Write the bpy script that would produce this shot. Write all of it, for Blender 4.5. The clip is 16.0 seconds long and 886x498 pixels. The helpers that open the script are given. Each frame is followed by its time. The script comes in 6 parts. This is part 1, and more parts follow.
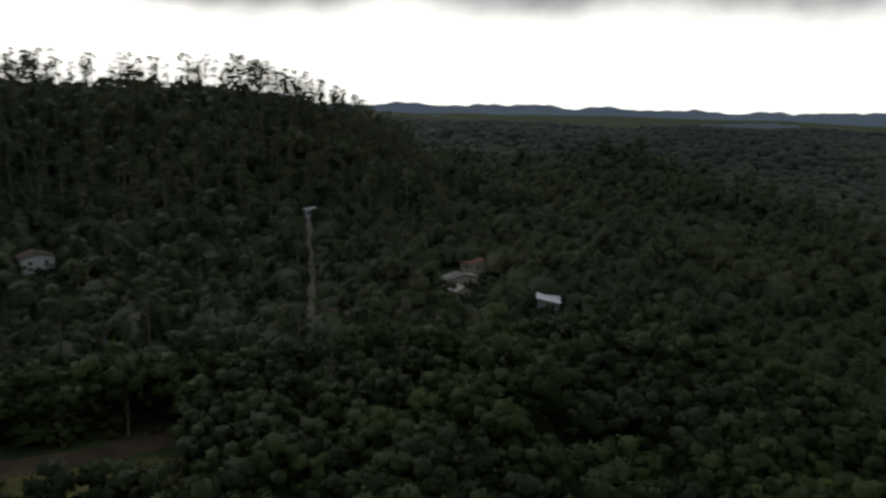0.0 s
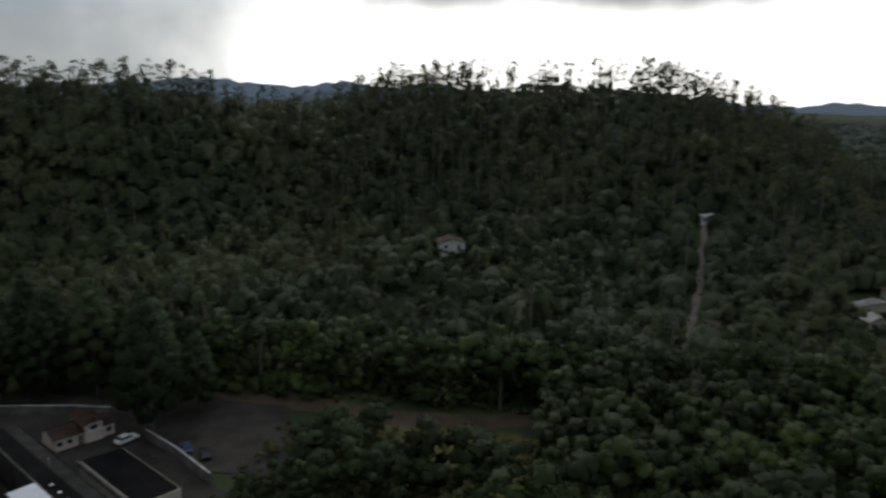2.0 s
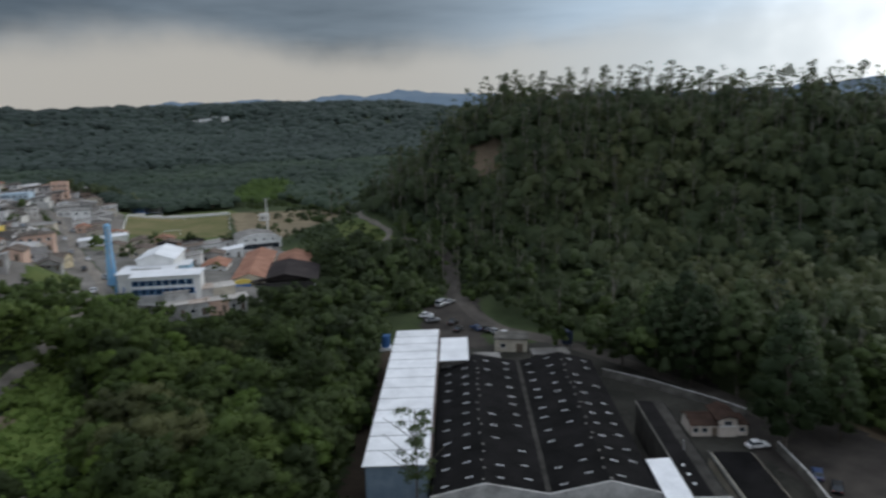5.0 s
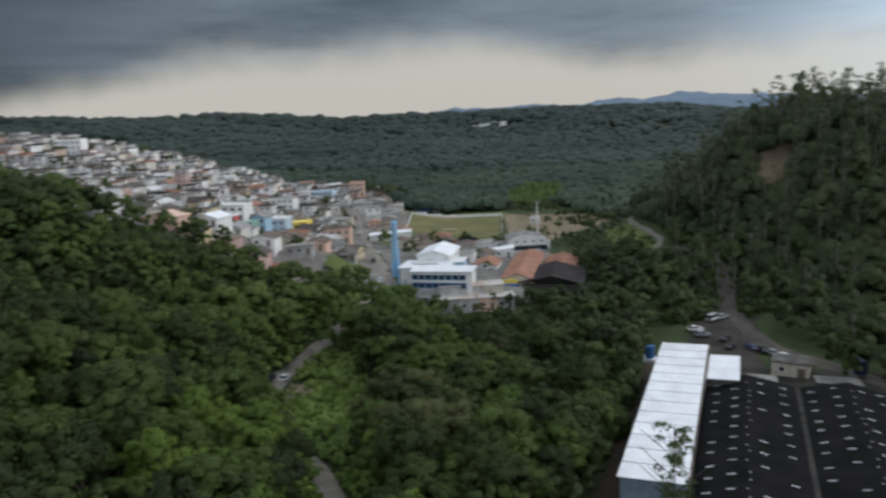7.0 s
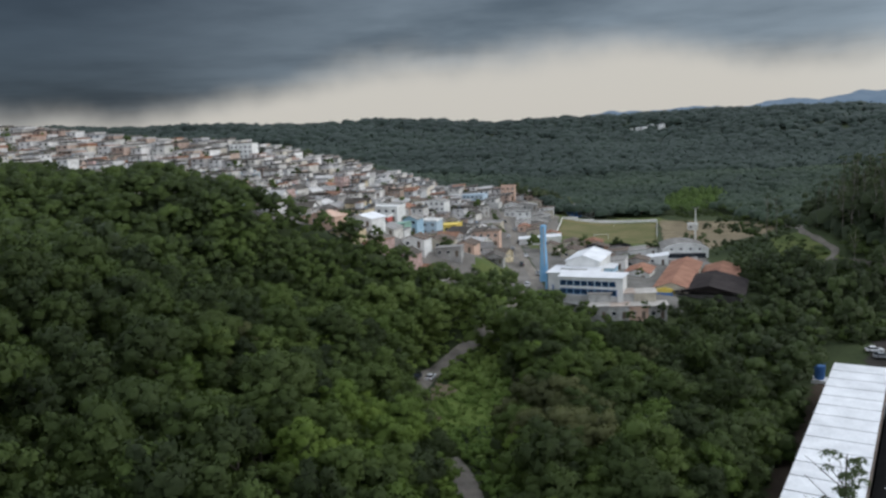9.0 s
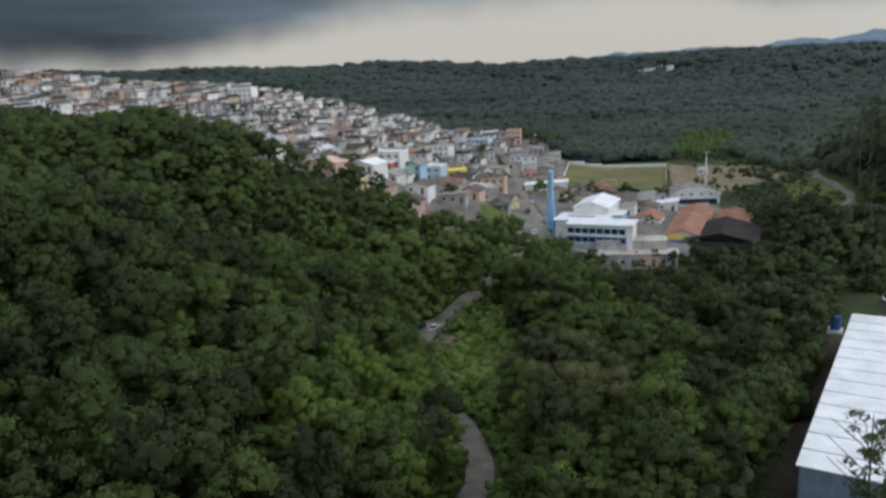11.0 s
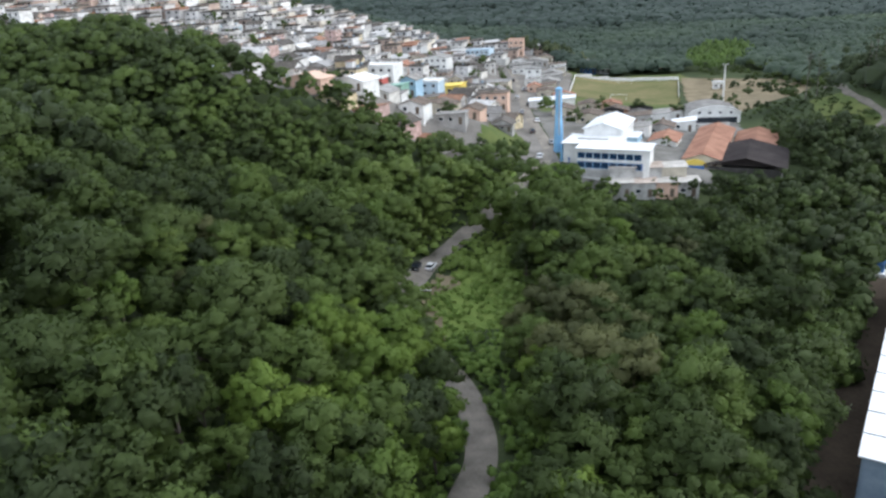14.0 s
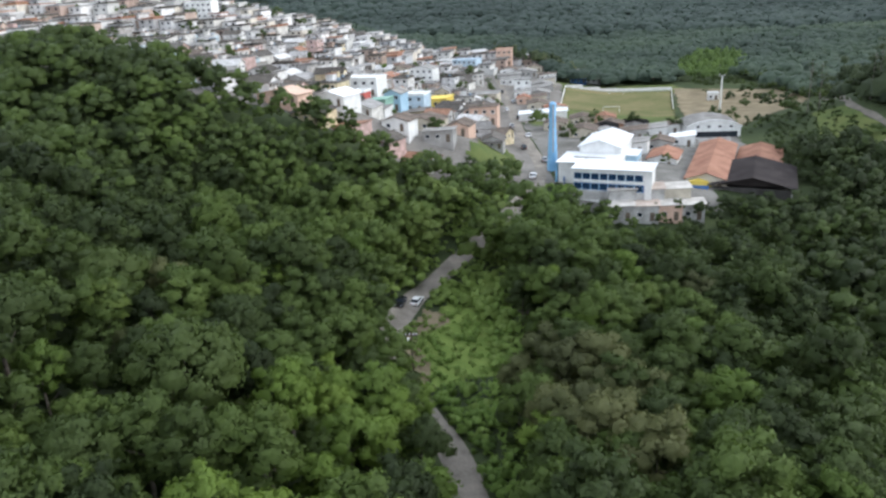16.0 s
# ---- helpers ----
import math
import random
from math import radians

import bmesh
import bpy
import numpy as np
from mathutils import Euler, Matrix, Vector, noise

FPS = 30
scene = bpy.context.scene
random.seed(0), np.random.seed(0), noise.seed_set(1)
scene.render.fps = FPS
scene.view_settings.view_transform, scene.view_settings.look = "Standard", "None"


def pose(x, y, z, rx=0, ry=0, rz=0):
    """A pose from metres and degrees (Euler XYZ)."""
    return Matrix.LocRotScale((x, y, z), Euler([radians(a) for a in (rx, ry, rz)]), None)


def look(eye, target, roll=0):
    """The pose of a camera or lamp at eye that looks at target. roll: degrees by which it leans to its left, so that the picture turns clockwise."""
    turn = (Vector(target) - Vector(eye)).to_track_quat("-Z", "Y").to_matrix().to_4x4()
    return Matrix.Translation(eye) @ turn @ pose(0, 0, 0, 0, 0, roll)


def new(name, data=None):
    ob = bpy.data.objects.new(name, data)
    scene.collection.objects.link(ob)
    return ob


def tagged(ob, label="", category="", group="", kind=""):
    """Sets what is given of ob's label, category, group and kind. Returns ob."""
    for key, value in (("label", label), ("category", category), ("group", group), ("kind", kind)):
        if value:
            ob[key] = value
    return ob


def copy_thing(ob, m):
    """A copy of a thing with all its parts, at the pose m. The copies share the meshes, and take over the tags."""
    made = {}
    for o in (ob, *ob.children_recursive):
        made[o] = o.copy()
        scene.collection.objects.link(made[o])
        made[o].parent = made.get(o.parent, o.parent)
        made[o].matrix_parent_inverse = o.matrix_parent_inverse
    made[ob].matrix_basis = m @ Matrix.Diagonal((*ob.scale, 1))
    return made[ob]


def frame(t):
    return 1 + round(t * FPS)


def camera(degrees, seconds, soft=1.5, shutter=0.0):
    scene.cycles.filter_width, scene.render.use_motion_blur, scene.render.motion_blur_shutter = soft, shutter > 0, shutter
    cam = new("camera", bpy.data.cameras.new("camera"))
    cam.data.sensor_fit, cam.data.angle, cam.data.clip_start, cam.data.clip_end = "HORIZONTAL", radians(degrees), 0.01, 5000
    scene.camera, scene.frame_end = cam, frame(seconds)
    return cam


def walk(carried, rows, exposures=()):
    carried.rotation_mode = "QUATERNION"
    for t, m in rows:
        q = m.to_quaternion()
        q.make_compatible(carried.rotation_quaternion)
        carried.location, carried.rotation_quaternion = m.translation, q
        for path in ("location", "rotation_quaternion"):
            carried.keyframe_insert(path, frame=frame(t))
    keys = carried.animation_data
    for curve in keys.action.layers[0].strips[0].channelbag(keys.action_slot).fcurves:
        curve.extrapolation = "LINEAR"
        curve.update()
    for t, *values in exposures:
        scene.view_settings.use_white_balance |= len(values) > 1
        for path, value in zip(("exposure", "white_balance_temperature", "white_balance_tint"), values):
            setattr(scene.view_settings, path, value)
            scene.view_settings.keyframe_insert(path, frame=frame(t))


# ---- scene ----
cam = camera(61.5, 16.0, soft=2.6, shutter=0.5)
PATH = [
    (0, (1.032, 6.638, 63.295), (2.859, 5.923, 62.903), 1.3),
    (0.5, (0.703, 4.353, 63.317), (2.592, 3.829, 62.924), 1.3),
    (1, (0.2, 2.663, 63.338), (2.148, 2.448, 62.94), 1.0),
    (1.5, (-0.114, 1.633, 63.308), (1.843, 1.734, 62.907), 0.7),
    (2, (0.376, 1.287, 63.16), (2.308, 1.616, 62.76), 0.4),
    (2.5, (0.519, 1.149, 63.044), (2.4, 1.7, 62.647), 0.1),
    (3, (0.312, 1.028, 63.057), (2.087, 1.862, 62.664), -0.3),
    (3.5, (0.076, 1.052, 63.278), (1.706, 2.143, 62.887), -0.4),
    (4, (-0.008, 0.954, 63.575), (1.436, 2.282, 63.187), -0.8),
    (4.5, (0.138, 0.845, 63.873), (1.362, 2.379, 63.488), -1.0),
    (7, (0.007, -0.841, 64.599), (0.374, 1.093, 64.247), -2.1),
    (7.5, (0.308, -0.994, 64.569), (0.463, 0.971, 64.228), -2.1),
    (8, (0.574, -0.969, 64.416), (0.61, 1.004, 64.085), -2.2),
    (8.5, (0.762, -0.451, 64.266), (0.746, 1.523, 63.942), -2.3),
    (10.8, (0.715, 5.6, 63.75), (0.666, 7.555, 63.33), -2.93),
    (11, (0.712, 6.641, 63.737), (0.662, 8.585, 63.268), -2.9),
    (11.5, (0.743, 9.408, 63.726), (0.685, 11.319, 63.136), -2.9),
    (12, (0.822, 12.604, 63.786), (0.758, 14.475, 63.081), -2.9),
    (12.5, (0.871, 15.844, 63.734), (0.806, 17.715, 63.03), -2.9),
    (13, (0.922, 19.357, 63.492), (0.856, 21.229, 62.79), -2.9),
    (13.5, (0.876, 22.814, 63.269), (0.812, 24.687, 62.571), -2.9),
    (14, (0.791, 26.473, 63.13), (0.735, 28.348, 62.436), -3.0),
    (14.5, (0.821, 30.309, 62.998), (0.783, 32.186, 62.308), -3.0),
    (15, (0.851, 34.109, 62.81), (0.822, 35.987, 62.125), -3.0),
    (15.5, (0.732, 38.04, 62.841), (0.709, 39.919, 62.159), -3.0),
    (16, (0.658, 41.883, 63.137), (0.637, 43.764, 62.459), -3.0),
]

EXPOSURES = [(0.0, -1.94, 6500, 10), (1.0, -1.84, 6500, 10), (2.0, -1.60, 6400, 10), (3.0, -1.22, 6250, 10), (4.0, -0.95, 6200, 10), (4.7, -0.80, 6200, 10), (7.0, -0.50, 6300, 10), (8.7, -0.38, 6300, 10), (10.8, -0.50, 6250, 10), (11.5, -0.16, 6250, 10), (12.5, 0.27, 6200, 10), (16.0, 0.42, 6200, 10)]
walk(cam, [(t, look(e, a, r)) for t, e, a, r in PATH], EXPOSURES)

# ---- light: a heavy overcast with the brightness low in the east ----
SUN_AZ, SUN_EL = radians(8), radians(32)      # from +x towards +y


def build_world():
    world = bpy.data.worlds.new("world")
    world.use_nodes = True
    scene.world = world
    nt = world.node_tree
    nt.nodes.clear()
    N, L = nt.nodes.new, nt.links.new

    def math_node(op, a, b=None, clamp=False):
        n = N("ShaderNodeMath")
        n.operation, n.use_clamp = op, clamp
        for i, v in enumerate((a, b)):
            if v is None:
                continue
            if isinstance(v, (int, float)):
                n.inputs[i].default_value = v
            else:
                L(v, n.inputs[i])
        return n.outputs[0]

    def step(v, a, b):
        n = N("ShaderNodeMapRange")
        n.interpolation_type = "SMOOTHERSTEP"
        L(v, n.inputs[0])
        n.inputs[1].default_value, n.inputs[2].default_value = a, b
        return n.outputs[0]

    def mix(f, a, b):
        n = N("ShaderNodeMix")
        n.data_type = "RGBA"
        if isinstance(f, (int, float)):
            n.inputs[0].default_value = f
        else:
            L(f, n.inputs[0])
        for i, v in ((6, a), (7, b)):
            if isinstance(v, tuple):
                n.inputs[i].default_value = (*v, 1)
            else:
                L(v, n.inputs[i])
        return n.outputs[2]

    tc = N("ShaderNodeTexCoord")
    sep = N("ShaderNodeSeparateXYZ")
    L(tc.outputs["Generated"], sep.inputs[0])
    x, y, z = sep.outputs
    # cloud deck: noise on a flat layer above
    up = math_node("ADD", math_node("MAXIMUM", z, 0.0), 0.07)
    flat = N("ShaderNodeCombineXYZ")
    L(math_node("DIVIDE", x, up), flat.inputs[0])
    L(math_node("DIVIDE", y, up), flat.inputs[1])
    noise_a = N("ShaderNodeTexNoise")
    noise_a.inputs["Scale"].default_value, noise_a.inputs["Detail"].default_value = 0.32, 6
    noise_a.inputs["Roughness"].default_value = 0.55
    L(flat.outputs[0], noise_a.inputs["Vector"])
    cloud = step(noise_a.outputs["Fac"], 0.28, 0.76)
    # dark underside high, pale gap over the horizon
    wav = N("ShaderNodeTexNoise")
    wav.inputs["Scale"].default_value, wav.inputs["Detail"].default_value = 3.2, 5
    L(tc.outputs["Generated"], wav.inputs["Vector"])
    el = math_node("ADD", z, math_node("MULTIPLY", math_node("SUBTRACT", wav.outputs["Fac"], 0.5), 0.16))
    north = step(y, 0.5, 0.98)
    toward = math_node("SUBTRACT", math_node("MULTIPLY", x, 0.978), math_node("MULTIPLY", y, 0.208))
    east = step(math_node("ADD", toward, math_node("MULTIPLY", math_node("SUBTRACT", wav.outputs["Fac"], 0.5), 0.55)), 0.51, 0.95)
    west = step(math_node("MULTIPLY", x, -1.0), -0.12, 0.55)
    south = step(math_node("MULTIPLY", y, -1.0), 0.05, 0.6)
    deck_north = mix(west, mix(cloud, (0.320, 0.390, 0.455), (0.092, 0.126, 0.162)), mix(cloud, (0.076, 0.104, 0.136), (0.028, 0.040, 0.057)))
    deck = mix(south, deck_north, mix(cloud, (1.25, 1.32, 1.42), (0.80, 0.86, 0.95)))
    gap = mix(north, (1.04, 1.14, 1.19), (0.80, 0.755, 0.675))
    low = step(math_node("ADD", el, math_node("MULTIPLY", west, 0.05)), 0.045, 0.125)
    paler = N("ShaderNodeVectorMath")
    paler.operation = "SCALE"
    L(deck, paler.inputs[0])
    L(math_node("ADD", math_node("MULTIPLY", step(toward, 0.2, 0.7), 2.2), 1.0), paler.inputs["Scale"])
    sky_north = mix(low, gap, paler.outputs[0])
    bright = mix(step(el, 0.10, 0.165), (5.0, 4.9, 4.6), mix(cloud, (2.4, 2.4, 2.4), (0.75, 0.78, 0.84)))
    side = mix(east, sky_north, bright)
    overhead = mix(cloud, (1.57, 1.68, 1.86), (0.99, 1.07, 1.20))
    cover = mix(step(z, 0.25, 0.62), side, overhead)
    sky = N("ShaderNodeTexSky")
    sky.sky_type, sky.sun_disc = "NISHITA", False
    sky.sun_elevation, sky.sun_rotation = SUN_EL, math.pi / 2 - SUN_AZ
    thin = N("ShaderNodeVectorMath")
    thin.operation = "SCALE"
    thin.inputs["Scale"].default_value = 0.08
    L(sky.outputs[0], thin.inputs[0])
    total = mix(0.93, thin.outputs[0], cover)
    bg = N("ShaderNodeBackground")
    L(total, bg.inputs[0])
    bg.inputs[1].default_value = 1.0
    out = N("ShaderNodeOutputWorld")
    L(bg.outputs[0], out.inputs[0])


build_world()
sun = new("sun", bpy.data.lights.new("sun", "SUN"))
sun.data.energy, sun.data.angle, sun.data.color = 1.3, radians(14), (1.0, 0.975, 0.92)
sun.matrix_world = look((0, 0, 0), (-math.cos(SUN_EL) * math.cos(SUN_AZ), -math.cos(SUN_EL) * math.sin(SUN_AZ), -math.sin(SUN_EL)))

# ---- terrain ----
def ss(a, b, v):
    t = np.clip((v - a) / (b - a), 0.0, 1.0)
    return t * t * (3 - 2 * t)


def ridge(x, y, ax, ay, bx, by, height, width):
    """A rounded ridge along the line from a to b."""
    ux, uy = bx - ax, by - ay
    k = np.clip(((x - ax) * ux + (y - ay) * uy) / (ux * ux + uy * uy), 0, 1)
    d2 = (x - ax - k * ux) ** 2 + (y - ay - k * uy) ** 2
    return height * np.exp(-d2 / width ** 2)


def waves(x, y, scale, seed=0.0):
    """Smooth uneven field between about -1 and 1."""
    u, v = x / scale + seed * 1.7, y / scale - seed * 2.3
    return (np.sin(u * 1.0 + 1.3 * np.sin(v * 0.7 + seed)) + np.sin(v * 1.3 + 1.1 * np.sin(u * 0.9 - seed)) + np.sin((u + v) * 0.8 + 2.0 * seed) * 0.7) / 2.7


def ground(x, y):
    """Height of the bare ground."""
    x, y = np.asarray(x, float), np.asarray(y, float)
    w = 80 + 110 * ss(120, 190, y) + 60 * ss(40, -200, y)
    h = (60 + 12 * ss(120, 190, y)) * (1 - np.exp(-np.maximum(0, -x - 7) / w)) * (1 - 0.8 * ss(590 - 0.25 * np.minimum(0, x), 780 - 0.25 * np.minimum(0, x), y))
    h = h + ss(188, 235, y) * (10 - 5 * ss(290, 400, y) - 4 * ss(45, 95, x) + 0.0 * x)
    h = h + 11 * np.exp(-((x + 35) / 34) ** 2 - ((y - 230) / 26) ** 2)
    h = h + 3.5 * ss(6, 20, x) * (1 - ss(38, 50, x) * (1 - ss(165, 190, y))) * (1 - ss(180, 215, y)) + 1.5 * ss(38, 50, x) * (1 - ss(180, 215, y))
    h = h + 6 * (1 - ss(80, 125, y)) * ss(-45, -15, x) * (1 - ss(14, 40, x)) * ss(-60, 20, y)
    h = h + ridge(x, y, -320, 500, -10, 428, 9, 55) + ridge(x, y, -150, 530, 25, 512, 8, 42) + ridge(x, y, -92, 232, -70, 224, 6, 24)
    a = ridge(x, y, 395, -20, 388, 60, 53.5, 102) + ridge(x, y, 585, -110, 450, -420, 37, 150)
    b = ridge(x, y, 315, 180, 222, 285, 54, 60)
    c = ridge(x, y, 375, 95, 338, 140, 36, 55)
    h = h + (a ** 3 + b ** 3 + c ** 3) ** (1 / 3)
    h = h + ridge(x, y, -1700, 1400, 700, 1500, 52, 430) + ridge(x, y, 700, 700, 1300, 1000, 44, 260)
    h = h + 9.0 * ss(25, 3, x) * ss(238, 254, y) * (1 - 0.8 * ss(320, 410, y)) * (1 - 0.35 * ss(-30, -60, x)) * (1 - ss(-90, -140, x))
    h = h + ridge(x, y, -190, 552, 5, 512, 2.5, 48)
    r = np.hypot(x - 50, y - 150)
    h = h + ss(380, 900, r) * (9 * waves(x, y, 120, 1.0) + 4 * waves(x, y, 47, 2.0)) + ss(900, 2200, r) * (22 + 20 * waves(x, y, 300, 3.0)) * (0.3 + 0.7 * ss(-300, 400, y))
    h = h + 0.9 * waves(x, y, 23, 4.0) * ss(60, 160, np.hypot(x - 75, y - 120)) * ss(8, 30, np.abs(x + 2))
    return h
# ---- end terrain ----

# ---- materials ----
def material(name, colours, scale=1.0, rough=0.8, bump=0.3, detail_scale=None, metal=0.0, vary="", spread=0.12, coord="Object"):
    """Two-scale procedural surface: colours is a dark and a light tone, blended by noise. vary: 'object' or 'island' random brightness."""
    m = bpy.data.materials.new(name)
    m.use_nodes = True
    nt = m.node_tree
    N, L = nt.nodes.new, nt.links.new
    bsdf = nt.nodes["Principled BSDF"]
    tc = N("ShaderNodeTexCoord")
    n1, n2 = N("ShaderNodeTexNoise"), N("ShaderNodeTexNoise")
    n1.inputs["Scale"].default_value, n1.inputs["Detail"].default_value = scale, 5
    n2.inputs["Scale"].default_value, n2.inputs["Detail"].default_value = detail_scale or scale * 9, 3
    for n in (n1, n2):
        L(tc.outputs[coord], n.inputs["Vector"])
    add = N("ShaderNodeMath")
    add.operation = "MULTIPLY_ADD"
    L(n2.outputs["Fac"], add.inputs[0])
    add.inputs[1].default_value = 0.45
    L(n1.outputs["Fac"], add.inputs[2])
    ramp = N("ShaderNodeValToRGB")
    ramp.color_ramp.elements[0].position, ramp.color_ramp.elements[1].position = 0.48, 0.95
    ramp.color_ramp.elements[0].color, ramp.color_ramp.elements[1].color = (*colours[0], 1), (*colours[1], 1)
    L(add.outputs[0], ramp.inputs[0])
    colour = ramp.outputs[0]
    if vary:
        info = N("ShaderNodeObjectInfo") if vary == "object" else N("ShaderNodeNewGeometry")
        mr = N("ShaderNodeMapRange")
        L(info.outputs["Random" if vary == "object" else "Random Per Island"], mr.inputs[0])
        mr.inputs[3].default_value, mr.inputs[4].default_value = 1 - spread, 1 + spread
        sc = N("ShaderNodeVectorMath")
        sc.operation = "SCALE"
        L(colour, sc.inputs[0])
        L(mr.outputs[0], sc.inputs["Scale"])
        colour = sc.outputs[0]
    L(colour, bsdf.inputs["Base Color"])
    bsdf.inputs["Roughness"].default_value, bsdf.inputs["Metallic"].default_value = rough, metal
    bsdf.inputs["Specular IOR Level"].default_value = 0.5 if rough < 0.75 else 0.12
    if bump:
        b = N("ShaderNodeBump")
        b.inputs["Strength"].default_value, b.inputs["Distance"].default_value = bump, 0.05
        L(n2.outputs["Fac"], b.inputs["Height"])
        L(b.outputs[0], bsdf.inputs["Normal"])
    return m


def foliage(name, stops, source, through_light=0.36):
    """Leaves: tone chosen per tree (Object Info random, or the 'tint' attribute of a whole forest) and shifted a little per leaf."""
    m = bpy.data.materials.new(name)
    m.use_nodes = True
    nt = m.node_tree
    N, L = nt.nodes.new, nt.links.new
    bsdf = nt.nodes["Principled BSDF"]
    if source == "tint":
        src = N("ShaderNodeAttribute")
        src.attribute_name = "tint"
        val = src.outputs["Fac"]
    else:
        val = N("ShaderNodeObjectInfo").outputs["Random"]
    tc = N("ShaderNodeTexCoord")
    leafy, broad = N("ShaderNodeTexNoise"), N("ShaderNodeTexNoise")
    leafy.inputs["Scale"].default_value, leafy.inputs["Detail"].default_value, leafy.inputs["Roughness"].default_value = 2.4, 4, 0.7
    broad.inputs["Scale"].default_value, broad.inputs["Detail"].default_value = 0.5, 2
    for n in (leafy, broad):
        L(tc.outputs["Object"], n.inputs["Vector"])
    mixed = N("ShaderNodeMath")
    mixed.operation = "MULTIPLY_ADD"
    L(broad.outputs["Fac"], mixed.inputs[0])
    mixed.inputs[1].default_value = 0.5
    L(leafy.outputs["Fac"], mixed.inputs[2])
    add = N("ShaderNodeMath")
    add.operation = "MULTIPLY_ADD"
    L(mixed.outputs[0], add.inputs[0])
    add.inputs[1].default_value = 0.36
    L(val, add.inputs[2])
    sub = N("ShaderNodeMath")
    sub.operation = "SUBTRACT"
    L(add.outputs[0], sub.inputs[0])
    sub.inputs[1].default_value = 0.27
    ramp = N("ShaderNodeValToRGB")
    ramp.color_ramp.elements[0].position, ramp.color_ramp.elements[0].color = stops[0][0], (*stops[0][1], 1)
    ramp.color_ramp.elements[1].position, ramp.color_ramp.elements[1].color = stops[-1][0], (*stops[-1][1], 1)
    for p, c in stops[1:-1]:
        e = ramp.color_ramp.elements.new(p)
        e.color = (*c, 1)
    L(sub.outputs[0], ramp.inputs[0])
    for e in ramp.color_ramp.elements:
        e.color = (e.color[0] * 0.69, e.color[1] * 0.70, e.color[2] * 0.71, 1)
    L(ramp.outputs[0], bsdf.inputs["Base Color"])
    bsdf.inputs["Roughness"].default_value = 0.6
    bsdf.inputs["Specular IOR Level"].default_value = 0.25
    bump = N("ShaderNodeBump")
    bump.inputs["Strength"].default_value, bump.inputs["Distance"].default_value = 0.4, 0.4
    L(leafy.outputs["Fac"], bump.inputs["Height"])
    L(bump.outputs[0], bsdf.inputs["Normal"])
    tr = N("ShaderNodeBsdfTranslucent")
    L(ramp.outputs[0], tr.inputs["Color"])
    mx = N("ShaderNodeMixShader")
    mx.inputs[0].default_value = through_light
    L(bsdf.outputs[0], mx.inputs[1])
    L(tr.outputs[0], mx.inputs[2])
    L(mx.outputs[0], nt.nodes["Material Output"].inputs["Surface"])
    return m


GREENS = [(0.0, (0.036, 0.055, 0.015)), (0.3, (0.062, 0.092, 0.022)), (0.6, (0.096, 0.142, 0.030)), (0.9, (0.130, 0.190, 0.039)), (1.0, (0.156, 0.213, 0.046))]
leaf_lime = foliage("leaf_lime", [(0.0, (0.108, 0.168, 0.028)), (0.5, (0.162, 0.245, 0.039)), (1.0, (0.212, 0.300, 0.050))], "object")
leaf_dome = foliage("leaf_dome", [(0.0, (0.062, 0.092, 0.024)), (0.5, (0.086, 0.126, 0.031)), (1.0, (0.108, 0.150, 0.037))], "object")
leaf_near = foliage("leaf_near", GREENS, "object")
leaf_far = foliage("leaf_far", GREENS, "tint")
# Olive tones of the hill trees, also lifted in colour for haze.
HILL_GREENS = [(0.0, (0.053, 0.079, 0.039)), (0.35, (0.094, 0.128, 0.053)), (0.7, (0.150, 0.174, 0.069)), (1.0, (0.212, 0.208, 0.092))]
leaf_hill = foliage("leaf_hill", HILL_GREENS, "tint", 0.5)
BRIGHT_GREENS = [(0.0, (0.110, 0.178, 0.038)), (0.4, (0.185, 0.290, 0.058)), (0.75, (0.255, 0.380, 0.080)), (1.0, (0.310, 0.420, 0.105))]
leaf_bright = foliage("leaf_bright", BRIGHT_GREENS, "tint")
# Haze over the far woods is put into these leaf colours.
HAZE_BLUES = [(0.0, (0.044, 0.068, 0.055)), (0.5, (0.066, 0.098, 0.075)), (1.0, (0.092, 0.128, 0.094))]
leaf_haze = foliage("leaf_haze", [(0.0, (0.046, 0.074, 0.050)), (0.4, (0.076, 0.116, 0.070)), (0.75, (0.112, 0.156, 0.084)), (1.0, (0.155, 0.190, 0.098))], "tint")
leaf_blue_haze = foliage("leaf_blue_haze", HAZE_BLUES, "tint")
leaf_dark = foliage("leaf_dark", [(0.0, (0.062, 0.096, 0.040)), (0.5, (0.098, 0.142, 0.056)), (1.0, (0.135, 0.182, 0.072))], "object", 0.45)
leaf_olive = foliage("leaf_olive", [(0.0, (0.095, 0.105, 0.030)), (0.5, (0.155, 0.160, 0.045)), (1.0, (0.22, 0.21, 0.07))], "tint")
leaf_pale = foliage("leaf_pale", [(0.0, (0.086, 0.098, 0.034)), (0.5, (0.130, 0.145, 0.050)), (1.0, (0.185, 0.195, 0.072))], "object")
bark = material("bark", ((0.06, 0.05, 0.04), (0.16, 0.14, 0.12)), 2.0, 0.9, 0.6)
bark_grey = material("bark_grey", ((0.11, 0.10, 0.085), (0.24, 0.22, 0.19)), 1.2, 0.85, 0.4)
soil = material("forest_floor", ((0.026, 0.038, 0.017), (0.066, 0.084, 0.036)), 0.08, 0.95, 0.5, 1.3)
asphalt = material("asphalt", ((0.132, 0.118, 0.100), (0.280, 0.250, 0.212)), 0.28, 0.95, 0.3, 3.0)
old_asphalt = material("old_asphalt", ((0.030, 0.027, 0.024), (0.066, 0.058, 0.050)), 0.22, 0.95, 0.3, 3.0)
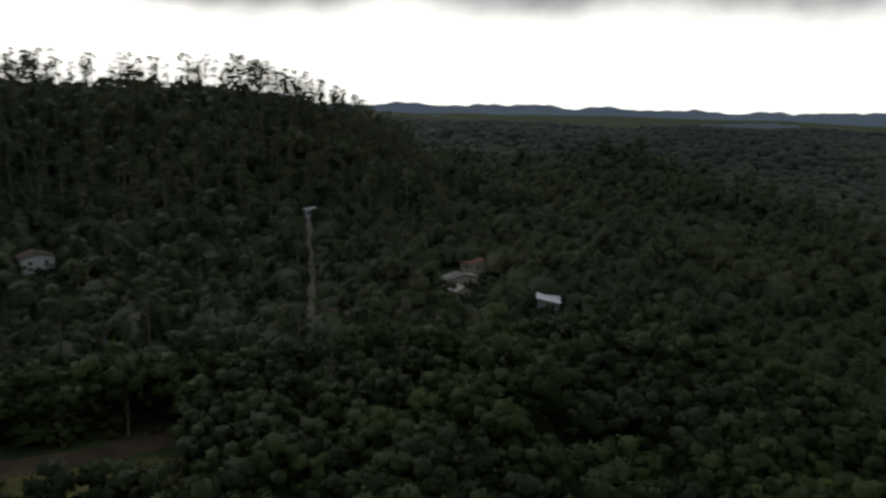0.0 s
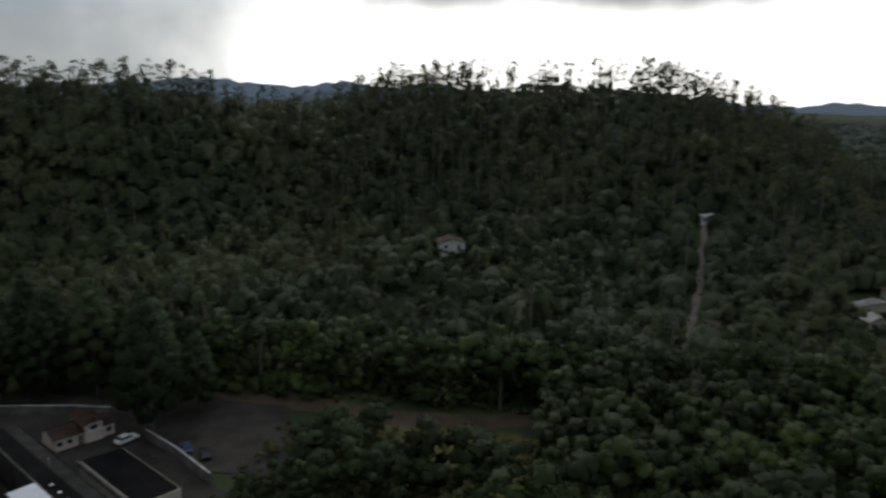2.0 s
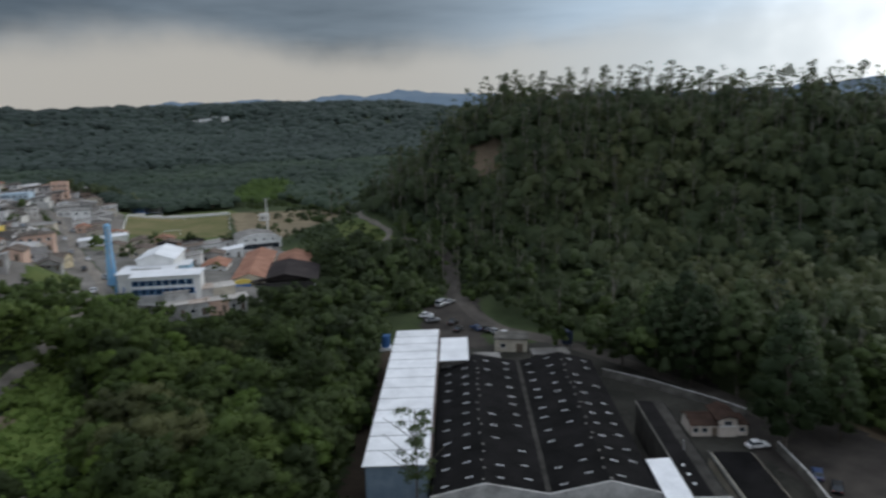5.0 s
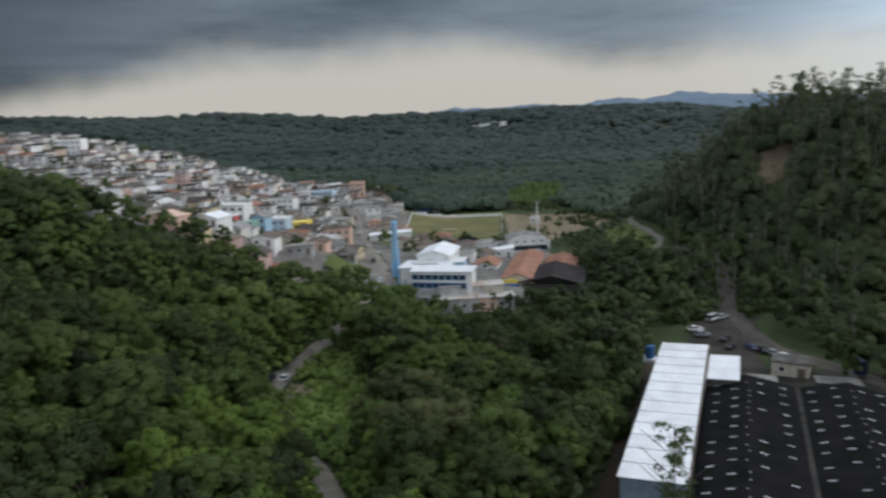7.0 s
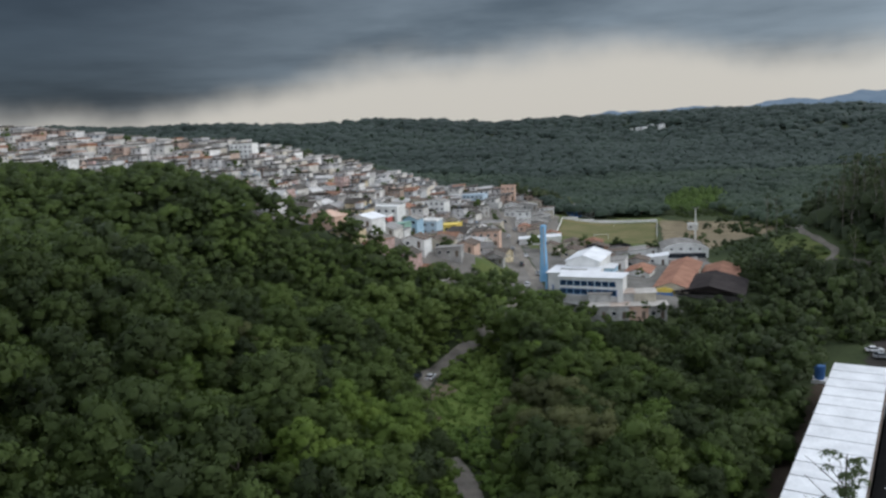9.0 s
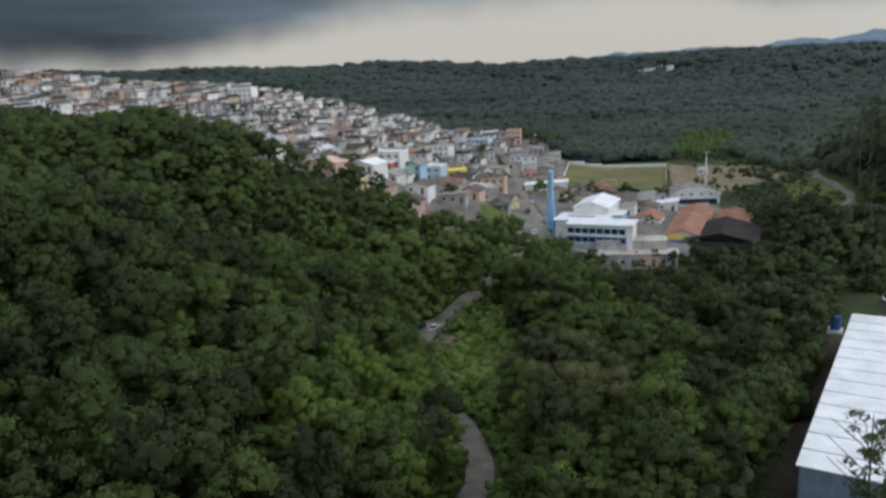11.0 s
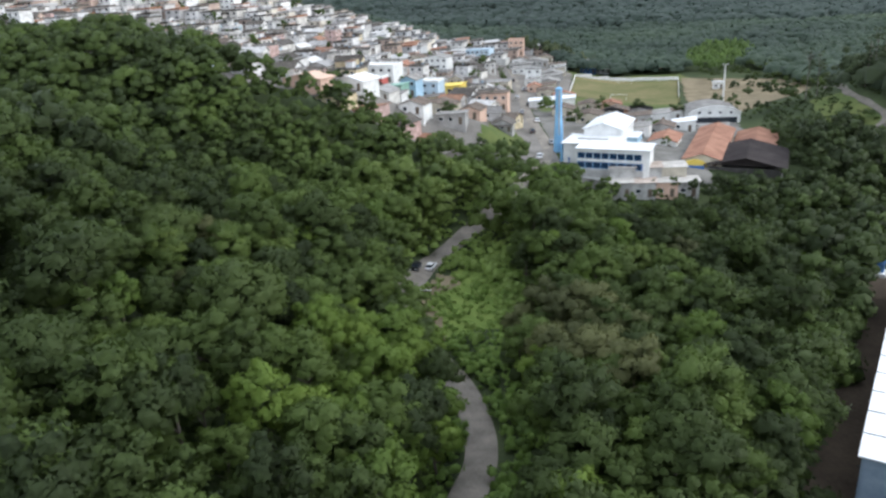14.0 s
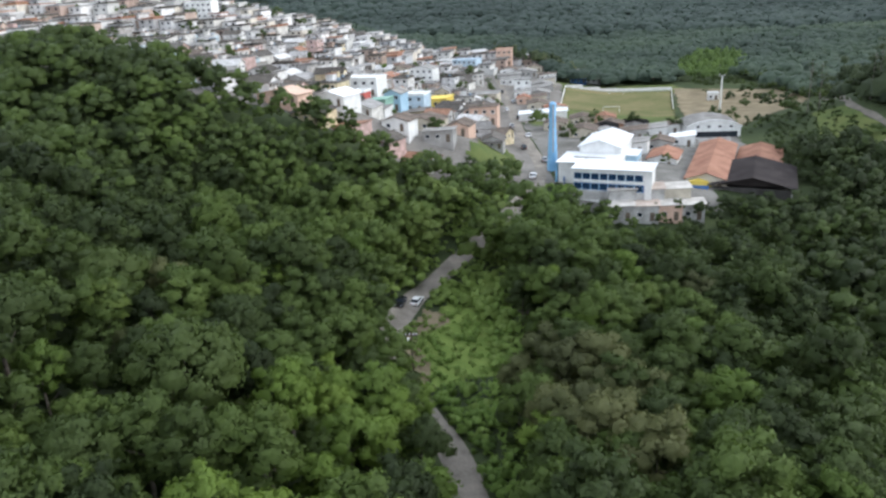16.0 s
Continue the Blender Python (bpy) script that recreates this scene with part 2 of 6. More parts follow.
dirt = material("dirt", ((0.13, 0.105, 0.065), (0.26, 0.215, 0.14)), 0.15, 0.95, 0.4, 1.8)
grass = material("grass", ((0.055, 0.085, 0.025), (0.13, 0.145, 0.05)), 0.12, 0.95, 0.5, 2.5)
# Haze on the horizon hills is put in as a bluish glow.
hill_haze = material("distant_hills", ((0.030, 0.045, 0.055), (0.055, 0.070, 0.080)), 0.01, 1.0, 0)
hill_haze.node_tree.nodes["Principled BSDF"].inputs["Emission Color"].default_value = (0.42, 0.60, 0.85, 1)
hill_haze.node_tree.nodes["Principled BSDF"].inputs["Emission Strength"].default_value = 0.14


# The farther ridges get a stronger haze glow.
hill_haze_pale = hill_haze.copy()
hill_haze_pale.name = "hazy_hills"
hill_haze_pale.node_tree.nodes["Principled BSDF"].inputs["Emission Strength"].default_value = 0.30


# ---- mesh helpers ----
def part(name, bm, mat, parent, label=""):
    me = bpy.data.meshes.new(name)
    bm.to_mesh(me)
    bm.free()
    me.materials.append(mat)
    ob = new(name, me)
    ob.parent = parent
    if label:
        ob["label"] = label
    return ob


def mesh_from(name, verts, faces, mat, smooth=False):
    """faces: an integer array of quads or triangles."""
    me = bpy.data.meshes.new(name)
    verts, faces = np.asarray(verts, np.float32), np.asarray(faces, np.int32)
    n, k = faces.shape
    me.vertices.add(len(verts))
    me.vertices.foreach_set("co", verts.ravel())
    me.loops.add(n * k)
    me.loops.foreach_set("vertex_index", faces.ravel())
    me.polygons.add(n)
    me.polygons.foreach_set("loop_start", np.arange(0, n * k, k, dtype=np.int32))
    me.polygons.foreach_set("use_smooth", np.full(n, smooth))
    me.update(calc_edges=True)
    me.materials.append(mat)
    return me


def thing(name, m, label, category, group="", kind=""):
    ob = new(name)
    ob.matrix_world = m
    ob.empty_display_size = 0.5
    return tagged(ob, label, category, group, kind)


def box(bm, x0, y0, z0, x1, y1, z1, bevel=0.0):
    r = bmesh.ops.create_cube(bm, size=1)
    for v in r["verts"]:
        v.co = ((x0 + x1) / 2 + v.co.x * (x1 - x0), (y0 + y1) / 2 + v.co.y * (y1 - y0), (z0 + z1) / 2 + v.co.z * (z1 - z0))
    if bevel:
        es = list({e for v in r["verts"] for e in v.link_edges})
        bmesh.ops.bevel(bm, geom=es, offset=bevel, segments=1, affect="EDGES")
    return bm


def boxed(x0, y0, z0, x1, y1, z1, bevel=0.0):
    return box(bmesh.new(), x0, y0, z0, x1, y1, z1, bevel)


def prism(bm, pts, y0, y1):
    """Extrudes a profile of (x, z) points from y0 to y1."""
    a = [bm.verts.new((x, y0, z)) for x, z in pts]
    b = [bm.verts.new((x, y1, z)) for x, z in pts]
    bm.faces.new(a)
    bm.faces.new(b[::-1])
    for i in range(len(pts)):
        j = (i + 1) % len(pts)
        bm.faces.new((a[j], a[i], b[i], b[j]))
    bmesh.ops.recalc_face_normals(bm, faces=bm.faces)
    return bm


def tube(bm, p, q, r0, r1, n=8):
    p, q = Vector(p), Vector(q)
    m = Matrix.Translation((p + q) / 2) @ (q - p).to_track_quat("Z", "Y").to_matrix().to_4x4()
    bmesh.ops.create_cone(bm, cap_ends=True, segments=n, radius1=r0, radius2=r1, depth=(q - p).length, matrix=m)
    return bm


# ---- ground ----
def build_ground():
    fx, fy = np.arange(-130, 262, 2.8), np.arange(-20, 480, 2.8)
    out = 4700 * (np.linspace(0, 1, 46)[1:] ** 2.4)
    xs = np.concatenate([(-130 - out)[::-1], fx, fx[-1] + out])
    ys = np.concatenate([(-20 - out)[::-1], fy, fy[-1] + out])
    gx, gy = np.meshgrid(xs, ys)
    z = ground(gx, gy)
    v = np.stack([gx, gy, z], -1).reshape(-1, 3)
    nx, ny = len(xs), len(ys)
    i = (np.arange(ny - 1)[:, None] * nx + np.arange(nx - 1)[None]).ravel()
    f = np.stack([i, i + 1, i + nx + 1, i + nx], -1)
    ob = new("ground", mesh_from("ground", v, f, soil, True))
    tagged(ob, "dark forest floor over hills and valley", "ground", kind="structure")


build_ground()


def spline(pts, step=1.5):
    """Catmull-Rom through plan points, evenly stepped."""
    p = [np.array(q, float) for q in pts]
    p = [2 * p[0] - p[1]] + p + [2 * p[-1] - p[-2]]
    out = []
    for i in range(1, len(p) - 2):
        n = max(2, int(np.hypot(*(p[i + 1] - p[i])) / step))
        for t in np.arange(n) / n:
            out.append(0.5 * (2 * p[i] + (p[i + 1] - p[i - 1]) * t + (2 * p[i - 1] - 5 * p[i] + 4 * p[i + 1] - p[i + 2]) * t * t + (3 * p[i] - p[i - 1] - 3 * p[i + 1] + p[i + 2]) * t ** 3))
    out.append(p[-2])
    return np.array(out)


def ribbon(name, line, width, mat, label, category, lift=0.16, cols=4, ragged=0.0):
    d = np.gradient(line, axis=0)
    d /= np.linalg.norm(d, axis=1)[:, None]
    nrm = np.stack([-d[:, 1], d[:, 0]], -1)
    s = np.arange(len(line)) * 1.0
    w = np.full(len(line), width / 2.0)
    rows = []
    for k in np.linspace(-1, 1, cols + 1):
        off = k * w + (ragged * waves(s, s * 0 + k * 40, 1.7, 5.0) if abs(k) == 1 else 0)
        q = line + nrm * off[:, None]
        rows.append(np.column_stack([q, ground(q[:, 0], q[:, 1]) + lift - (0.1 if abs(k) == 1 else 0)]))
    v = np.stack(rows, 1).reshape(-1, 3)
    n, m = len(line), cols + 1
    i = (np.arange(n - 1)[:, None] * m + np.arange(cols)[None]).ravel()
    ob = new(name, mesh_from(name, v, np.stack([i + 1, i, i + m, i + m + 1], -1), mat, True))
    tagged(ob, label, category, kind="structure")
    return ob


VALLEY_ROAD = spline([(-6, 60), (-4.6, 80), (-2.3, 91.8), (0.3, 102.4), (1.5, 107.5), (2.0, 114), (1.7, 121), (0.2, 129.3), (-2.0, 135.5), (-4.4, 141.2), (-9.0, 155), (-11.3, 167), (-9.9, 176), (-6.8, 187), (0, 198), (8, 208), (17, 220), (25, 236), (28, 258), (28, 285), (28, 320), (29.5, 360), (31, 400), (30, 450)])
EAST_ROAD = spline([(133, 262), (140, 247), (141, 229), (134, 213), (125, 199), (119, 180), (119, 164), (124, 148), (127, 128), (128.5, 104), (127, 84)])
HILL_TRACK = spline([(182, -29), (205, -33), (237, -40), (262, -44), (284, -48.5)])
EAST_TRACK = spline([(133, 262), (138.5, 268), (140.5, 282), (143.5, 304), (157, 340), (176, 388), (191, 430), (209, 484)])
ribbon("road", VALLEY_ROAD, 4.6, asphalt, "narrow worn grey asphalt road winding through forest", "road", ragged=0.12)


def near_line(x, y, line, d):
    x, y = np.asarray(x), np.asarray(y)
    m = np.full(x.shape, 1e9)
    for q in line[::2]:
        m = np.minimum(m, (x - q[0]) ** 2 + (y - q[1]) ** 2)
    return m < d * d


# ---- where trees grow ----
def town_front(x):
    return 230 + 0.48 * np.maximum(0, -x - 45)


def town_back(x):
    return 505 - 0.3 * np.minimum(0, x) + 45 * ss(-120, 0, x)


def road_gap(x, y):
    """A wider verge on the east side of the valley road than on the west."""
    near = (y > 72) & (y < 152)
    hidden = (y > 201) & (y < 213)
    foot = (x > -6.5) & (x < 9) & (y > 68) & (y < 94)
    return foot | ~hidden & near_line(x - 1.5, y, VALLEY_ROAD, 4.3) | near_line(x, y, VALLEY_ROAD, 2.6) | near & near_line(x - 2.6, y, VALLEY_ROAD, 6.4) | near & near_line(x - 2.0, y + 5.0, VALLEY_ROAD, 5.0) & (y < 112)


def open_land(x, y):
    """True on roads, yards and built land."""
    o = road_gap(x, y) | near_line(x, y, EAST_ROAD, 5.5) & (y < 198) | near_line(x, y, EAST_ROAD, 2.2)
    o |= (x < 62) & (x > -420) & (y > town_front(x)) & (y < town_back(x)) & ((y > 222) | (x < 0))   # town
    o |= (x > 14) & (x < 92 + 0.16 * (y - 214)) & (y > 214) & (y < 330)                            # school quarter
    o |= (x > 40) & (x < 172) & (y > 318) & (y < 468)                            # sports field and yard
    wx, wy = (x - 44.3) * 0.5405 + (y - 97.6) * 0.8414, (x - 44.3) * 0.8414 - (y - 97.6) * 0.5405
    o |= (wx > np.where(wy < 14, -13, -17)) & (wx < 92) & (wy > -4.5) & (wy < 74) & ((wx + wy < 109) | (wy < 36))                          # factory ground
    o |= (x > 96) & (x < 140) & (y > 44) & (y < 92)                              # parking ground
    o |= (wx > 84) & (wx < 122) & (wy > 3) & (wy < 24)                           # lay-by behind the factory
    o |= (x > -7 + 9 * (y < 150)) & (x < 13) & (y > 140) & (y < 192)                             # clearing at the bend
    o |= (np.hypot(x + 6, y - 150.5) < 4.5) | (x > -7) & (x < 0) & (y > 144) & (y < 152)                                            # before the utility pole
    o |= (x > 103) & (x < 139) & (y > 4) & (y < 52)                              # rough meadow by the parking ground
    o |= (x > 118) & (x < 142) & (y > 246) & (y < 312)                           # grass beside the eastern track
    return o


def stand(x, y, rz=0.0, dz=0.0):
    return pose(x, y, float(ground(x, y)) + dz, 0, 0, rz)


# ---- trees ----
def dome(sides=5):
    """Triangles of a low dome with a skirt, as directions from its middle."""
    k = np.arange(sides) * 2 * np.pi / sides
    hi = np.stack([np.cos(k) * 0.82, np.sin(k) * 0.82, k * 0 + 0.58], -1)
    lo = np.stack([np.cos(k + 0.5) * 0.94, np.sin(k + 0.5) * 0.94, k * 0 - 0.35], -1)
    top, tri = np.array([0, 0, 1.0]), []
    for i in range(sides):
        j = (i + 1) % sides
        tri += [(top, hi[i], hi[j]), (hi[i], lo[i], hi[j]), (hi[j], lo[i], lo[j])]
    return np.array(tri)


def leaf_sprays(rng, centres, radii, per, leaf, squash=0.8, body=5, inner=0.72, soft=0.7):
    """A crown: a dim body inside each lump and leaf sprays over the lumps' outer sides. Corners of triangles, and soft normals."""
    V, S = [], []
    mid = centres.mean(0) - np.array([0, 0, 0.8])
    flat = np.array([1, 1, squash])
    if body:
        d = dome(body)
        for c, r in zip(centres, radii):
            a = rng.uniform(0, 6.28)
            R = np.array([[math.cos(a), math.sin(a), 0], [-math.sin(a), math.cos(a), 0], [0, 0, 1]])
            q = d @ R
            V.append((c + q * (r * inner) * flat).reshape(-1, 3))
            q = q * 0.6 + (c - mid) / (np.linalg.norm(c - mid) + 1e-6) * 0.7 + rng.normal(size=q.shape) * 0.25
            S.append((q / np.linalg.norm(q, axis=-1, keepdims=True)).reshape(-1, 3))
    n = len(centres) * per
    if n:
        d = rng.normal(size=(n, 3))
        d /= np.linalg.norm(d, axis=1)[:, None]
        d[:, 2] = np.where(d[:, 2] < -0.3, -d[:, 2], d[:, 2])
        c, r = np.repeat(centres, per, 0), np.repeat(radii, per)[:, None]
        p = c + d * r * rng.uniform(0.74, 1.12, (n, 1)) * flat
        # leaves deep inside a neighbouring lump are left out
        gap = np.linalg.norm((p[:, None] - centres[None]) / flat, axis=-1) / radii[None]
        keep = gap.min(1) > 0.70
        p, d, c = p[keep], d[keep], c[keep]
        n = len(p)
        nor = d + rng.normal(size=(n, 3)) * 0.55
        nor /= np.linalg.norm(nor, axis=1)[:, None]
        a = np.cross(nor, rng.normal(size=(n, 3)))
        a /= np.linalg.norm(a, axis=1)[:, None]
        b = np.cross(nor, a)
        s = leaf * rng.uniform(0.6, 1.45, (n, 1))
        V.append(np.stack([p - a * s * 1.1, p + a * s * 0.55 - b * s * 0.75 + nor * s * 0.2, p + a * s * 0.55 + b * s * 0.75 + nor * s * 0.2], 1).reshape(-1, 3))
        out = c - mid
        out = out / (np.linalg.norm(out, axis=1)[:, None] + 1e-6)
        q = d * 0.5 + nor * 0.3 + out * soft
        S.append(np.repeat(q / np.linalg.norm(q, axis=1)[:, None], 3, 0))
    return np.concatenate(V), np.concatenate(S)


def round_crown(rng, lumps, per, leaf, rx=2.55, rz=2.7, z0=7.6, body=5, lump=0.86, squash=0.85, rough=0.45, inner=0.76):
    """A domed broadleaf crown of unequal lumps, of a tree about 11 m high."""
    g = np.arange(lumps) + 0.5
    ph, ct = g * 2.399963 + rng.uniform(0, 6.28), 1 - 1.35 * g / lumps
    st = np.sqrt(np.maximum(0, 1 - ct * ct))
    c = np.stack([np.cos(ph) * st * rx, np.sin(ph) * st * rx, z0 + ct * rz], -1)
    c += rng.normal(size=c.shape) * rough
    c[:, :2] *= rng.uniform(0.62, 1.0, (lumps, 1))
    c[:, :2] *= np.where(np.cos(ph - rng.uniform(0, 6.28)) > 0, rng.uniform(0.8, 1.15), 1.0)[:, None]
    r = rng.uniform(0.85, 1.75, lumps) * (12 / lumps) ** 0.33 * lump
    return leaf_sprays(rng, c, r, per, leaf, squash, body, inner)


def open_crown(rng, lumps, per, leaf, top=21.0):
    """The separate leafy plates of a tall eucalypt, leaving its stem bare below."""
    k = np.sort(rng.uniform(0, 1, lumps) ** 0.8)
    ph = rng.uniform(0, 6.28, lumps)
    spread = (0.4 + 2.5 * np.sin(np.pi * np.clip(k * 0.7 + 0.25, 0, 1))) * rng.uniform(0.35, 1, lumps)
    c = np.stack([np.cos(ph) * spread, np.sin(ph) * spread, top * (0.44 + 0.55 * k)], -1)
    r = rng.uniform(0.65, 1.5, lumps)
    return leaf_sprays(rng, c, r, per, leaf, 0.62, 0, 0.6, 0.5)


def far_crown(rng, lumps, size=2.2, wide=1.9, high=3.4, squash=0.95):
    """A distant crown: a few round masses with ragged tops."""
    a = rng.uniform(0, 6.28) + np.arange(lumps) * 2.4
    c = np.stack([np.cos(a) * wide, np.sin(a) * wide, high * rng.uniform(0.55, 1.1, lumps)], -1)
    return leaf_sprays(rng, c, size * rng.uniform(0.8, 1.25, lumps), 5, size * 0.2, squash, 4, 0.95, 0.5)


def trunk_mesh(rng, h, r, limbs, mat, name):
    bm = bmesh.new()
    bend = Vector((rng.uniform(-0.4, 0.4), rng.uniform(-0.4, 0.4), 0))
    mid = Vector((0, 0, h * 0.55)) + bend
    tube(bm, (0, 0, -1.2), mid, r, r * 0.72, 7)
    tube(bm, mid, Vector((0, 0, h)) + bend * 0.5, r * 0.72, r * 0.3, 6)
    for i in range(limbs):
        a = rng.uniform(0, 6.28)
        z = h * rng.uniform(0.5, 0.85)
        tube(bm, Vector((0, 0, z)) + bend * 0.8, (math.cos(a) * h * 0.22, math.sin(a) * h * 0.22, z + h * 0.2), r * 0.42, r * 0.15, 5)
    me = bpy.data.meshes.new(name)
    bm.to_mesh(me)
    bm.free()
    me.materials.append(mat)
    return me


def with_normals(me, nrm):
    me.normals_split_custom_set_from_vertices(np.asarray(nrm, np.float32))
    return me


def forest_points(x0, x1, y0, y1, gap, seed, keep, jitter=0.38):
    """Jittered plan points on an offset grid, where keep(x, y) holds."""
    rng = np.random.default_rng(seed)
    gx, gy = np.meshgrid(np.arange(x0, x1, gap), np.arange(y0, y1, gap * 0.87))
    gx = gx + (np.arange(gx.shape[0]) % 2)[:, None] * gap / 2
    x = (gx + rng.uniform(-jitter, jitter, gx.shape) * gap).ravel()
    y = (gy + rng.uniform(-jitter, jitter, gx.shape) * gap).ravel()
    k = keep(x, y)
    return x[k], y[k]


def forest(name, xs, ys, templates, size, label, seed, tint0=0.0, spread=0.3, mat=None, patch_size=1.0, patchy=1.0):
    """One mesh of many trees. size(x, y, rng) gives the scale of each."""
    rng = np.random.default_rng(seed)
    n = len(xs)
    if not n:
        return
    s = size(xs, ys, rng)
    zs = ground(xs, ys)
    pick = rng.integers(0, len(templates), n)
    # Tone also paints in light: brighter below the town, darker east of it.
    tone = np.clip(0.36 + tint0 + patchy * (0.16 * waves(xs, ys, 13 * patch_size, 6.0) + 0.10 * waves(xs, ys, 41 * patch_size, 7.0)) + 0.62 * np.exp(-((xs - 2) / 32) ** 2 - ((ys - 200) / 36) ** 2) - 0.10 * ss(30, 55, xs) * (1 - ss(140, 170, xs)) + spread * 0.55 * rng.normal(size=n), 0.02, 0.98)
    V, Nn, T = [], [], []
    for k, (tv, tn) in enumerate(templates):
        for j in np.nonzero(pick == k)[0]:
            a = rng.uniform(0, 6.2832)
            ca, sa = math.cos(a), math.sin(a)
            R = np.array([[ca, sa, 0], [-sa, ca, 0], [0, 0, 1]], np.float32)
            wide = rng.uniform(0.85, 1.15)
            sc = np.array([s[j] * wide, s[j] * wide, s[j]], np.float32)
            V.append((tv @ R) * sc + np.array([xs[j], ys[j], zs[j]], np.float32))
            Nn.append(tn @ R)
            T.append(np.full(len(tv), tone[j], np.float32))
    V, Nn, T = np.concatenate(V), np.concatenate(Nn), np.concatenate(T)
    me = mesh_from(name, V, np.arange(len(V)).reshape(-1, 3), mat or leaf_far, True)
    at = me.attributes.new("tint", "FLOAT", "POINT")
    at.data.foreach_set("value", T)
    with_normals(me, Nn)
    tagged(new(name, me), label, "forest", kind="stuff")


def templates(fn, count, seed, *a, **k):
    rng = np.random.default_rng(seed)
    return [tuple(q.astype(np.float32) for q in fn(rng, *a, **k)) for _ in range(count)]


def in_near(x, y):
    """The stretch of valley forest that is passed nearest."""
    return (x > -41) & (x < 42) & (y > 84) & (y < 176)


def by_town(x, y):
    """Growth is cut back just below the first houses."""
    return 1 - (0.10 + 0.25 * ss(-24, -8, x)) * ss(26, 9, town_front(x) - y) * ss(-62, -50, x) * (1 - ss(26, 34, x))


def broad_size(x, y, rng):
    """Trees stay lower along the crest below the town, before the school and round the factory."""
    low = 1 - 0.30 * ss(185, 215, y) * ss(-15, -45, x) - (0.42 - 0.14 * ss(62, 70, x)) * ss(150, 195, y) * ss(22, 40, x)
    low = low * (1 - 0.5 * ss(90, 98, x) * ss(244, 262, y)) * (1 - 0.4 * ss(90, 98, x) * ss(262, 285, y))
    low = low * (1 - 0.12 * ss(34, 42, x) * (1 - ss(62, 68, x)) * ss(196, 206, y))
    low = low * by_town(x, y)
    b, a = (x - 44.3) * 0.8414 - (y - 97.6) * 0.5405, (x - 44.3) * 0.5405 + (y - 97.6) * 0.8414
    low = low * (1 - 0.5 * ss(-14, -4, b) * (1 - ss(-16, -6, a) * (1 - ss(86, 100, a))) * ss(-52, -44, a) * (1 - ss(78, 90, b)))
    big = np.where((rng.uniform(0, 1, len(x)) < 0.08) & (low > 0.95), 1.25, 1.0)
    return rng.uniform(0.8, 1.25, len(x)) * (1 + 0.18 * waves(x, y, 17, 8.0)) * 1.1 * np.clip(low, 0.24, 1) * big


